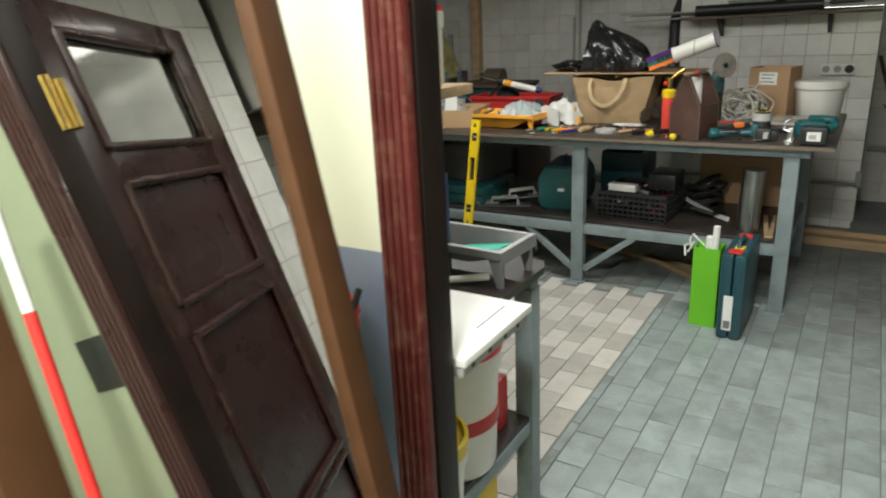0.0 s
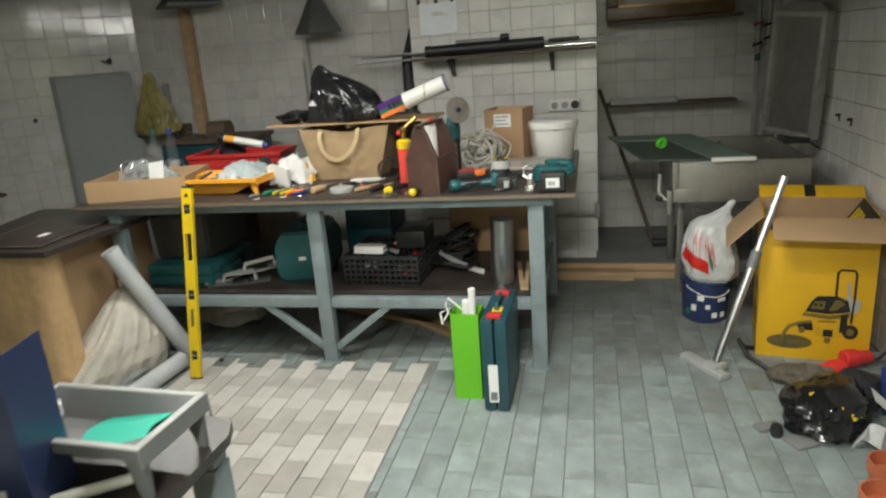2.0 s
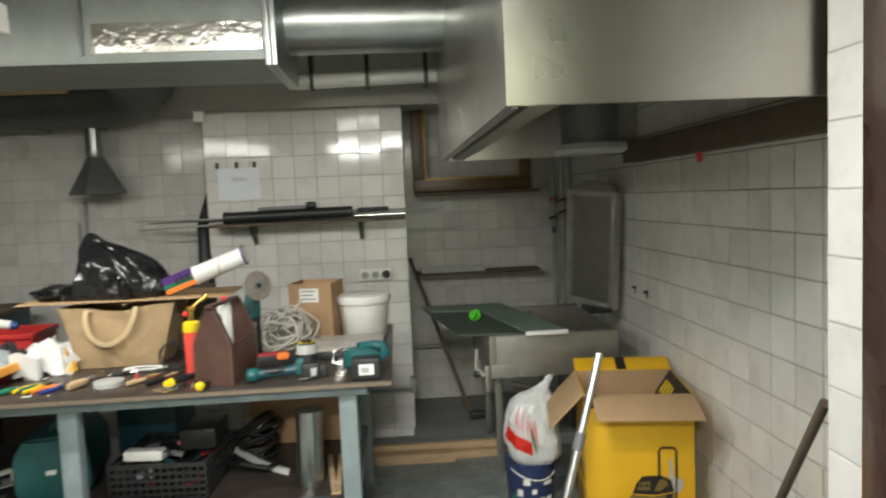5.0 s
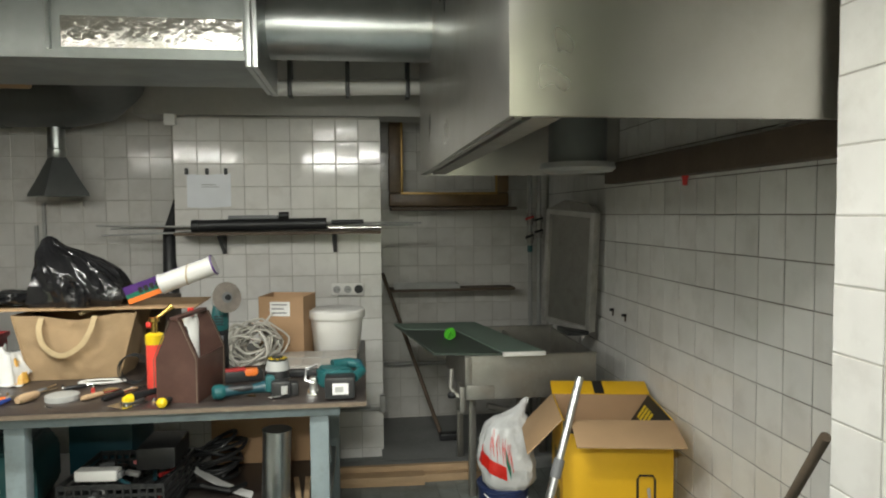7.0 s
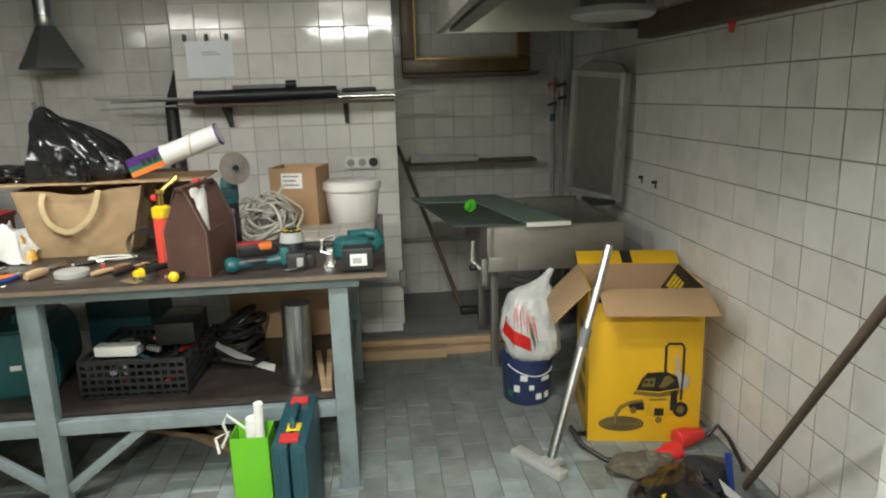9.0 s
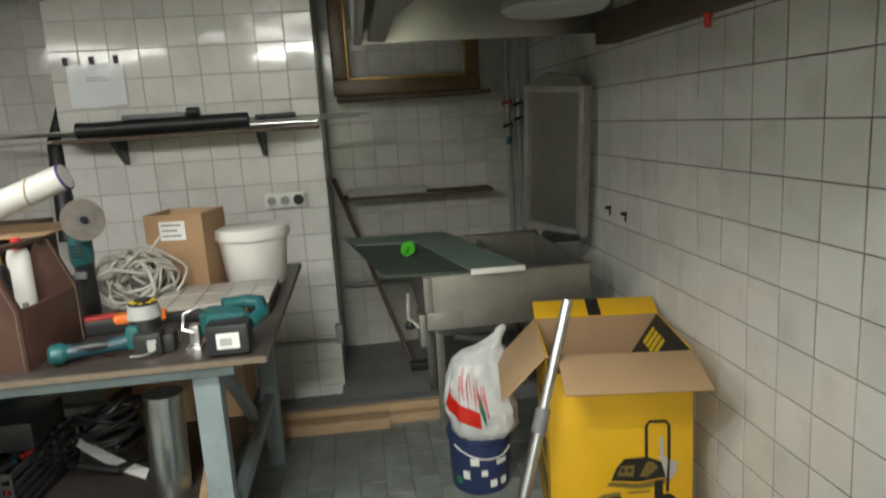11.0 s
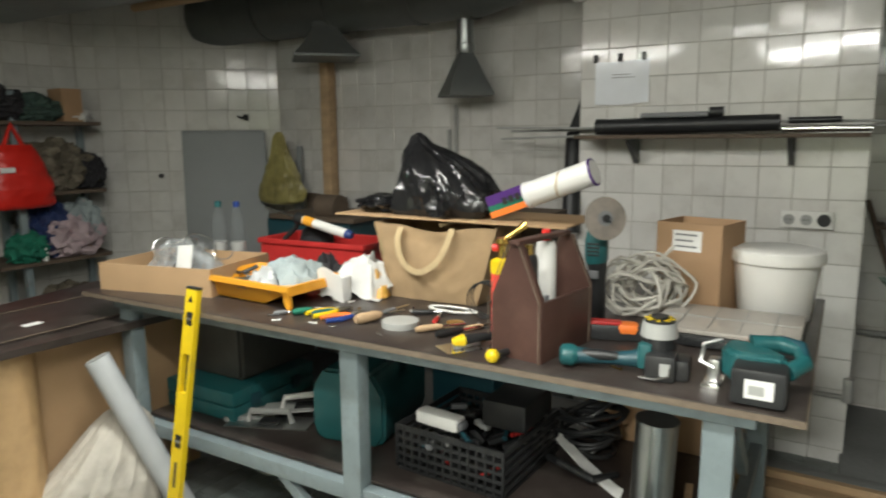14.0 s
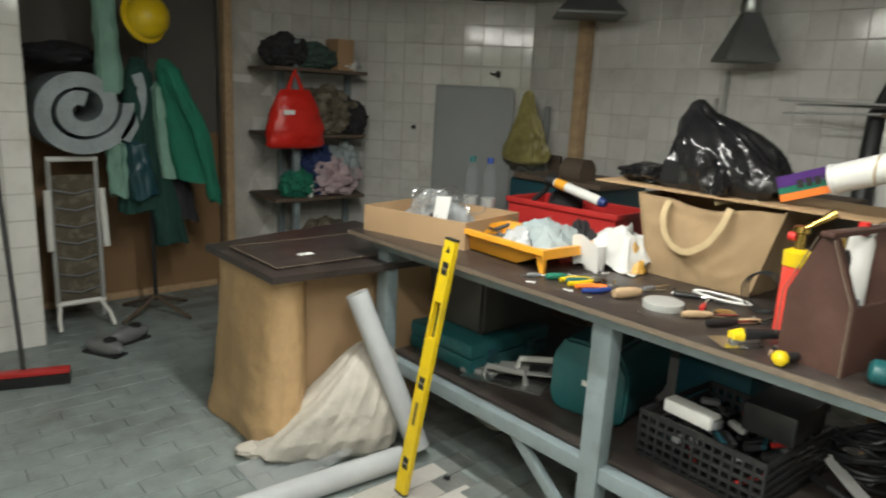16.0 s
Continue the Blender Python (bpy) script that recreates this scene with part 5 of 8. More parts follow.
part("nozzle", sweep(B(), [(0, 0, 0.29), (0.03, 0.02, 0.315), (0.06, 0.04, 0.34)], [0.008, 0.009, 0.014], 10), BRASS, to)
part("knob", cyl(B(), (-0.03, 0, 0.27), (-0.012, 0, 0.27), 0.012, n=12), BRIGHT_RED, to)
can(-0.598, 4.42, Z + 0.0125, 0.03, 0.325, WHITE_PLASTIC, BRIGHT_RED, "white spray can with a red nozzle in the toolbox")
can(-0.618, 4.34, Z + 0.0125, 0.028, 0.29, BLACK_PLASTIC, BRASS, "black spray can in the toolbox")
can(-0.563, 4.34, Z + 0.0125, 0.02, 0.15, TEAL, GREY_PLASTIC, "small teal can in the toolbox")

# tote bag
tote = thing("tote_bag", "large tan canvas tote bag with webbing handles", "bag", pose(-1.175, 4.83, Z, 0, 0, 2))


def tote_wrinkle(x, z, seed):
    q = Vector((x * 7, z * 6, seed))
    return 0.011 * noise.noise(q) + 0.010 * (0.3 - abs(noise.noise(q * 1.9 + Vector((3, 1, 0)))))


def tote_side(sy):
    def fn(u, v):
        x = (-0.165 - 0.07 * v) + (0.36 + 0.145 * v) * u
        y = sy * (0.13 + 0.03 * math.sin(math.pi * u) * math.sin(math.pi * min(1.0, v + 0.15))) + sy * tote_wrinkle(x, v * 0.3, 2.0 * sy) * math.sin(math.pi * u) ** 0.5 * (1 if v > 0 else 0)
        return (x, y, 0.002 + 0.285 * v - 0.022 * math.sin(math.pi * u) * v + 0.006 * math.sin(11 * u + sy) * v)
    return fn


def tote_end(sx):
    def fn(u, v):
        x = sx * (0.165 + (0.07 if sx < 0 else 0.075) * v) + (0.03 if sx > 0 else 0) - sx * (0.03 * math.sin(math.pi * u) * (v - 0.4) + tote_wrinkle(u * 0.26, v * 0.3, 5.0 + sx) * math.sin(math.pi * u))
        return (x, -0.13 + 0.26 * u, 0.002 + 0.285 * v)
    return fn


part("front", sheet(B(), tote_side(-1), 40, 26, 0.003), BURLAP, tote)
part("back", sheet(B(), tote_side(1), 20, 12, 0.003), BURLAP, tote)
part("side", sheet(B(), tote_end(-1), 14, 16, 0.003), BURLAP, tote)
part("side", sheet(B(), tote_end(1), 20, 22, 0.003), BURLAP, tote)
for x0, x1 in ((-0.166, -0.236), (0.196, 0.271)):
    part("seam", sweep(B(), [(x0, -0.131, 0.004), ((x0 + x1) / 2, -0.133, 0.145), (x1, -0.131, 0.286)], 0.0035, 6), BURLAP, tote)
part("base", box(B(), -0.165, 0.195, -0.13, 0.13, 0.0, 0.003), BURLAP, tote)


def webbing(pts, wide):
    """A flat strap along a smoothed line of points, lying against the bag's face."""
    def at(u):
        f = u * (len(pts) - 1)
        k = min(int(f), len(pts) - 2)
        p = [Vector(pts[max(0, min(len(pts) - 1, k + j))]) for j in (-1, 0, 1, 2)]
        f -= k
        return 0.5 * (2 * p[1] + (p[2] - p[0]) * f + (2 * p[0] - 5 * p[1] + 4 * p[2] - p[3]) * f * f + (3 * p[1] - p[0] - 3 * p[2] + p[3]) * f ** 3)

    def fn(u, v):
        c, t = at(u), (at(min(1, u + 0.02)) - at(max(0, u - 0.02))).normalized()
        side = Vector((0, -1, 0)).cross(t).normalized()
        return tuple(c + side * (v - 0.5) * wide)
    return sheet(B(), fn, 36, 2, 0.004)


part("handle", webbing([(-0.11, -0.146, 0.275), (-0.112, -0.172, 0.22), (-0.085, -0.181, 0.15), (-0.02, -0.186, 0.115), (0.05, -0.181, 0.15), (0.09, -0.174, 0.21), (0.105, -0.146, 0.278)], 0.022), ROPE, tote, "tan webbing handle")
part("handle", sweep(B(), [(0.03, -0.10, 0.283), (0.06, -0.06, 0.29), (0.12, -0.05, 0.296), (0.18, -0.10, 0.30)], 0.009, 10), ROPE, tote, "tan webbing handle")
solo("dark_carton", box(B(), -1.47, -0.86, 5.0, 5.30, Z, 1.20, 0.004), OLD_WOOD, "dark brown carton behind the tote bag", "box")
cd = solo("cardboard_sheet", box(B(), -0.49, 0.46, -0.19, 0.19, 0, 0.006, 0.001), CARD_LIGHT, "flat cardboard sheet lying on the tote bag", "cardboard", pose(-1.12, 4.90, 1.199, 0, 0.5, 2))
bb = thing("bin_bag", "crumpled shiny black bin bag on a cardboard sheet", "bag", pose(-1.22, 4.87, 1.207))
bm = B()
bagform(bm, [(0.0, 0.19, 0.14, 0.035, 0), (0.03, 0.205, 0.15, 0.04, 0), (0.10, 0.20, 0.14, 0.035, 0), (0.17, 0.172, 0.12, 0.015, 0), (0.225, 0.13, 0.095, -0.02, 0), (0.265, 0.085, 0.07, -0.06, 0), (0.295, 0.045, 0.04, -0.09, 0), (0.325, 0.028, 0.025, -0.10, 0), (0.34, 0.008, 0.008, -0.10, 0)], 0.24, 7.3, 120, 72, Matrix.Diagonal((0.95, 1, 0.92, 1)))
for v in bm.verts:
    v.co.z = max(v.co.z, 0.002 + 0.004 * noise.noise(v.co * 9))
part("body", bm, BIN_BAG, bb)
bm = B()
blob(bm, Matrix.Translation((-0.22, -0.02, 0.035)) @ Matrix.Diagonal((0.13, 0.10, 0.032, 1)), 0.3, 2, 4, 8.5, -0.9, 0.3)
part("skirt", bm, BIN_BAG, bb)
tu = thing("cardboard_tube", "white cardboard tube with a coloured printed end", "tube", pose(0, 0, 0))
a, e = Vector((-0.96, 4.76, 1.245)), Vector((-0.575, 4.76, 1.385))
d = (e - a).normalized()
up = Vector((-d.z, 0, d.x))
for lo, hi, end, mt3, lab in ((0.008, 0.044, 0.405, PURPLE, "purple printed stripe"), (-0.013, 0.0075, 0.18, GREEN_CLOTH, "green printed stripe"), (-0.036, -0.0135, 0.18, BRIGHT_ORANGE, "orange printed stripe")):
    bm = B()
    for q in ((0.0, lo), (0.0, hi), (end, hi), (end, lo)):
        for y in (0.012, 0.018):
            bm.verts.new(a + d * q[0] + up * q[1] + Vector((0, y, 0)))
    bmesh.ops.convex_hull(bm, input=bm.verts)
    part("printed_sleeve", bm, mt3, tu, lab)
for k in range(4):
    bm = B()
    for q in ((0.06 + 0.026 * k, -0.004), (0.06 + 0.026 * k, 0.022), (0.078 + 0.026 * k, 0.022), (0.078 + 0.026 * k, -0.004)):
        for y in (0.010, 0.0118):
            bm.verts.new(a + d * q[0] + up * q[1] + Vector((0, y, 0)))
    bmesh.ops.convex_hull(bm, input=bm.verts)
    part("letter_shape", bm, BLACK_PRINT, tu, "black letter shape")
part("cup_rim", cyl(B(), a + d * 0.165, a + d * 0.178, 0.047, 0.045, n=28), PAPER, tu, "white tube end")
part("tube", cyl(B(), a + d * 0.17, e, 0.043, n=28), WHITE_PLASTIC, tu)
part("rim", cyl(B(), e - d * 0.004, e + d * 0.003, 0.047, n=28), PURPLE, tu, "dark purple rim")
part("disc", cyl(B(), e + d * 0.003, e + d * 0.004, 0.041, n=28), PAPER, tu)
part("string", sweep(B(), [a + d * 0.29 + Vector((0, 0.045 * math.sin(i * 0.628), 0.045 * math.cos(i * 0.628))) for i in range(10)], 0.003, 6, True), ROPE, tu)

gr = thing("angle_grinder", "teal angle grinder standing upright with a cutting disc", "angle grinder", pose(-0.545, 4.72, Z))
part("grip", sweep(B(), [(0.0, 0, 0.0), (0.0, 0, 0.012), (0.002, 0, 0.08), (0.004, 0, 0.14), (0.002, 0, 0.205)], [0.026, 0.033, 0.031, 0.027, 0.033], 18), BLACK_PLASTIC, gr, "black rubber grip")
part("body", sweep(B(), [(0.002, 0, 0.195), (0, 0, 0.21), (0, 0, 0.27), (0, 0, 0.305), (0, 0, 0.315)], [0.033, 0.037, 0.037, 0.03, 0.022], 18), TEAL, gr)
for k in range(4):
    part("vent", box(B(), -0.02, 0.02, -0.0385, -0.034, 0.222 + 0.012 * k, 0.228 + 0.012 * k, 0.001), BLACK_PLASTIC, gr)
part("gear_head", box(B(), -0.034, 0.03, -0.036, 0.03, 0.305, 0.372, 0.016), LIGHT_GREY, gr)
gn = Vector((0.62, -0.76, 0.18)).normalized()
gc = Vector((0.035, -0.045, 0.345))
part("neck", cyl(B(), gc - gn * 0.03, gc + gn * 0.006, 0.022, n=16), LIGHT_GREY, gr)
part("disc", cyl(B(), gc + gn * 0.01, gc + gn * 0.013, 0.068, n=36), mat("worn_cutting_disc", (0.21, 0.185, 0.16), 0.6, 0.2, var=0.25, scale=20), gr, "worn grey cutting disc")
part("hub", cyl(B(), gc + gn * 0.0132, gc + gn * 0.0145, 0.024, n=24), GREY_PLASTIC, gr)
part("nut", cyl(B(), gc + gn * 0.0146, gc + gn * 0.024, 0.013, n=6), BLACK_PLASTIC, gr)
part("trigger", box(B(), -0.042, -0.026, -0.012, 0.012, 0.07, 0.16, 0.005), DARK_TEAL, gr)
part("switch", box(B(), -0.02, 0.02, -0.042, -0.03, 0.15, 0.175, 0.004), GREY_PLASTIC, gr)

co = thing("cable_coil", "tangled coil of grubby white cable on the bench", "cable", pose(-0.43, 4.86, Z))
rg = random.Random(11)
for k in range(17):
    r, tilt, off = rg.uniform(0.06, 0.125), rg.uniform(-0.9, 0.9), rg.uniform(-0.045, 0.045)
    pts = []
    for i in range(22):
        q = i * 2 * math.pi / 22
        p = Vector((r * math.cos(q) * (1.05 + 0.14 * math.sin(2 * q + k)), 0.03 * math.sin(q * 2 + k) + off, r * math.sin(q) * (0.85 + 0.16 * math.cos(3 * q + 2 * k))))
        p = Matrix.Rotation(tilt, 3, "Z") @ Matrix.Rotation(rg.uniform(-0.02, 0.02) - 0.7 + 0.085 * k, 3, "X") @ p
        pts.append(p + Vector((off, 0, 0.102)))
    for p in pts:
        p.z = max(p.z, 0.007)
    part("loop", sweep(B(), pts, 0.0048 if k % 3 else 0.0065, 7, True), CABLE_WHITE, co)
for k in range(3):
    part("strand", sweep(B(), [(0.03 - 0.05 * k, -0.02 * k, 0.1), (0.05 - 0.07 * k, 0.02, 0.19), (0.09 - 0.09 * k, 0.03, 0.24 - 0.03 * k)], 0.006, 7), CABLE_WHITE, co)

# drill lying on its side
dr = thing("cordless_drill", "teal and black cordless drill lying on the bench", "drill", pose(-0.33, 4.285, Z, 0, 0, 6))
part("handle", sweep(B(), [(-0.118, -0.015, 0.034), (-0.09, -0.012, 0.034), (-0.055, -0.006, 0.034), (-0.02, 0.0, 0.034), (0.02, 0.004, 0.036), (0.055, 0.012, 0.04)], [0.022, 0.0205, 0.0185, 0.0175, 0.021, 0.028], 14), DARK_TEAL, dr)
part("rubber_grip", sweep(B(), [(-0.10, -0.019, 0.042), (-0.055, -0.012, 0.041), (-0.01, -0.006, 0.04)], [0.012, 0.0165, 0.012], 12), BLACK_PLASTIC, dr, "black rubber grip")
part("grip_end", sweep(B(), [(-0.158, -0.025, 0.034), (-0.15, -0.023, 0.034), (-0.125, -0.018, 0.034), (-0.112, -0.014, 0.034)], [0.017, 0.0275, 0.0295, 0.021], 16), TEAL, dr)
part("motor_housing", sweep(B(), [(0.085, 0.03, 0.02), (0.085, 0.03, 0.03), (0.085, 0.03, 0.075), (0.085, 0.03, 0.10)], [0.034, 0.043, 0.044, 0.04], 24), BLACK_PLASTIC, dr)
part("side_cover", box(B(), 0.038, 0.075, -0.022, 0.02, 0.018, 0.085, 0.012), TEAL, dr, "teal side cover")
part("battery", box(B(), 0.06, 0.135, -0.052, 0.025, 0.0, 0.068, 0.012), BLACK_PLASTIC, dr)
part("battery_foot", box(B(), 0.125, 0.165, -0.03, 0.05, 0.0, 0.055, 0.012), BLACK_PLASTIC, dr)
part("sticker", box(B(), 0.098, 0.122, -0.0542, -0.0522, 0.018, 0.05), LIGHT_GREY, dr)
part("collar", cyl(B(), (0.085, 0.03, 0.098), (0.085, 0.03, 0.135), 0.047, 0.041, n=28), LIGHT_GREY, dr, "grey torque collar")
part("torque_ring", cyl(B(), (0.085, 0.03, 0.135), (0.085, 0.03, 0.142), 0.038, n=24), BLACK_PLASTIC, dr)
for k in range(8):
    q = k * math.pi / 4
    part("mark", box(B(), -0.004, 0.004, -0.009, 0.009, 0, 0.0015), YELLOW, dr, "yellow mark", Matrix.Translation((0.085 + 0.028 * math.cos(q), 0.03 + 0.028 * math.sin(q), 0.142)) @ Matrix.Rotation(q + math.pi / 2, 4, "Z"))
part("chuck", cyl(B(), (0.085, 0.03, 0.145), (0.085, 0.03, 0.150), 0.022, n=20), BLACK_PLASTIC, dr)
part("wire", sweep(B(), [(0.05, -0.055, 0.01), (0.09, -0.06, 0.012), (0.12, -0.055, 0.02), (0.12, -0.05, 0.05)], 0.003, 6), CHROME, dr)
jg = thing("cordless_saw", "teal cordless jigsaw with a black battery on the bench", "saw", pose(-0.005, 4.245, Z))
part("battery", box(B(), -0.055, 0.06, -0.065, 0.02, 0.006, 0.09, 0.01), BLACK_PLASTIC, jg)
part("label", box(B(), -0.025, 0.035, -0.067, -0.0652, 0.025, 0.068), PAPER, jg, "white battery label")
part("label_mark", box(B(), -0.016, 0.016, -0.0682, -0.0672, 0.034, 0.055), LIGHT_GREY, jg)
part("handle", sweep(B(), [(0.055, 0.015, 0.07), (0.085, 0.05, 0.085), (0.075, 0.10, 0.10), (0.03, 0.12, 0.105), (-0.03, 0.095, 0.10)], [0.02, 0.019, 0.018, 0.02, 0.026], 12), TEAL, jg)
part("rubber_grip", sweep(B(), [(0.088, 0.055, 0.098), (0.078, 0.10, 0.112), (0.03, 0.122, 0.117)], [0.009, 0.012, 0.009], 10), DARK_TEAL, jg)
bm = B()
prism(bm, [(-0.075, 0.02), (-0.05, 0.0), (0.05, 0.01), (0.06, 0.03), (0.02, 0.075), (-0.04, 0.115), (-0.085, 0.11), (-0.095, 0.06)], 0.03, 0.105)
bmesh.ops.bevel(bm, geom=list(bm.edges), offset=0.012, segments=3, affect="EDGES")
part("body", bm, TEAL, jg)
part("shoe", box(B(), -0.128, -0.085, 0.01, 0.11, 0.0, 0.012, 0.003), CHROME, jg, "bright metal shoe")
part("bracket", box(B(), -0.118, -0.09, 0.03, 0.07, 0.012, 0.07, 0.006), ALU, jg)
part("blade_guard", sweep(B(), [(-0.10, 0.03, 0.05), (-0.135, 0.04, 0.06), (-0.13, 0.05, 0.10), (-0.09, 0.06, 0.115)], 0.006, 8), ALU, jg)

fg = thing("multi_tool", "black and orange hand tool lying behind the toolbox", "hand tool", pose(-0.44, 4.55, Z, 0, 0, 15))
part("body", box(B(), -0.10, 0.10, -0.025, 0.025, 0.0, 0.05, 0.014), BLACK_PLASTIC, fg)
part("grip", box(B(), 0.02, 0.08, -0.027, 0.027, 0.02, 0.054, 0.012), BRIGHT_ORANGE, fg, "orange grip")
part("top_strip", box(B(), -0.09, 0.03, -0.02, 0.02, 0.045, 0.058, 0.006), RED, fg)

# left part of the bench
fbx = thing("cardboard_tray", "shallow open cardboard tray full of wires and scrap", "box", pose(-2.235, 4.475, Z, 0, 0, 12))
box_sides(fbx, CARD_LIGHT, 0.54, 0.40, 0.11)
wr = thing("wire_tangle", "tangle of dark wires and clear wrap in the tray", "wire", pose(-2.22, 4.50, Z + 0.006))
for k in range(14):
    r = rg.uniform(0.03, 0.085)
    c = Vector((rg.uniform(-0.10, 0.12), rg.uniform(-0.08, 0.08), rg.uniform(0.09, 0.15)))
    rot = Matrix.Rotation(rg.uniform(-1.2, 1.2), 3, "X") @ Matrix.Rotation(rg.uniform(-1.2, 1.2), 3, "Y")
    part("wire", sweep(B(), [c + rot @ Vector((r * math.cos(i * 0.5236), r * 0.8 * math.sin(i * 0.5236), 0)) for i in range(12)], 0.0022, 5, True), GREY_PLASTIC if k % 3 else CHROME, wr)
for k in range(10):
    s = solo("scrap_piece", box(B(), -0.05, 0.05, -0.018, 0.018, 0, 0.012, 0.003), (GREY_PLASTIC, BLACK_PLASTIC, PAPER, ALU)[k % 4], "small scrap piece lying in the cardboard tray", "scrap",
             Matrix.Translation((-2.235 + rg.uniform(-0.19, 0.19), 4.475 + rg.uniform(-0.12, 0.12), Z + 0.006 + 0.014 * k * 0.6)) @ Matrix.Rotation(rg.uniform(0, 3), 4, "Z") @ Matrix.Rotation(rg.uniform(-0.3, 0.3), 4, "X"), group="scraps in the tray")
solo("paper_scrap", sheet(B(), lambda u, v: (-2.16 + 0.09 * u, 4.36 + 0.02 * v, Z + 0.08 + 0.10 * v + 0.01 * u), 3, 3, 0.001), PAPER, "crumpled white paper scrap in the tray", "paper")
for x, y, capm in ((-2.40, 4.80, TEAL), (-2.31, 4.83, BLUE)):
    bt = thing("plastic_bottle", "empty clear plastic bottle with a coloured cap", "bottle", pose(x, y, Z), group="bottles on the bench")
    part("body", lathe(B(), [(0, 0), (0.030, 0), (0.034, 0.008), (0.034, 0.06), (0.031, 0.07), (0.034, 0.08), (0.034, 0.13), (0.031, 0.14), (0.034, 0.15), (0.034, 0.20), (0.028, 0.24), (0.013, 0.28), (0.013, 0.295), (0, 0.295)], n=22), clear, bt)
    part("cap", lathe(B(), [(0, 0.288), (0.0155, 0.288), (0.0155, 0.312), (0.013, 0.315), (0, 0.315)], n=16), capm, bt)
    part("label", lathe(B(), [(0.0346, 0.085), (0.0348, 0.085), (0.0348, 0.125), (0.0346, 0.125)], n=22), LIGHT_GREY, bt)
rt = thing("red_tool_tray", "red plastic tool tray at the back of the bench", "tray", pose(-2.0, 5.11, Z, 0, 0, 3))
box_sides(rt, RED, 0.60, 0.28, 0.125, 0.008)
for a in ((-0.31, 0.31, -0.152, -0.1405), (-0.31, 0.31, 0.1405, 0.152), (-0.312, -0.3005, -0.14, 0.14), (0.3005, 0.312, -0.14, 0.14)):
    part("rim", box(B(), *a, 0.105, 0.13, 0.004), RED, rt)
solo("black_pouch", blob(B(), Matrix.Translation((-2.06, 5.1, Z + 0.11)) @ Matrix.Diagonal((0.09, 0.07, 0.10, 1)), 0.2, 2, 3, 2.5, -0.95), DARK_CLOTH, "black pouch lying in the red tray", "pouch")
sg = thing("caulking_gun", "caulking gun with a white and orange cartridge", "caulking gun", pose(0, 0, 0))
ga, gb2 = Vector((-2.27, 4.98, 1.175)), Vector((-1.75, 4.98, 1.07))
gd = (gb2 - ga).normalized()
part("rod", cyl(B(), ga, ga + gd * 0.24, 0.005, n=8), CHROME, sg)
part("cartridge", cyl(B(), ga + gd * 0.24, gb2 - gd * 0.03, 0.022, n=20), WHITE_PLASTIC, sg)
part("cap", cyl(B(), gb2 - gd * 0.03, gb2, 0.0225, 0.015, n=20), BLUE, sg, "blue cartridge end")
part("orange_label", cyl(B(), ga + gd * 0.25, ga + gd * 0.31, 0.0226, n=20), ORANGE, sg, "orange label")
part("trigger", sweep(B(), [ga + gd * 0.22, ga + gd * 0.18 + Vector((0, 0, -0.06)), ga + gd * 0.13 + Vector((0, -0.02, -0.12))], 0.012, 8), BLACK_PLASTIC, sg)
part("frame", cyl(B(), ga + gd * 0.2, ga + gd * 0.245, 0.028, n=16), BLACK_PLASTIC, sg)
pt = thing("paint_tray", "orange plastic paint tray full of scrap and rags", "tray", pose(-1.745, 4.475, Z, 0, 0, -3))


def roller_tray(parent, material, w, d, h, deep, legs):
    """Paint roller tray: a well, a ramp and a turned-down lip that stands on two legs at the shallow end."""
    stations = [(-w / 2 - 0.012, h - 0.016), (-w / 2 - 0.012, h), (-w / 2, h), (-w / 2 + 0.03, deep), (w * 0.17, deep), (w / 2 - 0.03, h - 0.03), (w / 2, h), (w / 2 + 0.014, h), (w / 2 + 0.016, h - 0.03)]
    bm = B()
    rows = []
    for x, zf in stations:
        top = min(h, max(zf, h - 0.03)) if x < -w / 2 - 0.01 or x > w / 2 + 0.01 else h
        rim = min(top, h)
        rows.append([bm.verts.new(p) for p in ((x, -d / 2 - 0.013, rim - 0.016), (x, -d / 2 - 0.012, rim), (x, -d / 2, rim), (x, -d / 2 + 0.025, min(zf, rim)), (x, d / 2 - 0.025, min(zf, rim)), (x, d / 2, rim), (x, d / 2 + 0.012, rim), (x, d / 2 + 0.013, rim - 0.016))])
    fs = [bm.faces.new((p[i], p[i + 1], q[i + 1], q[i])) for p, q in zip(rows, rows[1:]) for i in range(7)]
    bm.normal_update()
    bmesh.ops.solidify(bm, geom=fs, thickness=0.003)
    part("tray", bm, material, parent)
    if legs:
        for s in (-1, 1):
            bm = B()
            y = s * (d / 2 - 0.004)
            prism(bm, [(w / 2 - 0.03, h - 0.02), (w / 2 - 0.006, 0.0), (w / 2 + 0.010, 0.0), (w / 2 + 0.013, h - 0.012)], y - 0.006, y + 0.006, Matrix.Rotation(radians(90), 4, "X"))
            part("leg", bm, material, parent)


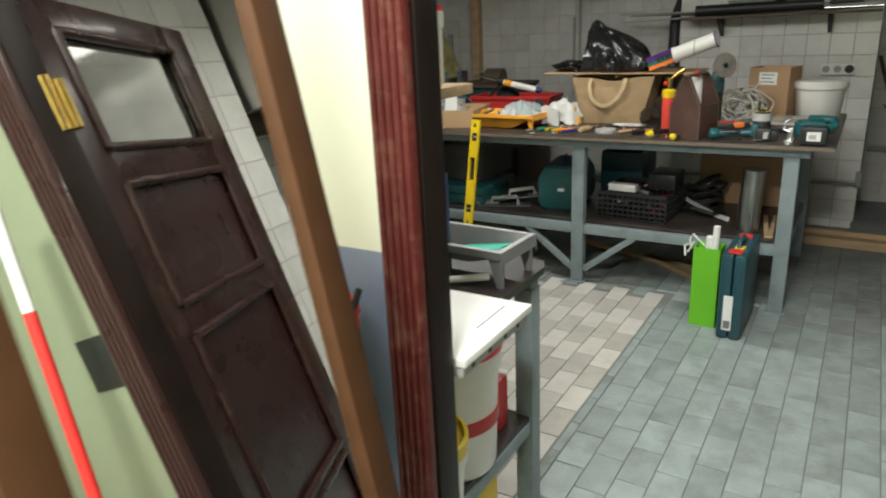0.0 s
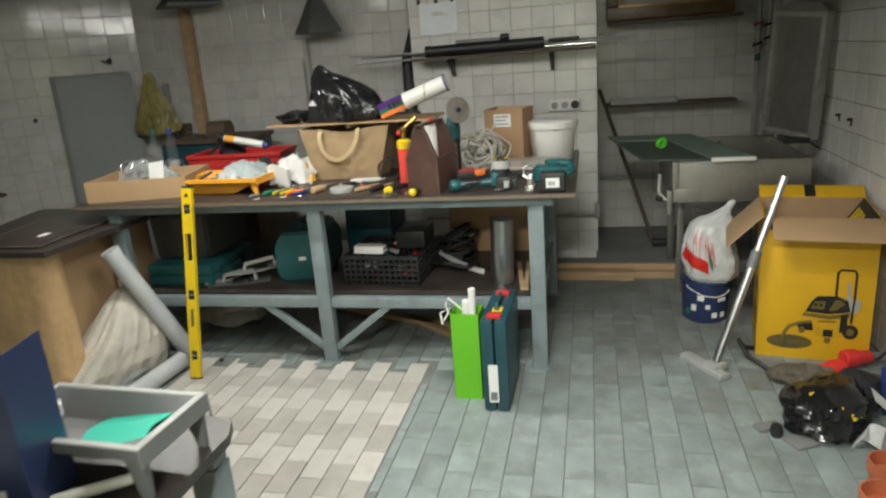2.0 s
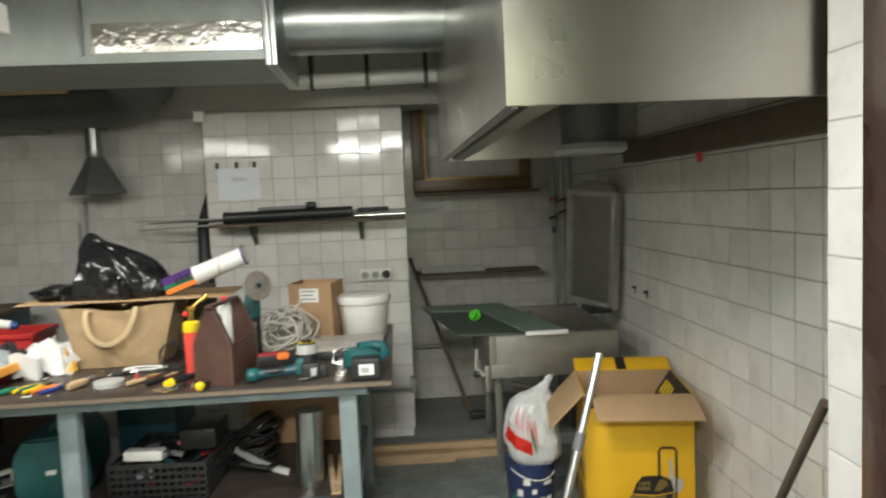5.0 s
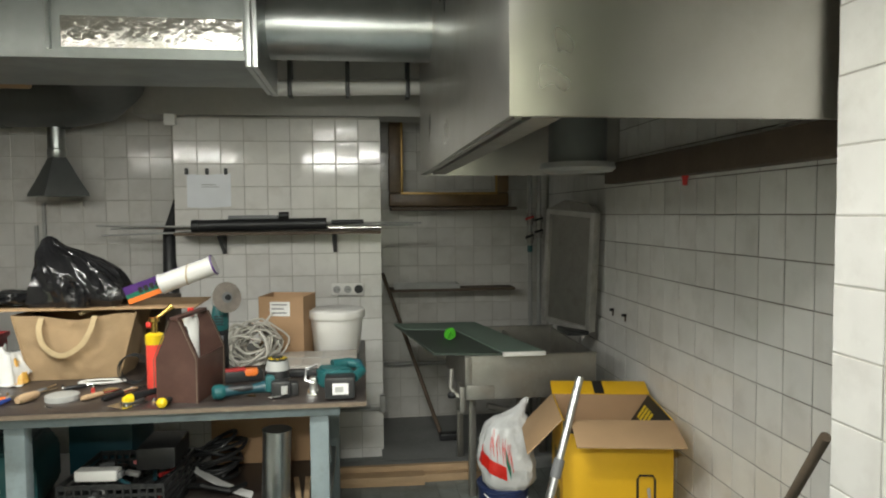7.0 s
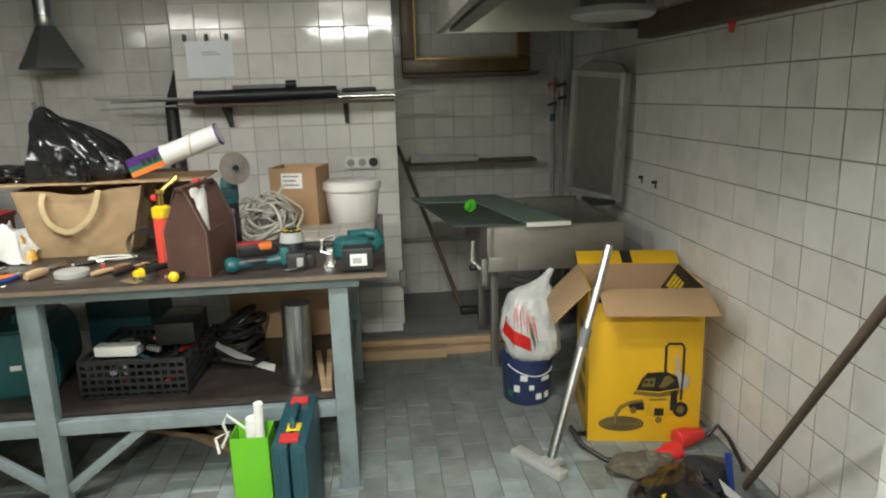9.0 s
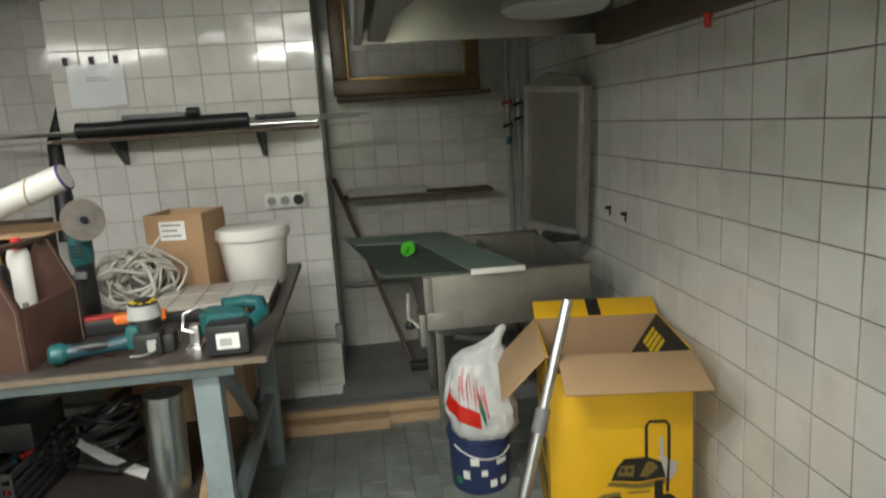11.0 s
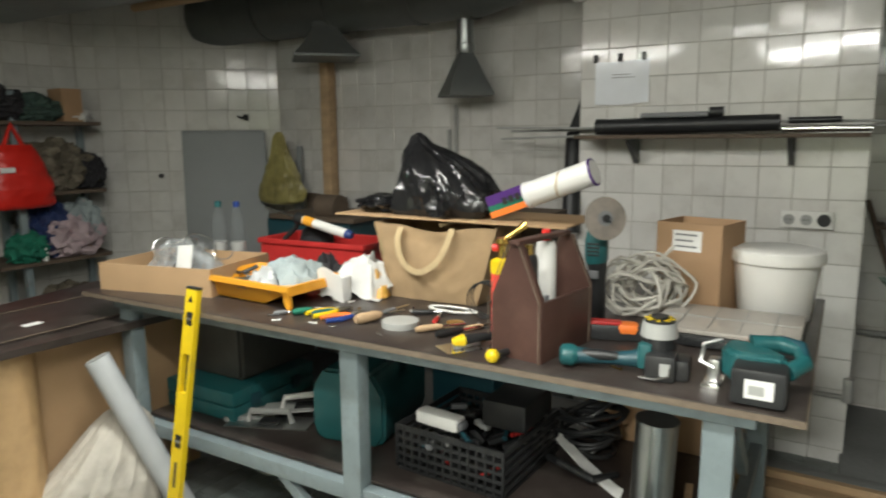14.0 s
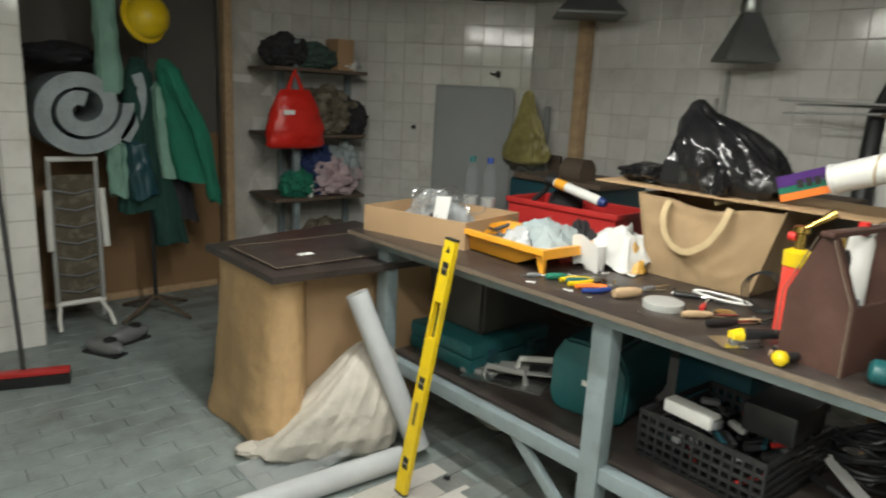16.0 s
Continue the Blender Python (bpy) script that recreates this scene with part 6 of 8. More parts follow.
roller_tray(pt, ORANGE, 0.45, 0.27, 0.085, 0.004, True)
for k in range(26):
    c = (BLACK_PLASTIC, GREY_PLASTIC, ALU, CHROME)[k % 4]
    bm = B()
    cyl(bm, (-0.04, 0, 0), (0.04, 0, 0), rg.uniform(0.004, 0.011), n=8)
    solo("scrap_fitting", bm, c, "small metal or plastic fitting in the paint tray", "fitting",
         Matrix.Translation((-1.86 + rg.uniform(-0.10, 0.15), 4.47 + rg.uniform(-0.09, 0.09), Z + rg.uniform(0.03, 0.085))) @ Matrix.Rotation(rg.uniform(0, 3), 4, "Z") @ Matrix.Rotation(rg.uniform(-0.4, 0.4), 4, "Y"), group="fittings in the paint tray")


def crumple(cx, cy, z, w, d, h, seed, n=30, sharp=0.55):
    """A crumpled sheet heaped up in its middle, with sharp creases, ragged at the rim."""
    def fn(u, v):
        x, y = u - 0.5, v - 0.5
        q = Vector((x * 3.2, y * 3.2, seed))
        dome = max(0.0, 1 - 3.4 * (x * x + y * y))
        crease = 0.5 - abs(noise.noise(q)) * 1.6 + 0.35 * (0.5 - abs(noise.noise(q * 2.3)) * 2) + 0.12 * noise.noise(q * 6)
        s = 1 + 0.22 * noise.noise(Vector((math.atan2(y, x) * 1.6, seed, 0.3)))
        jx, jy = 0.10 * noise.noise(q * 1.7 + Vector((9, 0, 0))), 0.10 * noise.noise(q * 1.7 + Vector((0, 9, 0)))
        return (cx + w * (x * s + jx), cy + d * (y * s + jy), z + max(0.004, h * (0.62 * dome ** (0.55 if sharp < 0.4 else 1) + sharp * crease * (0.35 + dome))))
    return sheet(B(), fn, n, n, 0.0015)


solo("grey_rag", crumple(-1.67, 4.52, Z + 0.05, 0.28, 0.21, 0.12, 3.3, 34, 0.36), RAG_GREY, "crumpled grey-green rag in the paint tray", "rag")
solo("clear_wrap", crumple(-1.72, 4.42, Z + 0.05, 0.15, 0.13, 0.085, 6.3, 22), GREY_FILM, "crumpled grey plastic wrap in the paint tray", "wrap")
solo("white_rag", crumple(-1.46, 4.70, Z, 0.27, 0.24, 0.21, 9.3, 40, 0.22), RAG_WHITE, "crumpled white plastic bag on the bench", "bag")
kr = thing("paper_towel", "torn white paper towel roll beside the paint tray", "paper roll", pose(-1.475, 4.56, Z))
part("roll", lathe(B(), [(0, 0), (0.035, 0), (0.037, 0.01), (0.036, 0.09), (0.012, 0.092), (0, 0.07)], n=20), PAPER, kr)
part("loose_sheet", sheet(B(), lambda u, v: (-0.06 + 0.11 * u, -0.045 - 0.02 * v, 0.01 + 0.11 * v + 0.012 * math.sin(5 * u)), 6, 4, 0.001), PAPER, kr)
solo("snack_wrapper", crumple(-1.385, 4.655, Z, 0.10, 0.09, 0.11, 1.3, 16), mat("printed_foil_wrapper", (0.55, 0.30, 0.05), 0.35, var=0.4, scale=30, dirt=(0.6, 0.5, 0.4), dirt_scale=30), "crumpled orange printed wrapper on the bench", "wrapper")


def pliers(x, y, a, col, col2, lab):
    p = thing("pliers", lab, "pliers", pose(x, y, Z, 0, 0, a))
    for s in (-1, 1):
        part("grip", sweep(B(), [(-0.11, s * 0.025, 0.010), (-0.06, s * 0.03, 0.010), (-0.01, s * 0.012, 0.010)], [0.008, 0.0095, 0.008], 8), col if s > 0 else col2, p)
        part("jaw", sweep(B(), [(-0.01, s * 0.010, 0.009), (0.02, s * 0.006, 0.009), (0.055, s * 0.003, 0.009)], [0.009, 0.008, 0.004], 8), ALU, p)
    part("pivot", cyl(B(), (0, 0, 0.0), (0, 0, 0.02), 0.009, n=12), ALU, p)


pliers(-1.36, 4.40, 70, YELLOW, YELLOW, "pliers with yellow grips lying open on the bench")
pliers(-1.265, 4.37, 60, BRIGHT_ORANGE, BLUE, "pliers with orange and blue grips on the bench")


def driver(x, y, a, hl, hr, bl, hmat, lab):
    s = thing("screwdriver", lab, "screwdriver", pose(x, y, Z, 0, 0, a))
    part("handle", sweep(B(), [(0, 0, hr), (hl * 0.2, 0, hr), (hl * 0.8, 0, hr), (hl, 0, hr)], [hr * 0.7, hr, hr * 0.9, hr * 0.6], 12), hmat, s)
    part("blade", cyl(B(), (hl, 0, hr), (hl + bl, 0, hr * 0.8), 0.004, n=8), CHROME, s)


driver(-1.47, 4.29, 60, 0.07, 0.012, 0.08, GREEN_CLOTH, "screwdriver with a green handle on the bench")
driver(-1.40, 4.31, 62, 0.08, 0.011, 0.06, TEAL, "small screwdriver with a teal handle on the bench")
driver(-1.53, 4.26, 50, 0.05, 0.008, 0.09, GREY_PLASTIC, "thin metal screwdriver on the bench")
driver(-1.205, 4.30, 72, 0.10, 0.018, 0.10, RAW_WOOD, "wooden handled file on the bench")
tpr = thing("tape_roll", "nearly used roll of pale tape lying on the bench", "tape", pose(-1.07, 4.36, Z))
part("roll", lathe(B(), [(0.052, 0), (0.06, 0), (0.0605, 0.004), (0.0605, 0.018), (0.06, 0.02), (0.052, 0.02)], n=32), LIGHT_GREY, tpr)
part("core", lathe(B(), [(0.012, 0.001), (0.0515, 0.001), (0.0515, 0.014), (0.012, 0.012)], n=32), OLD_WOOD, tpr, "brown core")
driver(-0.985, 4.32, 55, 0.09, 0.011, 0.08, RAW_WOOD, "worn chisel lying on the bench")
driver(-0.90, 4.30, 65, 0.10, 0.012, 0.07, BLACK_PLASTIC, "black handled scraper on the bench")
solo("brass_washer", lathe(B(), [(0.02, 0), (0.03, 0), (0.03, 0.006), (0.02, 0.006)], n=20), BRASS, "brass ring lying on the bench", "ring", pose(-0.93, 4.47, Z))
wc = thing("white_cable", "loose coil of thin white cable on the bench", "cable", pose(-1.03, 4.60, Z))
for k in range(4):
    part("loop", sweep(B(), [((0.075 + 0.006 * k) * math.cos(i * 0.4189) + 0.01 * k, 0.03 * math.sin(i * 0.4189) - 0.008 * k, 0.004 + 0.004 * k) for i in range(15)], 0.0035, 6, True), WHITE_PLASTIC, wc)
bwc = thing("wire_basket", "bent black wire ring standing on the bench", "wire", pose(-0.875, 4.56, Z))
for k in range(3):
    part("hoop", sweep(B(), [(0.06 * math.cos(i * 0.4189), 0.02 * k, 0.064 + 0.06 * math.sin(i * 0.4189)) for i in range(15)], 0.0025, 6, True), BLACK_PLASTIC, bwc)
for x, y, a, lab, hm2 in ((-0.80, 4.235, 55, "putty knife with a yellow handle tip on the bench", YELLOW),):
    pk = thing("putty_knife", lab, "putty knife", pose(x, y, Z, 0, 0, a))
    part("blade", box(B(), -0.04, 0.07, -0.045, 0.045, 0.001, 0.003), CHROME, pk)
    part("bolster", box(B(), 0.0, 0.08, -0.012, 0.012, 0.003, 0.016, 0.004), ALU, pk)
    part("handle", sweep(B(), [(0.02, 0, 0.022), (0.09, 0, 0.026), (0.14, 0, 0.024)], [0.017, 0.014, 0.012], 12), BLACK_PLASTIC, pk)
    part("tip", sweep(B(), [(0.0, 0, 0.02), (0.03, 0, 0.022)], [0.014, 0.019], 12), hm2, pk, "yellow handle tip")
bh = thing("chisel", "chisel with a round yellow handle cap at the bench edge", "chisel", pose(-0.65, 4.18, Z, 0, 0, 80))
part("cap", lathe(B(), [(0, -0.018), (0.012, -0.015), (0.019, -0.004), (0.019, 0.006), (0.012, 0.016), (0, 0.018)], (0, 0, 0.02), 18), YELLOW, bh, "yellow cap")
part("handle", sweep(B(), [(0.01, 0.0, 0.018), (0.09, 0.0, 0.014)], [0.012, 0.01], 10), BLACK_PLASTIC, bh)

# ---- on the lower shelf ----
LZ = 0.379
for k, (x, y, z, h, r) in enumerate(((-0.285, 4.46, LZ, 0.335, 0.058),)):
    fp = thing("metal_tube", "dull galvanised metal duct pipe standing on the shelf", "duct pipe", pose(x, y, z, 0, 2, 0))
    part("wall", lathe(B(), [(r - 0.002, 0), (r, 0), (r, h), (r - 0.002, h)], n=36), GALV, fp)
    part("rim", lathe(B(), [(r - 0.003, h - 0.004), (r + 0.002, h - 0.004), (r + 0.002, h + 0.002), (r - 0.003, h + 0.002)], n=36), GALV, fp)
    part("dark_core", lathe(B(), [(0, 0.004), (r - 0.004, 0.004), (r - 0.004, 0.012), (0, 0.012)], n=24), BLACK_PLASTIC, fp)
ct = thing("plastic_crate", "black slatted plastic crate full of tools", "crate", pose(-0.905, 4.59, LZ, 0, 0, -3))
cw, cdp, ch = 0.41, 0.40, 0.16
part("base", box(B(), -cw / 2, cw / 2, -cdp / 2, cdp / 2, 0.0, 0.012, 0.003), BLACK_PLASTIC, ct)
for s in (-1, 1):
    for z in (0.03, 0.06, 0.09, 0.12, 0.15):
        part("slat", box(B(), -cw / 2, cw / 2, s * cdp / 2 - 0.004, s * cdp / 2 + 0.004, z - 0.0065, z + 0.0065 + 0.008 * (z > 0.14), 0.002), BLACK_PLASTIC, ct)
        part("slat", box(B(), s * cw / 2 - 0.004, s * cw / 2 + 0.004, -cdp / 2 + 0.005, cdp / 2 - 0.005, z - 0.008, z + 0.008 + 0.006 * (z > 0.14), 0.002), BLACK_PLASTIC, ct)
    for i in range(14):
        x = -cw / 2 + cw * i / 13
        part("upright", box(B(), x - 0.0045, x + 0.0045, s * cdp / 2 - 0.006, s * cdp / 2 + 0.006, 0.01, 0.165, 0.002), BLACK_PLASTIC, ct)
for k in range(34):
    solo("crate_item", box(B(), -0.03, 0.03, -0.013, 0.013, -0.009, 0.009, 0.004) if k % 3 else cyl(B(), (-0.05, 0, 0), (0.05, 0, 0), 0.009, 0.006, n=10), (BLACK_PLASTIC, GREY_PLASTIC, BLACK_PLASTIC, RED, BLACK_PLASTIC, GREY_PLASTIC, DARK_TEAL, BLACK_PLASTIC, LIGHT_GREY)[k % 9], "small tool part lying in the crate", "tool",
         Matrix.Translation((-0.905 + rg.uniform(-0.15, 0.15), 4.58 + rg.uniform(-0.17, 0.14), LZ + 0.03 + 0.0037 * k)) @ Matrix.Rotation(rg.uniform(0, 3), 4, "Z") @ Matrix.Rotation(rg.uniform(-0.4, 0.4), 4, "Y"), group="tools in the crate")
wt = thing("white_tool", "dirty white plastic tool lying on the crate", "tool", pose(-0.99, 4.47, LZ + 0.178, 0, 0, -6))
part("body", box(B(), -0.085, 0.085, -0.03, 0.03, -0.02, 0.025, 0.01), WHITE_PLASTIC, wt)
part("tip", box(B(), 0.07, 0.10, -0.02, 0.02, -0.012, 0.014, 0.006), GREY_PLASTIC, wt)
solo("black_tool_case", box(B(), -0.86, -0.70, 4.52, 4.76, LZ + 0.165, LZ + 0.26, 0.015), BLACK_PLASTIC, "black tool case resting on the crate", "case")
bmh = thing("cable_heap", "heap of dusty black cables and hose on the shelf", "cable", pose(-0.60, 4.86, LZ))
for k in range(9):
    r, h0 = rg.uniform(0.07, 0.12), 0.012 + 0.018 * k
    ta, tb2 = rg.uniform(-0.5, 0.5), rg.uniform(-0.5, 0.5)
    ring_pts = []
    for i in range(16):
        q = i * math.pi / 8
        ring_pts.append((r * math.cos(q) * 1.1 + rg.uniform(-0.006, 0.006), r * math.sin(q), max(0.01, h0 + ta * 0.1 * math.cos(q) + tb2 * 0.1 * math.sin(q))))
    part("loop", sweep(B(), ring_pts, 0.009, 8, True), BLACK_PLASTIC, bmh)
tc = thing("hard_case", "teal plastic power tool case with sloped sides", "case", pose(-1.42, 4.66, LZ, 0, 0, 10))
bm = B()
prism(bm, [(-0.15, 0.04), (-0.12, 0.0), (0.12, 0.0), (0.15, 0.04), (0.15, 0.20), (0.10, 0.28), (-0.10, 0.28), (-0.15, 0.20)], -0.20, 0.20, Matrix.Rotation(radians(90), 4, "X"))
bmesh.ops.bevel(bm, geom=list(bm.edges), offset=0.012, segments=2, affect="EDGES")
part("shell", bm, TEAL, tc)
part("label", box(B(), -0.02, 0.02, -0.2018, -0.2, 0.12, 0.14), PAPER, tc)
part("handle", sweep(B(), [(-0.02, -0.08, 0.28), (-0.02, -0.07, 0.305), (-0.02, 0.07, 0.305), (-0.02, 0.08, 0.28)], 0.01, 8), TEAL, tc)
tc2 = solo("hard_case", box(B(), -1.27, -0.98, 4.86, 5.2, LZ, LZ + 0.32, 0.03), DARK_TEAL, "dark teal tool case at the back of the shelf", "case")
to2 = thing("storage_tote", "dusty grey translucent storage tote with a lid", "tote", pose(-2.13, 4.72, LZ + 0.125))
bm = B()
prism(bm, [(-0.17, -0.23), (0.17, -0.23), (0.17, 0.23), (-0.17, 0.23)], 0, 0.27)
for v in bm.verts:
    if v.co.z > 0.1:
        v.co.x *= 1.07
        v.co.y *= 1.05
bmesh.ops.bevel(bm, geom=list(bm.edges), offset=0.015, segments=2, affect="EDGES")
part("body", bm, mat("smoky_plastic", (0.05, 0.05, 0.047), 0.35, var=0.2, scale=7, dirt=(0.14, 0.13, 0.11), dirt_amount=0.5), to2)
part("lid", box(B(), -0.195, 0.195, -0.25, 0.25, 0.271, 0.295, 0.008), BLACK_PLASTIC, to2)
tc3 = thing("tool_case", "flat teal tool case under the storage tote", "case", pose(-2.10, 4.62, LZ))
part("shell", box(B(), -0.20, 0.20, -0.24, 0.24, 0.0, 0.06, 0.012), TEAL, tc3)
part("shell", box(B(), -0.20, 0.20, -0.24, 0.24, 0.062, 0.123, 0.012), TEAL, tc3)
for y in (-0.12, 0.12):
    part("latch", box(B(), 0.199, 0.208, y - 0.025, y + 0.025, 0.035, 0.09, 0.003), DARK_TEAL, tc3)
for k, (x, y, a, zz, lab) in enumerate(((-1.78, 4.46, 22, 0.0, "dirty steel plastering trowel on the shelf"), (-1.72, 4.60, 34, 0.03, "long white plastering float on the shelf"))):
    tw = thing("plastering_trowel", lab, "trowel", pose(x, y, LZ + zz, 0, -3 * k, a))
    part("blade", box(B(), -0.17, 0.17, -0.06, 0.06, 0.0, 0.004), ALU if k == 0 else LIGHT_GREY, tw)
    part("handle", sweep(B(), [(-0.09, 0, 0.004), (-0.08, 0, 0.045), (0.08, 0, 0.05), (0.09, 0, 0.004)], 0.013, 8), LIGHT_GREY if k == 0 else WHITE_PLASTIC, tw)
    part("mount", box(B(), -0.04, 0.04, -0.03, 0.03, 0.004, 0.012, 0.003), BLACK_PLASTIC, tw)
solo("dirty_float", box(B(), -0.10, 0.10, -0.05, 0.05, 0, 0.02, 0.004), CONCRETE, "cement-stained float lying on the shelf", "float", pose(-1.90, 4.47, LZ, 0, 0, 40))
solo("under_carton", box(B(), -0.66, -0.13, 5.0, 5.26, LZ, LZ + 0.30, 0.004), CARD, "brown carton at the back of the lower shelf", "box")
solo("bent_sheet", sheet(B(), lambda u, v: (-0.74 + 0.34 * u, 4.80 - 0.24 * u + 0.05 * v, LZ + 0.075 * (1 - u) * (1 - u) + 0.006 + 0.01 * v), 8, 2, 0.003), RAG_WHITE, "bent strip of pale sheet on the shelf", "sheet")
solo("dark_hose", sweep(B(), [(-0.70, 4.7, LZ + 0.02), (-0.62, 4.62, LZ + 0.05), (-0.5, 4.6, LZ + 0.03), (-0.45, 4.7, LZ + 0.015)], 0.013, 8), BLACK_PLASTIC, "short black hose on the shelf", "hose")
for x, a in ((-0.20, 8), (-0.165, 3)):
    solo("wood_strip", box(B(), -0.012, 0.012, -0.22, 0.22, 0, 0.01, 0.001), RAW_WOOD, "thin wooden strip lying on the shelf end", "strip", pose(x, 4.55, LZ, 0, 0, a), group="wood strips on the shelf")
for x, y, a, L in ((-0.62, 4.62, -38, 0.75), (-1.0, 4.85, -20, 0.9)):
    solo("floor_plank", box(B(), -L / 2, L / 2, -0.03, 0.03, 0, 0.025, 0.002), RAW_WOOD, "pine offcut lying on the floor under the bench", "plank", pose(x, y, 0, 0, 0, a), group="offcuts under the bench")
solo("under_rag", blob(B(), Matrix.Translation((-2.05, 4.75, 0.07)) @ Matrix.Diagonal((0.18, 0.12, 0.08, 1)), 0.3, 2, 3, 7.7, -0.85, 0.3), SACK, "crumpled grey sack under the bench", "sack")

# ---- loose bits on the bench ----
solo("clear_wrap", crumple(-2.28, 4.50, Z + 0.03, 0.34, 0.26, 0.17, 12.7, 34), THIN_FILM, "heap of crumpled clear wrap in the cardboard tray", "wrap")
solo("clear_wrap", crumple(-2.12, 4.44, Z + 0.03, 0.20, 0.20, 0.12, 15.1, 26), THIN_FILM, "crumpled grey plastic wrap in the cardboard tray", "wrap")
solo("black_pouch", crumple(-1.60, 4.64, Z + 0.02, 0.16, 0.12, 0.15, 21.4, 22), DARK_CLOTH, "crumpled black glove behind the paint tray", "glove")
rb = random.Random(77)
for k in range(46):
    x, y = rb.uniform(-1.55, 0.03), rb.uniform(4.21, 4.62)
    m = (CHROME, ALU, BRASS, BLACK_PLASTIC, RAW_WOOD, PAPER)[k % 6]
    bm = B()
    L = rb.uniform(0.012, 0.035)
    cyl(bm, (0, 0, 0.003), (L, 0, 0.003), 0.0022, n=6)
    cyl(bm, (-0.003, 0, 0.0045), (0, 0, 0.0045), 0.0045, n=8)
    solo("loose_screw", bm, m, "small loose screw or offcut on the bench", "screw", pose(x, y, Z, 0, 0, rb.uniform(0, 360)), group="loose screws on the bench")
for k, (x, y, a, L) in enumerate(((-1.12, 4.50, 30, 0.16), (-0.98, 4.42, 110, 0.13), (-0.86, 4.40, 65, 0.15), (-1.20, 4.45, 85, 0.12))):
    driver(x, y, a, L * 0.5, 0.009, L * 0.6, (BLACK_PLASTIC, RED, RAW_WOOD, GREY_PLASTIC)[k], "small worn screwdriver lying among the tools")

# ---- wrapped cabinet, sack and film by the bench end ----
wcb = thing("wrapped_cabinet", "cabinet wrapped in brown kraft paper with a dark board top", "cabinet", pose(0.085, 0.095, 0))
part("body", box(B(), -3.15, -2.60, 4.10, 4.55, 0.004, 0.755, 0.004), CARD_LIGHT, wcb, "brown cardboard face")
bm = B()
prism(bm, [(-2.40, 3.62), (-2.34, 4.33), (-2.60, 4.55), (-3.25, 4.55), (-3.05, 3.62)], 0.757, 0.785)
part("top_board", bm, FILM_PLY, wcb, "dark film-faced board top")
part("top_sheet", box(B(), -2.92, -2.48, 3.68, 4.30, 0.7855, 0.795, 0.001), FILM_PLY, wcb, "second dark board")
for a in ((-2.922, -2.478, 3.677, 3.683), (-2.482, -2.477, 3.684, 4.30), (-2.922, -2.917, 3.684, 4.30)):
    part("raw_edge", box(B(), *a, 0.7957, 0.7972), PLY_EDGE, wcb, "worn pale board edge")
part("white_label", box(B(), -2.66, -2.62, 3.86, 3.93, 0.7955, 0.7965), PAPER, wcb)
def smooth_line(pts, u):
    f = u * (len(pts) - 1)
    k = min(int(f), len(pts) - 2)
    p = [Vector(pts[max(0, min(len(pts) - 1, k + j))]) for j in (-1, 0, 1, 2)]
    f -= k
    return 0.5 * (2 * p[1] + (p[2] - p[0]) * f + (2 * p[0] - 5 * p[1] + 4 * p[2] - p[3]) * f * f + (3 * p[1] - p[0] - 3 * p[2] + p[3]) * f ** 3)


DRAPE = [(-3.03, 3.80), (-3.035, 3.70), (-2.98, 3.655), (-2.80, 3.645), (-2.62, 3.65), (-2.50, 3.665), (-2.455, 3.72), (-2.475, 3.79), (-2.57, 3.86)]


def drape(u, v):
    p = smooth_line(DRAPE, u)
    out = (p - Vector((-2.76, 3.95))).normalized()
    q = Vector((u * 5.5, v * 2.2, 4.0))
    fold = 0.016 * math.sin(13 * u + 1.5 * v) + 0.030 * noise.noise(q) + 0.020 * (0.3 - abs(noise.noise(q * 2.1)))
    p = p + out * ((0.05 * (1 - v) ** 1.6) + fold * (0.25 + 0.75 * (1 - v)))
    return (p.x, p.y, 0.006 + 0.749 * v + 0.03 * (1 - v) ** 3 * max(0.0, noise.noise(Vector((u * 7, 0, 9)))))


part("paper_front", sheet(B(), drape, 90, 44, 0.003), KRAFT, wcb, "creased kraft paper hanging to the floor")
bm = B()
prism(bm, [(-2.62, 3.83), (-2.58, 3.83), (-2.50, 4.52), (-2.54, 4.54)], 0.006, 0.752)
part("side_board", bm, CARD_LIGHT, wcb, "plain brown board side")
sk = thing("sack", "bulging grey woven sack slumped by the cabinet", "sack", pose(-2.31, 4.01, 0.002, 0, 0, 66))
SACK_FORM = [(0.0, 0.28, 0.13, -0.05, 0), (0.03, 0.31, 0.16, -0.05, 0), (0.10, 0.27, 0.17, 0.0, 0), (0.20, 0.21, 0.16, 0.06, 0.01), (0.30, 0.16, 0.13, 0.11, 0.02), (0.39, 0.105, 0.09, 0.14, 0.03), (0.44, 0.06, 0.05, 0.15, 0.03), (0.46, 0.02, 0.02, 0.16, 0.03)]
part("body", bagform(B(), SACK_FORM, 0.15, 4.4, 110, 72), SACK, sk)
part("gathered_top", blob(B(), Matrix.Translation((0.16, 0.03, 0.462)) @ Matrix.Rotation(0.5, 4, "Y") @ Matrix.Diagonal((0.05, 0.04, 0.028, 1)), 0.3, 2.4, 3, 6.1, None, 0.4), SACK, sk)
part("corner", blob(B(), Matrix.Translation((-0.345, -0.02, 0.028)) @ Matrix.Diagonal((0.07, 0.05, 0.026, 1)), 0.25, 2.0, 3, 2.2, -0.9, 0.3), SACK, sk)
ft = thing("plastic_film_roll", "roll of clear plastic film leaning on the sack", "film roll", pose(0, 0, 0))
fa, fe = Vector((-2.245, 4.05, 0.69)), Vector((-2.02, 4.225, 0.05))
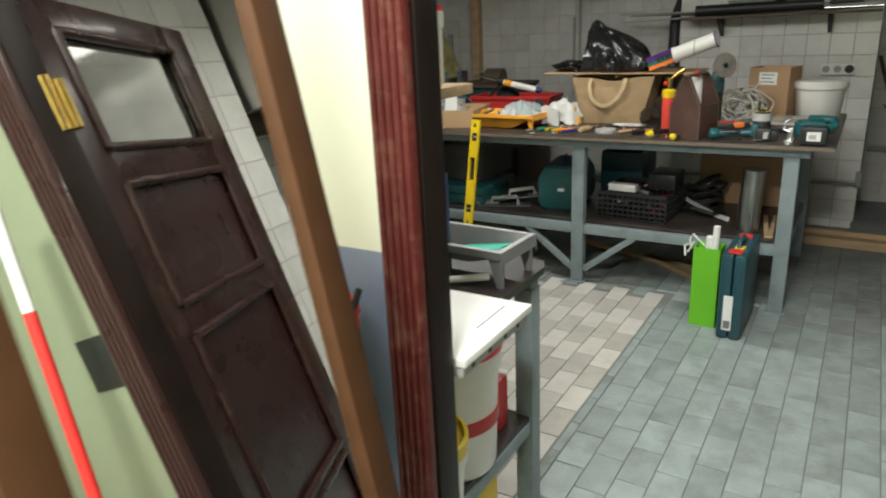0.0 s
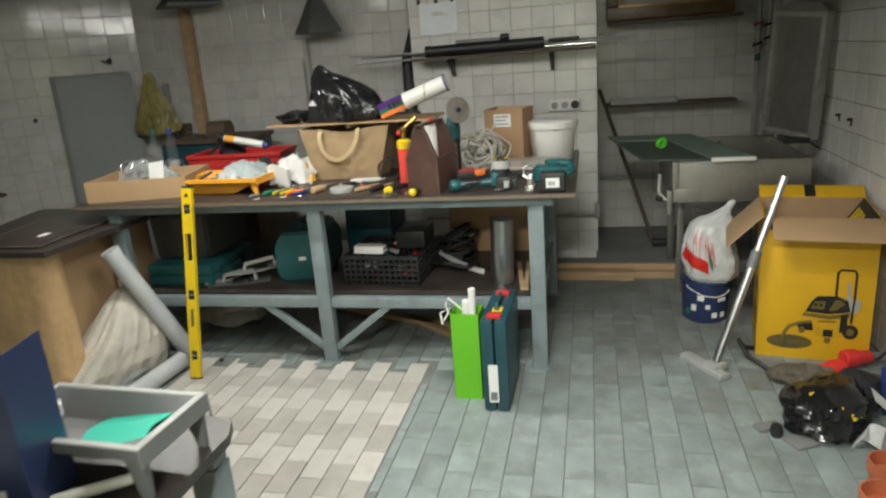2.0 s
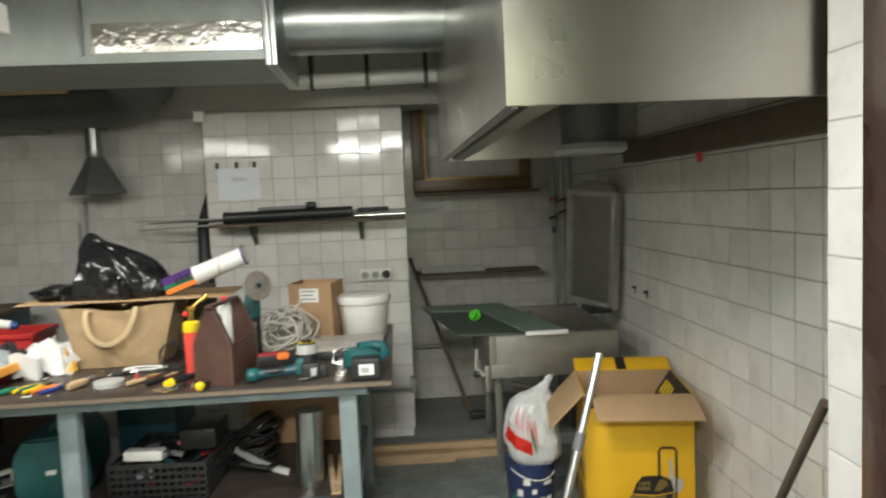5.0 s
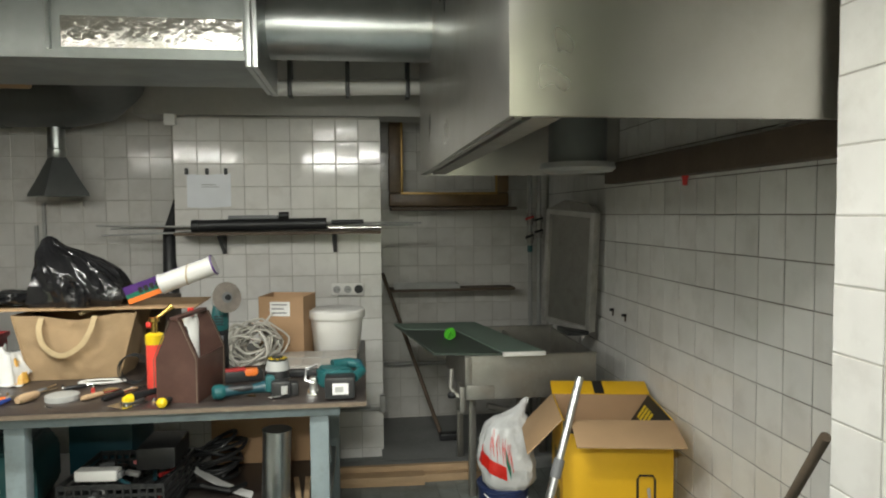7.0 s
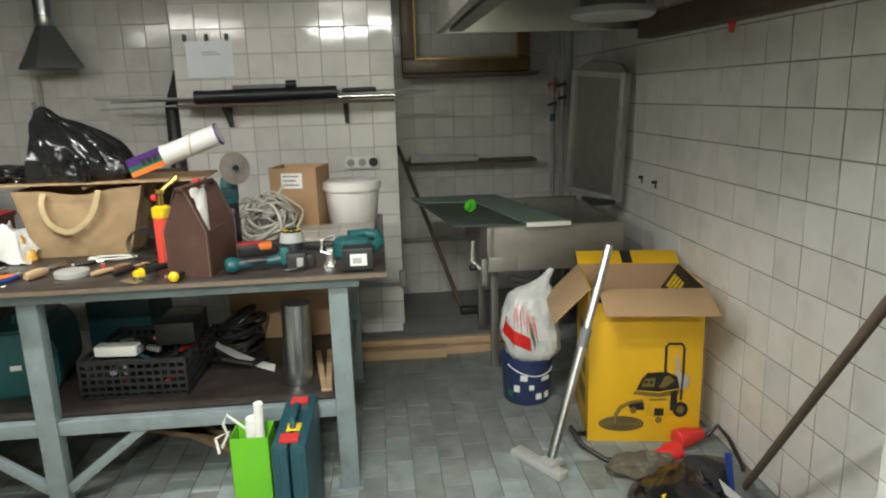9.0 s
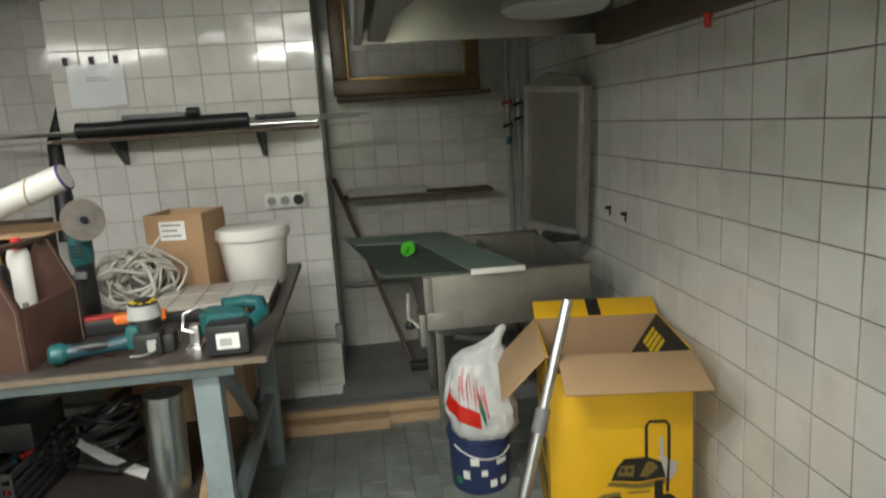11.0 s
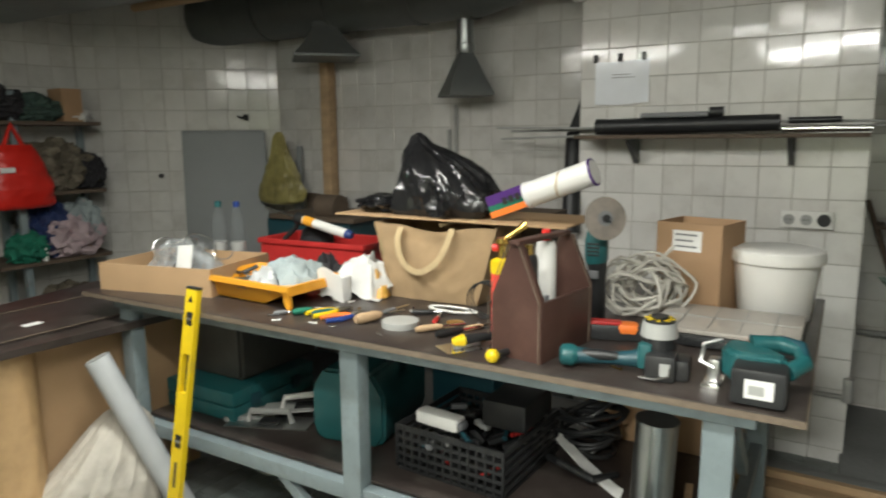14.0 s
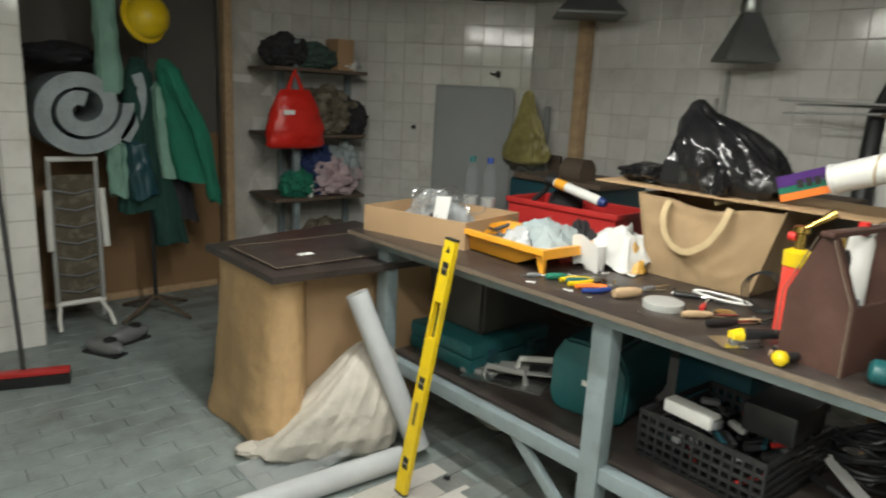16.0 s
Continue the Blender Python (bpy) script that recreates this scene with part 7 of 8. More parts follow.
part("roll", cyl(B(), fa, fe, 0.047, n=24), GREY_FILM, ft)
part("core", cyl(B(), fa + (fa - fe).normalized() * 0.001, fa + (fa - fe).normalized() * 0.003, 0.04, n=24), LIGHT_GREY, ft)
solo("film_roll_flat", cyl(B(), (-2.0, 4.12, 0.048), (-2.05, 3.44, 0.048), 0.047, n=24), GREY_FILM, "roll of clear plastic film lying on the floor", "film roll")
solo("film_sheet", sheet(B(), lambda u, v: (-2.09 - 0.30 * u, 3.58 + 0.38 * v, 0.012 + 0.10 * v * v * (1 - u) + 0.025 * math.sin(6 * u + 4 * v) * v), 16, 16, 0.001), THIN_FILM, "loose sheet of plastic film on the floor", "film")
solo("black_scrap", box(B(), -0.012, 0.012, -0.008, 0.008, 0, 0.01, 0.002), BLACK_PLASTIC, "small black scrap on the floor", "scrap", pose(-1.83, 4.22, 0, 0, 0, 20))

# ---- along the angled and left walls ----
for k in range(3):
    x, y = -3.71 + 0.022 * k, 6.01 - 0.025 * k
    p = box(B(), -0.29 + 0.015 * k, 0.27 + 0.012 * k, -0.012, 0.012, 0, 1.565 - 0.008 * k, 0.003)
    solo("leaning_board", p, PANEL_GREY, "tall grey board leaning on the slanting wall", "board", Matrix.Translation((x, y, 0.003)) @ Matrix.Rotation(radians(41), 4, "Z") @ Matrix.Rotation(radians(-3), 4, "X"), group="boards on the slanting wall")
yb = thing("hanging_bag", "yellow-green plastic bag hanging on the wall", "bag", pose(-3.27, 6.12, 1.05))
part("body", bagform(B(), [(0, 0.10, 0.04, 0, 0), (0.02, 0.16, 0.06, 0, 0), (0.10, 0.165, 0.065, 0, 0), (0.2, 0.14, 0.05, 0, 0), (0.34, 0.085, 0.035, 0, 0), (0.47, 0.04, 0.02, 0, 0), (0.5, 0.015, 0.01, 0, 0)], 0.26, 1.9), OLIVE_BAG, yb)
solo("wooden_post", box(B(), -3.0, -2.93, 6.25, 6.335, 0, 2.18, 0.003), RAW_WOOD, "raw pine post standing against the back wall", "post")
for k, (x, a, h, w) in enumerate(((-3.3, 6, 1.35, 0.05), (-3.22, -4, 1.45, 0.04), (-3.14, 3, 1.12, 0.10), (-2.85, -5, 1.1, 0.12))):
    solo("board_offcut", box(B(), -w / 2, w / 2, -0.012, 0.012, 0, h, 0.002), OLD_WOOD if k > 1 else PANEL_GREY, "board offcut leaning on the back wall", "board", Matrix.Translation((x, 6.22, 0.003)) @ Matrix.Rotation(radians(a * 0.3), 4, "Y") @ Matrix.Rotation(radians(-3), 4, "X"), group="offcuts on the back wall")
st = thing("storage_stand", "dark stack of boxes behind the bench", "boxes", pose(0, 0, 0))
part("box", box(B(), -3.05, -2.2, 5.55, 6.2, 0.0, 0.55, 0.01), OLD_WOOD, st)
part("box", box(B(), -2.95, -2.3, 5.65, 6.15, 0.552, 1.02, 0.01), DARK_TEAL, st)
part("roll", cyl(B(), (-2.55, 5.7, 1.10), (-2.40, 5.7, 1.10), 0.075, n=20), OLD_WOOD, st)
part("slab", box(B(), -2.9, -2.25, 5.62, 6.1, 1.021, 1.05, 0.005), OLD_WOOD, st)
for x, h in ((-1.98, 1.65), (-2.03, 1.5)):
    solo("wall_conduit", cyl(B(), (x, 6.335, 0.9), (x, 6.335, h + 0.05), 0.012, n=8), PIPE_GREY, "thin grey conduit on the back wall", "conduit")
hk = thing("wall_hook", "small dark hook on the slanting wall", "hook", pose(-3.63, 6.165, 1.655))
part("plate", box(B(), -0.012, 0.012, -0.012, 0.012, -0.02, 0.02, 0.003), BLACK_PLASTIC, hk)
part("arm", sweep(B(), [(0, 0, 0), (0.02, -0.04, 0.0), (0.045, -0.05, 0.02)], 0.009, 8), BLACK_PLASTIC, hk)
part("arm", sweep(B(), [(0, 0, 0), (-0.03, -0.03, 0.0), (-0.04, -0.04, 0.015)], 0.008, 8), BLACK_PLASTIC, hk)
# solid black disc stands in for the hole's dark inside
solo("wall_plug", cyl(B(), (-4.10, 5.78, 1.249), (-4.085, 5.76, 1.249), 0.016, n=12), BLACK_PLASTIC, "dark disc standing in for a hole in the tiled wall", "plug")
for y, z in ((5.176, 1.04), (5.36, 1.045)):
    w = thing("wall_screw", "dark screw hook in the tiled wall", "hook", pose(1.524, y, z))
    part("shank", cyl(B(), (0.004, 0, 0), (-0.02, 0, 0), 0.008, n=10), BLACK_PLASTIC, w)
    part("drip", box(B(), -0.004, 0.002, -0.005, 0.005, -0.035, 0.0, 0.001), OLD_WOOD, w, "rusty drip")
solo("dark_profile", sweep(B(), [(-1.10, 6.0, 1.0), (-1.13, 6.1, 1.5), (-1.10, 6.2, 1.75)], [0.05, 0.04, 0.01], 10), BLACK_PLASTIC, "dark folded tarp hanging beside the pillar", "tarp")

# clothes rack
rk = thing("clothes_rack", "grey steel rack with four dark shelves of clothes", "rack", pose(0, 0, 0))
for x, y in ((-4.19, 4.84), (-4.52, 4.90), (-4.44, 5.40)):
    part("post", box(B(), x - 0.02, x + 0.02, y - 0.02, y + 0.02, 0, 1.80, 0.003), STEEL_PAINT, rk)
SHELVES = (0.28, 0.735, 1.165, 1.60)
for z in SHELVES:
    bm = B()
    prism(bm, [(-4.14, 4.66), (-4.12, 5.36), (-4.40, 5.45), (-4.56, 5.2), (-4.58, 4.68)], z, z + 0.022)
    part("shelf", bm, OLD_WOOD, rk)


MINT_DULL = mat("dull_green_cloth", (0.05, 0.085, 0.07), 0.9, var=0.2, scale=8, bump=0.3, bscale=90)


def heap(x, y, z, sx, sy, sz, m, seed, lab, cat="clothes"):
    solo("folded_clothes", blob(B(), Matrix.Translation((x, y, z + sz * 0.9)) @ Matrix.Diagonal((sx, sy, sz, 1)), 0.26, 2.2, 4, seed, -0.88, 0.6), m, lab, cat, group="clothes on the rack")


heap(-4.28, 4.80, 1.622, 0.14, 0.13, 0.10, DARK_CLOTH, 1.0, "dark folded jacket on the rack shelf")
heap(-4.28, 5.00, 1.622, 0.13, 0.15, 0.085, MINT_DULL, 2.0, "green rolled cloth on the rack shelf")
heap(-4.25, 5.27, 1.622, 0.09, 0.08, 0.04, RAG_WHITE, 3.0, "white cloth on the rack shelf")
heap(-4.26, 5.10, 1.187, 0.15, 0.22, 0.15, CAMO, 4.0, "brown patterned clothes on the rack shelf")
heap(-4.24, 5.28, 1.187, 0.12, 0.10, 0.12, DARK_CLOTH, 14.0, "dark clothes on the rack shelf")
heap(-4.24, 5.16, 0.757, 0.14, 0.16, 0.13, PINK, 5.0, "faded pink cloth on the rack shelf")
heap(-4.32, 5.05, 0.757, 0.13, 0.14, 0.17, NAVY, 6.0, "dark blue cloth on the rack shelf")
heap(-4.28, 5.25, 0.80, 0.12, 0.12, 0.15, RAG_GREY, 16.0, "grey cloth on the rack shelf")
heap(-4.22, 4.86, 0.757, 0.10, 0.10, 0.09, GREEN_CLOTH, 7.0, "green cloth on the rack shelf")
heap(-4.26, 5.12, 0.302, 0.14, 0.16, 0.13, CAMO, 8.0, "brown patterned bundle on the lowest shelf")
heap(-4.22, 4.80, 0.302, 0.10, 0.09, 0.09, DARK_CLOTH, 9.0, "dark shoes on the lowest shelf", "shoes")
heap(-4.20, 5.28, 0.302, 0.09, 0.10, 0.08, RAG_WHITE, 10.0, "white bundle on the lowest shelf")
can(-4.15, 4.93, 0.758, 0.018, 0.12, WHITE_PLASTIC, WHITE_PLASTIC, "small white bottle on the rack shelf")
solo("brown_carton", box(B(), -4.32, -4.16, 5.14, 5.27, 1.623, 1.83, 0.004), CARD, "small brown carton on the top rack shelf", "box")
rb = thing("red_bag", "red plastic carrier bag hanging on the rack", "bag", pose(-4.13, 4.80, 1.10))
bm = B()
bagform(bm, [(0, 0.05, 0.18, 0, 0), (0.02, 0.075, 0.205, 0, 0), (0.12, 0.09, 0.20, 0, 0), (0.25, 0.075, 0.165, 0, 0), (0.34, 0.05, 0.125, 0, 0), (0.38, 0.02, 0.10, 0, 0)], 0.08, 2.8)
part("body", bm, RED_BAG, rb)
part("handle", sweep(B(), [(0, -0.06, 0.36), (-0.01, 0.0, 0.50), (0, 0.06, 0.36)], 0.016, 8), RED_BAG, rb)
part("print", box(B(), 0.088, 0.094, -0.13, -0.05, 0.22, 0.25, 0.001), PAPER, rb, "small white print")

# doorway boards and coat corner
structure("door_board_upper", box(B(), -4.93, -4.91, 3.30, 4.60, 1.145, 2.4), mat("grey_brown_board", (0.13, 0.12, 0.105), 0.7, var=0.1, scale=3), "dull grey board closing the upper doorway", "board")
structure("door_board_lower", box(B(), -4.93, -4.905, 3.30, 4.60, 0.003, 1.143), HARDBOARD, "brown hardboard closing the lower doorway", "board")
structure("door_post", box(B(), -4.71, -4.62, 4.535, 4.59, 0.0, 2.4, 0.003), RAW_WOOD, "raw pine post at the boarded doorway", "post")
structure("floor_batten", box(B(), -4.90, -4.87, 3.32, 4.55, 0.001, 0.05, 0.003), RAW_WOOD, "pale batten along the boarded doorway", "batten")
cst = thing("coat_stand", "dark metal coat stand hung with work clothes", "coat stand", pose(-4.45, 3.96, 0))
part("pole", cyl(B(), (0, 0, 0.09), (0, 0, 1.86), 0.014, n=12), BLACK_PLASTIC, cst)
for k in range(4):
    a = 0.5 + k * math.pi / 2
    part("foot", sweep(B(), [(0, 0, 0.12), (0.12 * math.cos(a), 0.12 * math.sin(a), 0.07), (0.28 * math.cos(a), 0.28 * math.sin(a), 0.014)], [0.013, 0.013, 0.011], 8), OLD_WOOD, cst)
    part("hook", sweep(B(), [(0, 0, 1.72), (0.08 * math.cos(a), 0.08 * math.sin(a), 1.74), (0.12 * math.cos(a), 0.12 * math.sin(a), 1.80)], 0.008, 8), BLACK_PLASTIC, cst)


def cloth_tube(path, radii, flat, seed, nu=40, nv=30):
    """A hanging tube of cloth along a smooth line, flattened, with folds running down it."""
    def at(v, seq):
        f = v * (len(seq) - 1)
        k = min(int(f), len(seq) - 2)
        f -= k
        f = f * f * (3 - 2 * f) * 0.5 + f * 0.5
        return seq[k] + (seq[k + 1] - seq[k]) * f
    pts = [Vector(p) for p in path]

    def fn(u, v):
        q = u * 2 * math.pi
        c, r = at(v, pts), at(v, radii)
        w = 1 + 0.30 * noise.noise(Vector((math.cos(q) * 1.7, math.sin(q) * 1.7, v * 1.6 + seed))) + 0.16 * (0.4 - abs(noise.noise(Vector((math.cos(q) * 3.6, math.sin(q) * 3.6, v * 2.4 - seed)))) * 2)
        w += 0.07 * math.sin(v * 26 + 3 * math.cos(q) + seed) * (1 if r < 0.07 else 0.3)
        return (c.x + r * math.cos(q) * w, c.y + flat * r * math.sin(q) * w, c.z + 0.018 * math.sin(2 * q + seed) * v)
    bm = sheet(B(), fn, nu, nv)
    bmesh.ops.remove_doubles(bm, verts=bm.verts, dist=0.0004)
    bmesh.ops.holes_fill(bm, edges=[e for e in bm.edges if e.is_boundary], sides=0)
    return bm


def garment(x, y, z0, z1, w0, w1, d, m, seed, lab, lean=0.0, turn=75, sleeve=None):
    """Hanging garment: a body that widens downwards, and a sleeve where one shows."""
    g = thing("work_garment", lab, "clothes", pose(x, y, 0, 0, 0, turn), group="clothes on the coat stand")
    h = z1 - z0
    part("body", cloth_tube([(0, 0, z1), (lean * 0.12, 0, z1 - 0.1 * h), (lean * 0.5, 0, z1 - 0.5 * h), (lean, 0, z0)], [w0 * 0.45, w0 * 1.2, (w0 + w1) * 0.55, w1], d / max(w0, w1) * 1.1, seed), m, g)
    if sleeve:
        sx, sz, reach = sleeve
        part("sleeve", cloth_tube([(sx * 0.4, -0.05, z1 - 0.05), (sx, -0.085, z1 - 0.18), (sx + reach * 0.6, -0.09, (z1 + sz) / 2), (sx + reach, -0.085, sz)], [0.045, 0.055, 0.05, 0.042], 0.8, seed + 3, 28, 34), m, g)
        part("cuff", cloth_tube([(sx + reach, -0.085, sz + 0.012), (sx + reach + 0.004, -0.085, sz - 0.035)], [0.041, 0.036], 0.85, seed + 5, 20, 4), m, g)


garment(-4.32, 4.03, 0.90, 1.62, 0.06, 0.12, 0.08, GREEN_CLOTH, 1.0, "bright green work jacket hanging on the stand", 0.15, sleeve=(0.07, 0.80, 0.19))
garment(-4.36, 4.02, 0.92, 1.50, 0.05, 0.09, 0.08, MINT_CLOTH, 2.0, "pale green work jacket hanging on the stand", 0.05)
garment(-4.42, 3.90, 0.70, 1.62, 0.07, 0.13, 0.09, DARK_GREEN_CLOTH, 3.0, "dark green work coat hanging on the stand", -0.02, sleeve=(-0.03, 0.86, 0.03))
garment(-4.40, 3.98, 0.48, 1.10, 0.06, 0.10, 0.08, DARK_GREEN_CLOTH, 4.0, "dark green trousers hanging on the stand", 0.08)
garment(-4.43, 4.08, 0.62, 1.05, 0.07, 0.10, 0.07, DARK_CLOTH, 5.0, "dark trousers hanging on the stand", 0.06)
garment(-4.40, 3.76, 0.80, 1.15, 0.055, 0.05, 0.06, MINT_CLOTH, 6.0, "pale green sleeve hanging on the stand", 0.0)
garment(-4.34, 3.84, 0.80, 1.15, 0.05, 0.08, 0.07, DARK_TEAL, 9.0, "dark teal overalls hanging on the stand", 0.05)
garment(-4.36, 3.72, 1.42, 2.05, 0.055, 0.07, 0.06, MINT_CLOTH, 7.0, "pale green jacket hung high on the stand", 0.0)
hh = thing("hard_hat", "yellow safety helmet hanging on the coat stand", "helmet", pose(-4.33, 3.925, 1.84, 0, 75, 20))
part("shell", lathe(B(), [(0.12, 0.0), (0.125, 0.03), (0.115, 0.08), (0.085, 0.125), (0.04, 0.145), (0, 0.148)], n=28), YELLOW, hh)
part("brim", lathe(B(), [(0.115, -0.004), (0.145, -0.002), (0.142, 0.006), (0.118, 0.012)], n=28), YELLOW, hh)
part("strap", sweep(B(), [(0.10, 0.0, 0.0), (0.06, 0.02, -0.10), (0.0, 0.0, -0.15), (-0.08, 0, -0.05)], 0.006, 6), CAMO, hh)
mt = thing("rolled_mat", "rolled grey foam mattress lying on a folded cot", "mattress", pose(-4.42, 3.565, 1.315))
pts = []
for i in range(49):
    a = i * 0.24 + 1.2
    r = (0.035 + 0.0168 * a) * (1 + 0.05 * math.sin(2 * a + 0.6))
    pts.append((r * math.cos(a), r * math.sin(a)))
bm = B()
th = 0.041
prev = None
for i, (y, z) in enumerate(pts):
    r = math.hypot(y, z)
    o = [(y * (r + th) / r, z * (r + th) / r), (y * (r - th) / r, z * (r - th) / r)]
    cur = [bm.verts.new((sx, p[0], p[1])) for sx in (-0.35, 0.12) for p in o]
    if prev:
        for p, q in ((0, 1), (1, 3), (3, 2), (2, 0)):
            bm.faces.new((prev[p], prev[q], cur[q], cur[p]))
    else:
        bm.faces.new((cur[0], cur[1], cur[3], cur[2]))
    prev = cur
bm.faces.new((prev[0], prev[2], prev[3], prev[1]))
part("roll", bm, FOAM, mt)
part("tail", sheet(B(), lambda u, v: (-0.35 + 0.47 * u, 0.19 + 0.10 * math.sin(v * 2.2), -0.16 + 0.36 * v), 4, 10, 0.06), FOAM, mt)
solo("dark_blanket", blob(B(), Matrix.Translation((-4.55, 3.52, 1.615)) @ Matrix.Diagonal((0.2, 0.2, 0.07, 1)), 0.25, 2, 3, 3.2, -0.8), DARK_CLOTH, "dark blanket lying on the rolled mattress", "blanket")
ctf = thing("folding_cot", "folded cot with white legs standing by the wall", "cot", pose(-4.42, 3.50, 0))
for y in (-0.11, 0.14):
    part("rail", cyl(B(), (0.0, y, 0.06), (0.0, y, 1.03), 0.014, n=10), LIGHT_GREY, ctf)
    part("leg", sweep(B(), [(0.02, y * 1.15, 0.85), (0.04, y * 1.2, 0.5)], 0.02, 8), WHITE_PLASTIC, ctf)
part("bar", cyl(B(), (0.0, -0.12, 0.16), (0.0, 0.15, 0.16), 0.016, n=10), WHITE_PLASTIC, ctf)
part("bar", cyl(B(), (0.0, -0.12, 1.025), (0.0, 0.15, 1.025), 0.016, n=10), WHITE_PLASTIC, ctf)
part("foot", sweep(B(), [(0.0, 0.12, 0.16), (0.06, 0.16, 0.08), (0.10, 0.17, 0.015)], 0.012, 8), WHITE_PLASTIC, ctf)
part("foot", sweep(B(), [(0.0, -0.10, 0.16), (0.05, -0.12, 0.08), (0.08, -0.12, 0.015)], 0.012, 8), WHITE_PLASTIC, ctf)
for k in range(7):
    part("spring", sweep(B(), [(0.0, -0.11, 0.25 + 0.1 * k), (0.005, 0.02, 0.22 + 0.1 * k), (0.0, 0.14, 0.25 + 0.1 * k)], 0.005, 6), GREY_PLASTIC, ctf)
part("webbing", box(B(), -0.02, -0.012, -0.11, 0.14, 0.17, 0.93), CAMO, ctf, "grimy webbing")
for x, y, a in ((-4.02, 3.66, 20), (-3.90, 3.50, -60)):
    s = thing("work_shoe", "dark brown slip-on work shoe on the floor", "shoe", pose(x, y, 0, 0, 0, a), group="shoes on the floor")
    bm = B()
    blob(bm, Matrix.Translation((0, 0, 0.045)) @ Matrix.Diagonal((0.05, 0.13, 0.05, 1)), 0.1, 1.5, 3, a, -0.85)
    part("upper", bm, GREY_PLASTIC, s)
    part("sole", box(B(), -0.045, 0.045, -0.12, 0.12, 0, 0.014, 0.006), BLACK_PLASTIC, s)
    part("opening", cyl(B(), (0, 0.045, 0.085), (0, 0.045, 0.094), 0.036, n=16), BLACK_PLASTIC, s)
br = thing("broom", "red and black floor broom leaning on the tiled pier", "broom", pose(0, 0, 0))
bmx = pose(-3.68, 3.06, 0, 0, 0, 72)
bm = B()
box(bm, -0.22, 0.22, -0.03, 0.03, 0.055, 0.08, 0.008, bmx)
part("head", bm, RED, br, "red plastic head")
bm = B()
for i in range(26):
    x = -0.21 + i * 0.0168
    box(bm, x - 0.008, x + 0.008, -0.035, 0.035, 0.002, 0.056, 0, bmx)
part("bristles", bm, BLACK_PLASTIC, br, "black bristles")
part("handle", cyl(B(), (-3.69, 3.08, 0.078), (-4.185, 3.10, 1.33), 0.012, n=10), BLACK_PLASTIC, br, "dark handle")

# ---- table by the front wall ----
ft2 = thing("side_table", "grey steel table with a dark plywood top by the doorway", "table", pose(0, 0, 0))
bm = B()
prism(bm, [(-0.54, 1.53), (-0.525, 2.21), (-0.545, 2.26), (-0.60, 2.28), (-1.75, 2.28), (-1.75, 1.53)], 0.842, 0.863)
part("tabletop", bm, FILM_PLY, ft2, "dark brown film-faced plywood top")
for x in (-0.575, -1.68):
    for y in (1.56, 2.205):
        part("leg", box(B(), x - 0.028, x + 0.028, y - 0.028, y + 0.028, 0, 0.80, 0.003), STEEL_PAINT, ft2)
    part("side_rail", box(B(), x - 0.022, x + 0.022, 1.589, 2.176, 0.33, 0.37, 0.003), STEEL_PAINT, ft2)
part("apron", box(B(), -1.70, -0.55, 2.18, 2.23, 0.801, 0.841, 0.003), STEEL_PAINT, ft2)
part("apron", box(B(), -1.70, -0.55, 1.54, 1.58, 0.801, 0.841, 0.003), STEEL_PAINT, ft2)
part("lower_shelf", box(B(), -1.70, -0.56, 1.54, 2.19, 0.371, 0.385, 0.002), FILM_PLY, ft2, "dark plywood lower shelf")
wbd = thing("laminate_board", "white laminated panel with drilled edge on the table", "panel", pose(0, 0, 0))
part("panel", box(B(), -1.25, -0.388, 1.525, 1.828, 0.905, 0.922, 0.002), WHITE_PLASTIC, wbd)
part("edge_rail", box(B(), -1.25, -0.397, 1.53, 1.825, 0.88, 0.9045, 0.002), LIGHT_GREY, wbd)
part("batten", box(B(), -1.2, -0.7, 1.54, 1.80, 0.864, 0.879), LIGHT_GREY, wbd)
for y in (1.57, 1.64, 1.71, 1.77):
    part("hole", cyl(B(), (-0.3965, y, 0.892), (-0.395, y, 0.892), 0.006, n=10), BLACK_PLASTIC, wbd)
part("slot", box(B(), -0.44, -0.436, 1.66, 1.79, 0.9221, 0.9229), GREY_PLASTIC, wbd, "thin dark groove")


def lidded_bucket(x, y, z, r, h, lidm, lab, band=None):
    b = thing("plastic_bucket", lab, "bucket", pose(x, y, z))
    part("body", lathe(B(), [(0, 0), (r * 0.86, 0), (r * 0.88, 0.008), (r * 0.97, h * 0.86), (r * 0.97, h * 0.9), (0, h * 0.9)], n=36), WHITE_PLASTIC, b)
    part("rim", lathe(B(), [(r * 0.97, h * 0.74), (r * 1.02, h * 0.74), (r * 1.03, h * 0.88), (r * 0.97, h * 0.9)], n=36), WHITE_PLASTIC, b)
    part("lid", lathe(B(), [(r, h * 0.86), (r * 1.05, h * 0.87), (r * 1.06, h), (r * 0.98, h * 1.01), (r * 0.95, h * 0.95), (0, h * 0.95)], n=36), lidm, b)
    if band:
        part("band", lathe(B(), [(r * 0.935, h * 0.34), (r * 0.945, h * 0.34), (r * 0.95, h * 0.44), (r * 0.94, h * 0.44)], n=36), band, b)
    return b


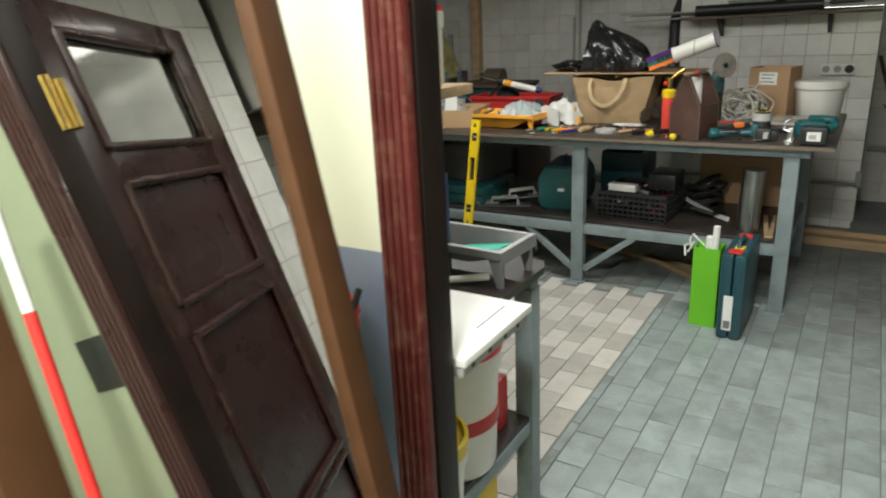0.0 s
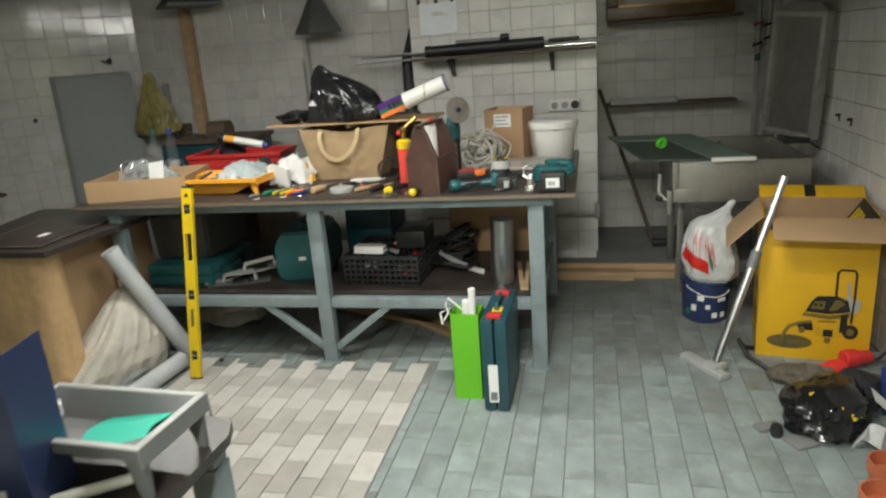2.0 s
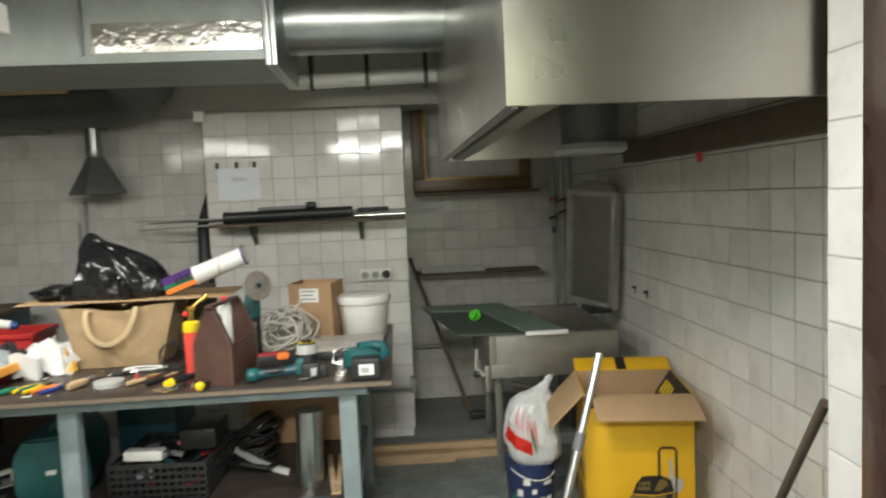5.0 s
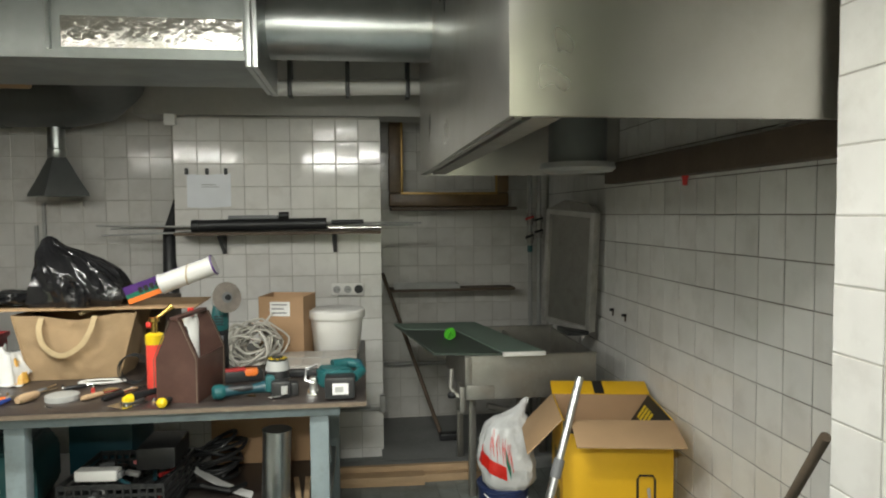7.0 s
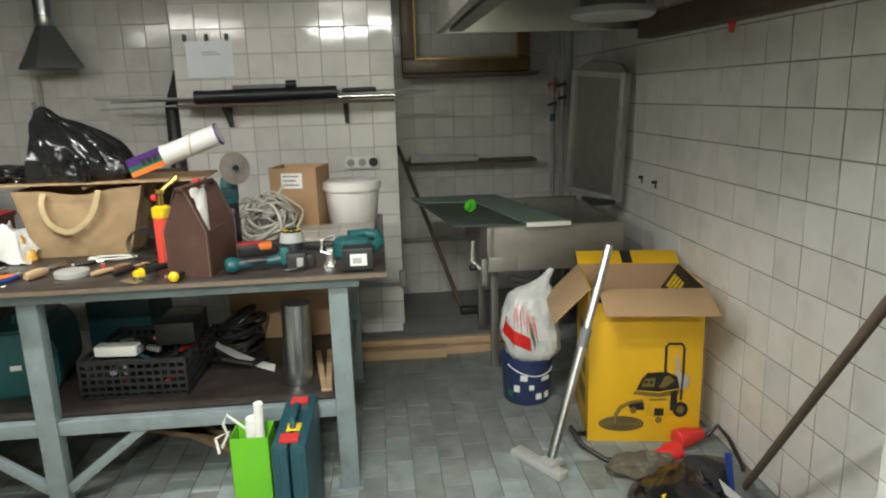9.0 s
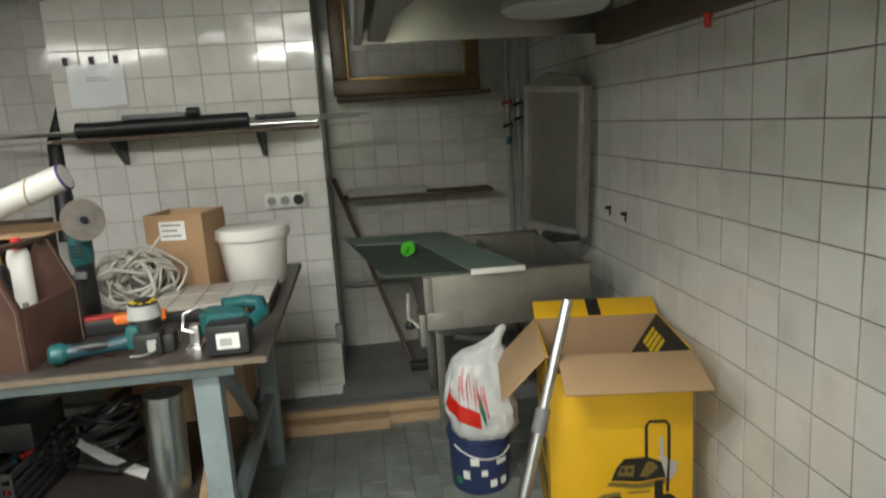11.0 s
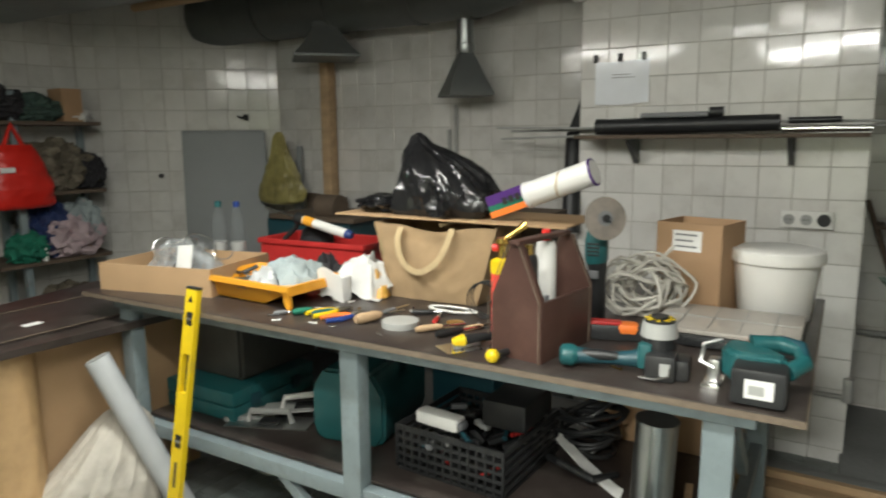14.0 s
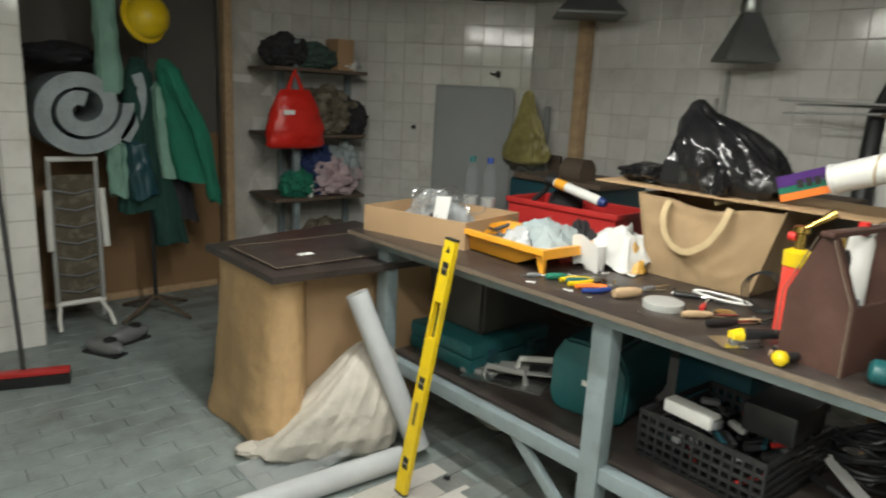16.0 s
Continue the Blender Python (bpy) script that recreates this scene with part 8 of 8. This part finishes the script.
lidded_bucket(-0.665, 1.90, 0.386, 0.14, 0.40, BRIGHT_RED, "white plastic bucket with a red lid on the shelf", RED)
lidded_bucket(-0.60, 1.645, 0.386, 0.115, 0.24, YELLOW, "white plastic bucket with a yellow lid on the shelf")
jr = thing("plastic_jar", "small white plastic jar standing on the bucket", "jar", pose(-0.69, 1.62, 0.617))
part("body", lathe(B(), [(0, 0), (0.05, 0), (0.052, 0.01), (0.052, 0.12), (0.04, 0.14), (0.0, 0.14)], n=24), WHITE_PLASTIC, jr)
part("cap", lathe(B(), [(0, 0.14), (0.042, 0.14), (0.042, 0.165), (0, 0.165)], n=24), WHITE_PLASTIC, jr)
solo("yellow_bag", box(B(), -0.74, -0.58, 1.80, 2.02, 0.0, 0.30, 0.03), YELLOW, "yellow printed bag on the floor under the table", "bag")
solo("red_printed_pack", box(B(), -0.64, -0.60, 2.06, 2.12, 0.386, 0.55, 0.006), RED, "red printed pack on the table's lower shelf", "pack")
pt2 = thing("paint_tray", "grey paint tray with mint green paint", "tray", pose(-0.715, 2.10, 0.864, 0, 0, -3))
roller_tray(pt2, GREY_PLASTIC, 0.31, 0.165, 0.10, 0.05, True)
for a in ((-0.167, 0.17, -0.096, -0.083), (-0.167, 0.17, 0.083, 0.096), (-0.168, -0.156, -0.083, 0.083), (0.156, 0.17, -0.083, 0.083)):
    part("lip", box(B(), a[0], a[1], a[2], a[3], 0.1005, 0.1045, 0.0015), LIGHT_GREY, pt2, "pale paint-smeared lip")
part("paint", sheet(B(), lambda u, v: (-0.03 + 0.145 * u + 0.008 * math.sin(7 * v), -0.062 + 0.124 * v, 0.056 + 0.022 * u + 0.004 * math.sin(9 * v) * u * (1 - u)), 16, 12, 0.003), MINT, pt2, "mint green paint")
tbj = thing("paint_tub", "small white paint tub with a red label in the tray", "tub", pose(-0.80, 2.075, 0.917))
part("tub", lathe(B(), [(0, 0), (0.028, 0), (0.03, 0.05), (0, 0.05)], n=20), BRIGHT_RED, tbj)
part("lid", lathe(B(), [(0, 0.05), (0.033, 0.05), (0.033, 0.072), (0, 0.075)], n=20), WHITE_PLASTIC, tbj)
rl = thing("roller_handle", "blue and white paint roller handle on the table", "roller", pose(0, 0, 0))
part("grip", cyl(B(), (-0.80, 1.915, 0.876), (-0.72, 1.965, 0.878), 0.012, n=12), BLUE, rl)
part("shaft", cyl(B(), (-0.72, 1.965, 0.878), (-0.61, 2.04, 0.88), 0.010, n=12), WHITE_PLASTIC, rl)
bb2 = thing("gift_bag", "dark blue glossy paper bag holding white packaging", "bag", pose(-0.855, 1.96, 0.864, 0, 0, 12))
for a in ((-0.14, 0.14, -0.06, -0.058, 0.27), (-0.14, 0.14, 0.058, 0.06, 0.25), (-0.14, -0.138, -0.058, 0.058, 0.27), (0.138, 0.14, -0.058, 0.058, 0.29)):
    part("side_panel", box(B(), a[0], a[1], a[2], a[3], 0, a[4]), NAVY, bb2)
part("print", box(B(), -0.02, 0.10, -0.0618, -0.0602, 0.05, 0.065), PAPER, bb2, "small white print")
part("print", box(B(), -0.08, -0.05, -0.0618, -0.0602, 0.05, 0.11), BRIGHT_RED, bb2, "small red print")
solo("white_packaging", blob(B(), Matrix.Translation((-0.87, 1.96, 1.08)) @ Matrix.Diagonal((0.11, 0.05, 0.09, 1)), 0.25, 2, 3, 5.2, None, 0.3), RAG_WHITE, "crumpled white packaging in the blue bag", "packaging")
wsh = thing("wooden_shelf", "raw plywood shelf board beside the doorway", "shelf", pose(0, 0, 0))
part("board", box(B(), -1.30, -0.47, 1.53, 1.735, 1.395, 1.415, 0.002), RAW_WOOD, wsh)
for x in (-1.2, -0.9):
    part("bracket", box(B(), x - 0.01, x + 0.01, 1.505, 1.70, 1.36, 1.394, 0.003), OLD_STEEL, wsh)
wcn = thing("sealant_tub", "white plastic tub with a red lid on the shelf", "tub", pose(-0.535, 1.68, 1.416, 0, 0, 0))
part("body", lathe(B(), [(0, 0), (0.026, 0), (0.028, 0.006), (0.028, 0.11), (0, 0.11)], n=24), WHITE_PLASTIC, wcn)
part("lid", lathe(B(), [(0.0, 0.11), (0.031, 0.105), (0.032, 0.12), (0.031, 0.135), (0, 0.135)], n=24), WHITE_PLASTIC, wcn)
part("red_top", lathe(B(), [(0, 0.1355), (0.031, 0.1355), (0.030, 0.145), (0, 0.145)], n=24), BRIGHT_RED, wcn)

# ---- door leaf standing open ----
dl = thing("door_leaf", "open dark brown panelled door with a glass pane", "door", pose(0.470, 1.50, 0.02, 0, 0, 74.2), kind="structure")
DW, DH, DT = 0.755, 1.96, 0.04
def leaf(x0, x1, z0, z1):
    return box(B(), x0, x1, -DT / 2, DT / 2, z0, z1, 0.002)
part("stile", leaf(0, 0.12, 0.01, DH), DOOR_WOOD, dl)
part("stile", leaf(DW - 0.12, DW, 0.01, DH), DOOR_WOOD, dl)
for z0, z1 in ((0.01, 0.17), (0.52, 0.56), (1.118, 1.20), (1.508, 1.60), (1.88, DH)):
    part("rail", leaf(0.1205, DW - 0.1205, z0, z1), DOOR_WOOD, dl)
for z0, z1 in ((0.17, 0.52), (0.56, 1.118), (1.20, 1.508)):
    part("panel", box(B(), 0.12, DW - 0.12, -0.008, 0.008, z0, z1), DOOR_WOOD, dl)
part("glass", box(B(), 0.12, DW - 0.12, -0.003, 0.003, 1.60, 1.88), GLASS, dl, "clear glass pane")
for z0, z1 in ((0.17, 0.52), (0.56, 1.118), (1.20, 1.508), (1.60, 1.88)):
    for s in (-1, 1):
        y = s * DT / 2
        for a in (((0.12, 0, z0), (DW - 0.12, 0, z0)), ((0.12, 0, z1), (DW - 0.12, 0, z1)), ((0.12, 0, z0), (0.12, 0, z1)), ((DW - 0.12, 0, z0), (DW - 0.12, 0, z1))):
            part("moulding", cyl(B(), (a[0][0], y, a[0][2]), (a[1][0], y, a[1][2]), 0.012, n=10), DOOR_WOOD, dl)
for z in (0.3, 1.70):
    part("hinge", cyl(cyl(B(), (-0.012, 0.024, z - 0.06), (-0.012, 0.024, z + 0.06), 0.019, n=20), (0.03, 0.026, z - 0.055), (0.03, 0.026, z + 0.055), 0.017, n=20), BRASS, dl, "polished brass hinge")
part("handle", sweep(B(), [(DW - 0.06, -DT / 2, 1.0), (DW - 0.06, -DT / 2 - 0.05, 1.0), (DW - 0.17, -DT / 2 - 0.05, 1.0)], 0.009, 8), BLACK_PLASTIC, dl)

# ---- corridor: leaning mirror, cabinet and wall things ----
MIRROR = mat("mirror_silver", (0.88, 0.89, 0.87), 0.015, 1.0, var=0.0)
MIRROR.node_tree.nodes["Principled BSDF"].inputs["Roughness"].default_value = 0.015
for lk in list(MIRROR.node_tree.links):
    if lk.to_socket.name == "Roughness":
        MIRROR.node_tree.links.remove(lk)
nx = Vector((0.979, 0.09, 0.181)).normalized()
ux = Vector((-nx.y, nx.x, 0)).normalized()
vx = nx.cross(ux)
base = nx * 0.0097
base = base + ux * ((Vector((0, 0.92, 0)) - base).dot(ux))
base = base + vx * ((0.006 - base.z) / vx.z)
mm = Matrix((ux, vx, nx)).transposed().to_4x4()
mi = thing("leaning_mirror", "tall mirror in an orange-brown wooden frame leaning by the doorway", "mirror", Matrix.Translation(base + ux * 0.006 + Vector((0, 0, 0.003))) @ mm @ Matrix.Rotation(radians(-0.75), 4, "Z"))
MW0, MW1, MH = -0.165, 0.165, 1.95
part("glass", box(B(), MW0, MW1, 0.04, MH - 0.04, -0.004, 0.0), MIRROR, mi, "silvered mirror glass")
for a in ((MW0 - 0.045, MW0, 0, MH), (MW1, MW1 + 0.045, 0, MH), (MW0, MW1, 0, 0.045), (MW0, MW1, MH - 0.045, MH)):
    part("frame_bar", box(B(), a[0], a[1], a[2], a[3], -0.016, 0.012, 0.004), RUST_FRAME, mi)
part("backing", box(B(), MW0, MW1, 0.046, MH - 0.046, -0.014, -0.0045), HARDBOARD, mi)
cbn = thing("low_cabinet", "dark brown cabinet in the corridor beside the doorway", "cabinet", pose(0, 0, 0))
part("body", box(B(), -1.1, -0.50, 0.98, 1.33, 0.0, 1.02, 0.004), OLD_WOOD, cbn)
part("top", box(B(), -1.12, -0.482, 0.95, 1.333, 1.0205, 1.045, 0.004), BROWN_WOOD, cbn)
part("door", box(B(), -1.05, -0.55, 0.965, 0.979, 0.05, 0.97, 0.004), BROWN_WOOD, cbn)
rp = thing("red_power_tool", "red plastic power tool on the dark cabinet", "power tool", pose(-0.525, 1.30, 1.046, 0, 0, 25))
bm = B()
blob(bm, Matrix.Translation((0, 0, 0.028)) @ Matrix.Diagonal((0.055, 0.085, 0.034, 1)), 0.25, 2.2, 4, 2.0, -0.8, 0.2)
part("body", bm, BRIGHT_RED, rp)
part("grip", sweep(B(), [(0.0, -0.06, 0.045), (0.01, 0.0, 0.075), (0.02, 0.07, 0.05)], 0.011, 10), BLACK_PLASTIC, rp)
part("cord", sweep(B(), [(0.04, -0.08, 0.02), (0.07, -0.09, 0.06), (0.08, -0.05, 0.1)], 0.006, 6), BLACK_PLASTIC, rp)
structure("dark_patch", box(B(), DR + 0.083, DR + 0.2, FY0 - 0.003, FY0 - 0.0005, 1.11, 1.235), BLACK_PLASTIC, "dark square patch on the green wall", "patch")
rpo = thing("striped_pole", "red and white painted pole leaning in the corridor", "pole", pose(0, 0, 0))
pa, pe = Vector((0.60, 1.20, 0.02)), Vector((0.52, 1.33, 1.55))
part("lower", cyl(B(), pa, pa.lerp(pe, 0.86), 0.013, n=12), BRIGHT_RED, rpo, "worn red part")
part("upper", cyl(B(), pa.lerp(pe, 0.86), pe, 0.013, n=12), PAPER, rpo, "white part")
solo("red_sack", bagform(B(), [(0, 0.12, 0.08, 0, 0), (0.1, 0.14, 0.09, 0, 0), (0.6, 0.12, 0.08, 0, 0), (1.0, 0.06, 0.04, 0, 0.02), (1.06, 0.02, 0.02, 0, 0.03)], 0.08, 1.7), RED, "red sack standing in the corridor", "sack", pose(0.83, 1.22, 0.001))
wl = thing("ceiling_lamp", "lit round white corridor ceiling lamp", "lamp", pose(-0.1, 0.2, 2.56))
part("shade", lathe(B(), [(0, 0.0), (0.14, 0.01), (0.17, 0.05), (0.17, 0.09), (0, 0.09)], n=28), mat("lit_lamp_glass", (1.0, 0.96, 0.88), 0.4, var=0, emit=6.0), wl)
part("base", lathe(B(), [(0, 0.09), (0.12, 0.09), (0.12, 0.19), (0, 0.19)], n=28), WHITE_PLASTIC, wl)

# ---- tiles: the pieces of walls and floors ----


def tile_mesh(name, w, h, material, thick=0.007, gap=0.0035, bev=0.0025):
    a, b = w / 2 - gap / 2, h / 2 - gap / 2
    v = [(x * a, y * b, 0) for x, y in ((-1, -1), (1, -1), (1, 1), (-1, 1))]
    v += [(x * a, y * b, thick - bev * 0.6) for x, y in ((-1, -1), (1, -1), (1, 1), (-1, 1))]
    v += [(x * (a - bev), y * (b - bev), thick) for x, y in ((-1, -1), (1, -1), (1, 1), (-1, 1))]
    f = [(i + k, (i + 1) % 4 + k, (i + 1) % 4 + k + 4, i + k + 4) for k in (0, 4) for i in range(4)] + [(8, 9, 10, 11)]
    me = bpy.data.meshes.new(name)
    me.from_pydata(v, [], f)
    me.materials.append(material)
    return me


rng = random.Random(5)


def tile_wall(parent, origin, along, width, height, material, near, z0=0.0, tile=T, limit=300, thick=0.003):
    """Square tiles on an upright face: origin at its lower end, along a level direction, facing the right-hand side of it."""
    along = Vector(along).normalized()
    up = Vector((0, 0, 1))
    out = along.cross(up)
    rot = Matrix((along, up, out)).transposed().to_4x4()
    full = tile_mesh("tile", tile, tile, material, thick, 0.0043, 0.002)
    cols, rows = int(width / tile + 0.02), int((height - z0) / tile + 0.02)
    rest = width - cols * tile
    spots = [(c + 0.5, r + 0.5) for c in range(cols) for r in range(rows)]
    o = Vector(origin) + Vector((0, 0, z0))
    place = [(o + along * (c * tile) + up * (r * tile)) for c, r in spots]
    place.sort(key=lambda p: (p - Vector(near)).length)
    for p in place[:limit]:
        ob = new("tile", full)
        ob.parent = parent
        jig = Matrix.Rotation(rng.uniform(-0.009, 0.009), 4, "X") @ Matrix.Rotation(rng.uniform(-0.009, 0.009), 4, "Y")
        ob.matrix_basis = Matrix.Translation(p + out * rng.uniform(-0.0006, 0.0006)) @ rot @ jig
    vs, fs = [], []
    src_v, src_f = [v.co.copy() for v in full.vertices], [tuple(q.vertices) for q in full.polygons]
    extra = [(p, 1.0) for p in place[limit:]]
    if rest > 0.02:
        k = (rest - 0.002) / tile
        extra += [(o + along * (cols * tile + rest / 2) + up * ((r + 0.5) * tile), k) for r in range(rows)]
    for p, k in extra:
        n0 = len(vs)
        m = Matrix.Translation(p) @ rot
        vs += [tuple(m @ Vector((v.x * k, v.y, v.z))) for v in src_v]
        fs += [tuple(i + n0 for i in q) for q in src_f]
    if vs:
        me = bpy.data.meshes.new("tiles")
        me.from_pydata(vs, [], fs)
        me.materials.append(material)
        ob = new("tiles", me)
        ob.parent = parent
        tagged(ob, kind="stuff")


tile_wall(pillar, (-1.081, 6.056, 0), (1, 0, 0), 1.296, TOP, TILE, (0, 6, 1.4), z0=-0.083)
tile_wall(pillar, (0.211, 6.056, 0), (0, 1, 0), 0.68, TOP, TILE, (0, 6, 1.4), z0=-0.083)
tile_wall(pillar, (-1.081, 6.35, 0), (0, -1, 0), 0.288, TOP, TILE, (0, 6, 1.4), z0=-0.083)
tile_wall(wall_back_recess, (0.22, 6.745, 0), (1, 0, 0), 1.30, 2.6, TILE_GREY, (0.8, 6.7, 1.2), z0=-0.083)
tile_wall(wall_right, (1.535, 6.751, 0), (0, -1, 0), 3.712, 2.6, TILE, (1.5, 4.6, 1.0), z0=-0.122, tile=0.156)
tile_wall(wall_right_front, (1.16, 3.045, 0), (0, -1, 0), 1.535, 2.6, TILE, (1.2, 3.0, 1.4), z0=-0.122, tile=0.156)
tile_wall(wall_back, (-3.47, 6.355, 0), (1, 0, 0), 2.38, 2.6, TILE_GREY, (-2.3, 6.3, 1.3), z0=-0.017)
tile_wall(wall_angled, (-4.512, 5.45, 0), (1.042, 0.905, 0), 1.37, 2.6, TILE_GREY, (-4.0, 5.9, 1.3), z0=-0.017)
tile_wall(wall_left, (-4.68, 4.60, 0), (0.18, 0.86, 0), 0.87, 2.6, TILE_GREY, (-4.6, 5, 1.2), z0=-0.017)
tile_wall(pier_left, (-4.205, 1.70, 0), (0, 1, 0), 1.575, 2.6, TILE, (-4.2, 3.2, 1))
# the pier's niche side takes the darker tile tone
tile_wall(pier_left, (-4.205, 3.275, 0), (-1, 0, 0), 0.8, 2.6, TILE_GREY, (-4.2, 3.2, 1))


def floor_tiles(x0, x1, y0, y1, w, h, mats, near, limit, skip=None, thick=0.006, pick=None):
    meshes = [tile_mesh("floor_tile", w, h, m, thick, 0.004, 0.002) for m in mats]
    spots = []
    for i in range(int((x1 - x0) / w + 0.5)):
        for j in range(-1, int((y1 - y0) / h + 1)):
            x, y = x0 + (i + 0.5) * w, y0 + (j + 0.5 + 0.5 * (i % 2)) * h
            if y - h / 2 < y0 - 0.01 or y + h / 2 > y1 + 0.13 or (skip and skip(x, y, w, h)):
                continue
            spots.append((x, y, pick(x, y) if pick else j % 2))
    spots.sort(key=lambda s: (s[0] - near[0]) ** 2 + (s[1] - near[1]) ** 2)
    for x, y, k in spots[:limit]:
        ob = new("floor_tile", meshes[k % len(mats)])
        ob.parent = floor
        ob.matrix_basis = pose(x, y, -0.006 + rng.uniform(-0.0005, 0.0005), rng.uniform(-0.35, 0.35), rng.uniform(-0.35, 0.35), rng.uniform(-0.3, 0.3))
    for k, me in enumerate(meshes):
        src_v, src_f = [v.co.copy() for v in me.vertices], [tuple(q.vertices) for q in me.polygons]
        vs, fs = [], []
        for x, y, kk in spots[limit:]:
            if kk % len(mats) == k:
                n0, dz = len(vs), rng.uniform(-0.0005, 0.0005)
                vs += [(v.x + x, v.y + y, v.z - 0.006 + dz) for v in src_v]
                fs += [tuple(i + n0 for i in q) for q in src_f]
        if vs:
            me2 = bpy.data.meshes.new("floor_tiles")
            me2.from_pydata(vs, [], fs)
            me2.materials.append(me.materials[0])
            ob = new("floor_tiles", me2)
            ob.parent = floor
            tagged(ob, kind="stuff")


MX0, MX1, MY0, MY1 = -1.957, -0.657, 1.455, 4.185
floor_tiles(MX0, MX1, MY0, MY1, 0.1, 0.2, (GREY_FLOOR, WHITE_FLOOR), (-1.0, 3.2), 300)
# greyer tiles thicken with y: dust, plus under-bench shade put into the colour
floor_tiles(-5.204, 1.53, 1.36, 6.25, 0.112, 0.21, (FLOOR_TILE, FLOOR_DUST_SHADE), (0.1, 3.4), 300,
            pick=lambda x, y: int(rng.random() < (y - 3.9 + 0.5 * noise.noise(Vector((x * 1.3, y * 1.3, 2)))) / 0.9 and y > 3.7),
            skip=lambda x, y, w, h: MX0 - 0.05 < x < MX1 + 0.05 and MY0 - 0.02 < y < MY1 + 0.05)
floor_tiles(-0.651, -0.613, 1.52, 4.0, 0.038, 0.21, (FLOOR_TILE,), (-0.63, 3.4), 60)
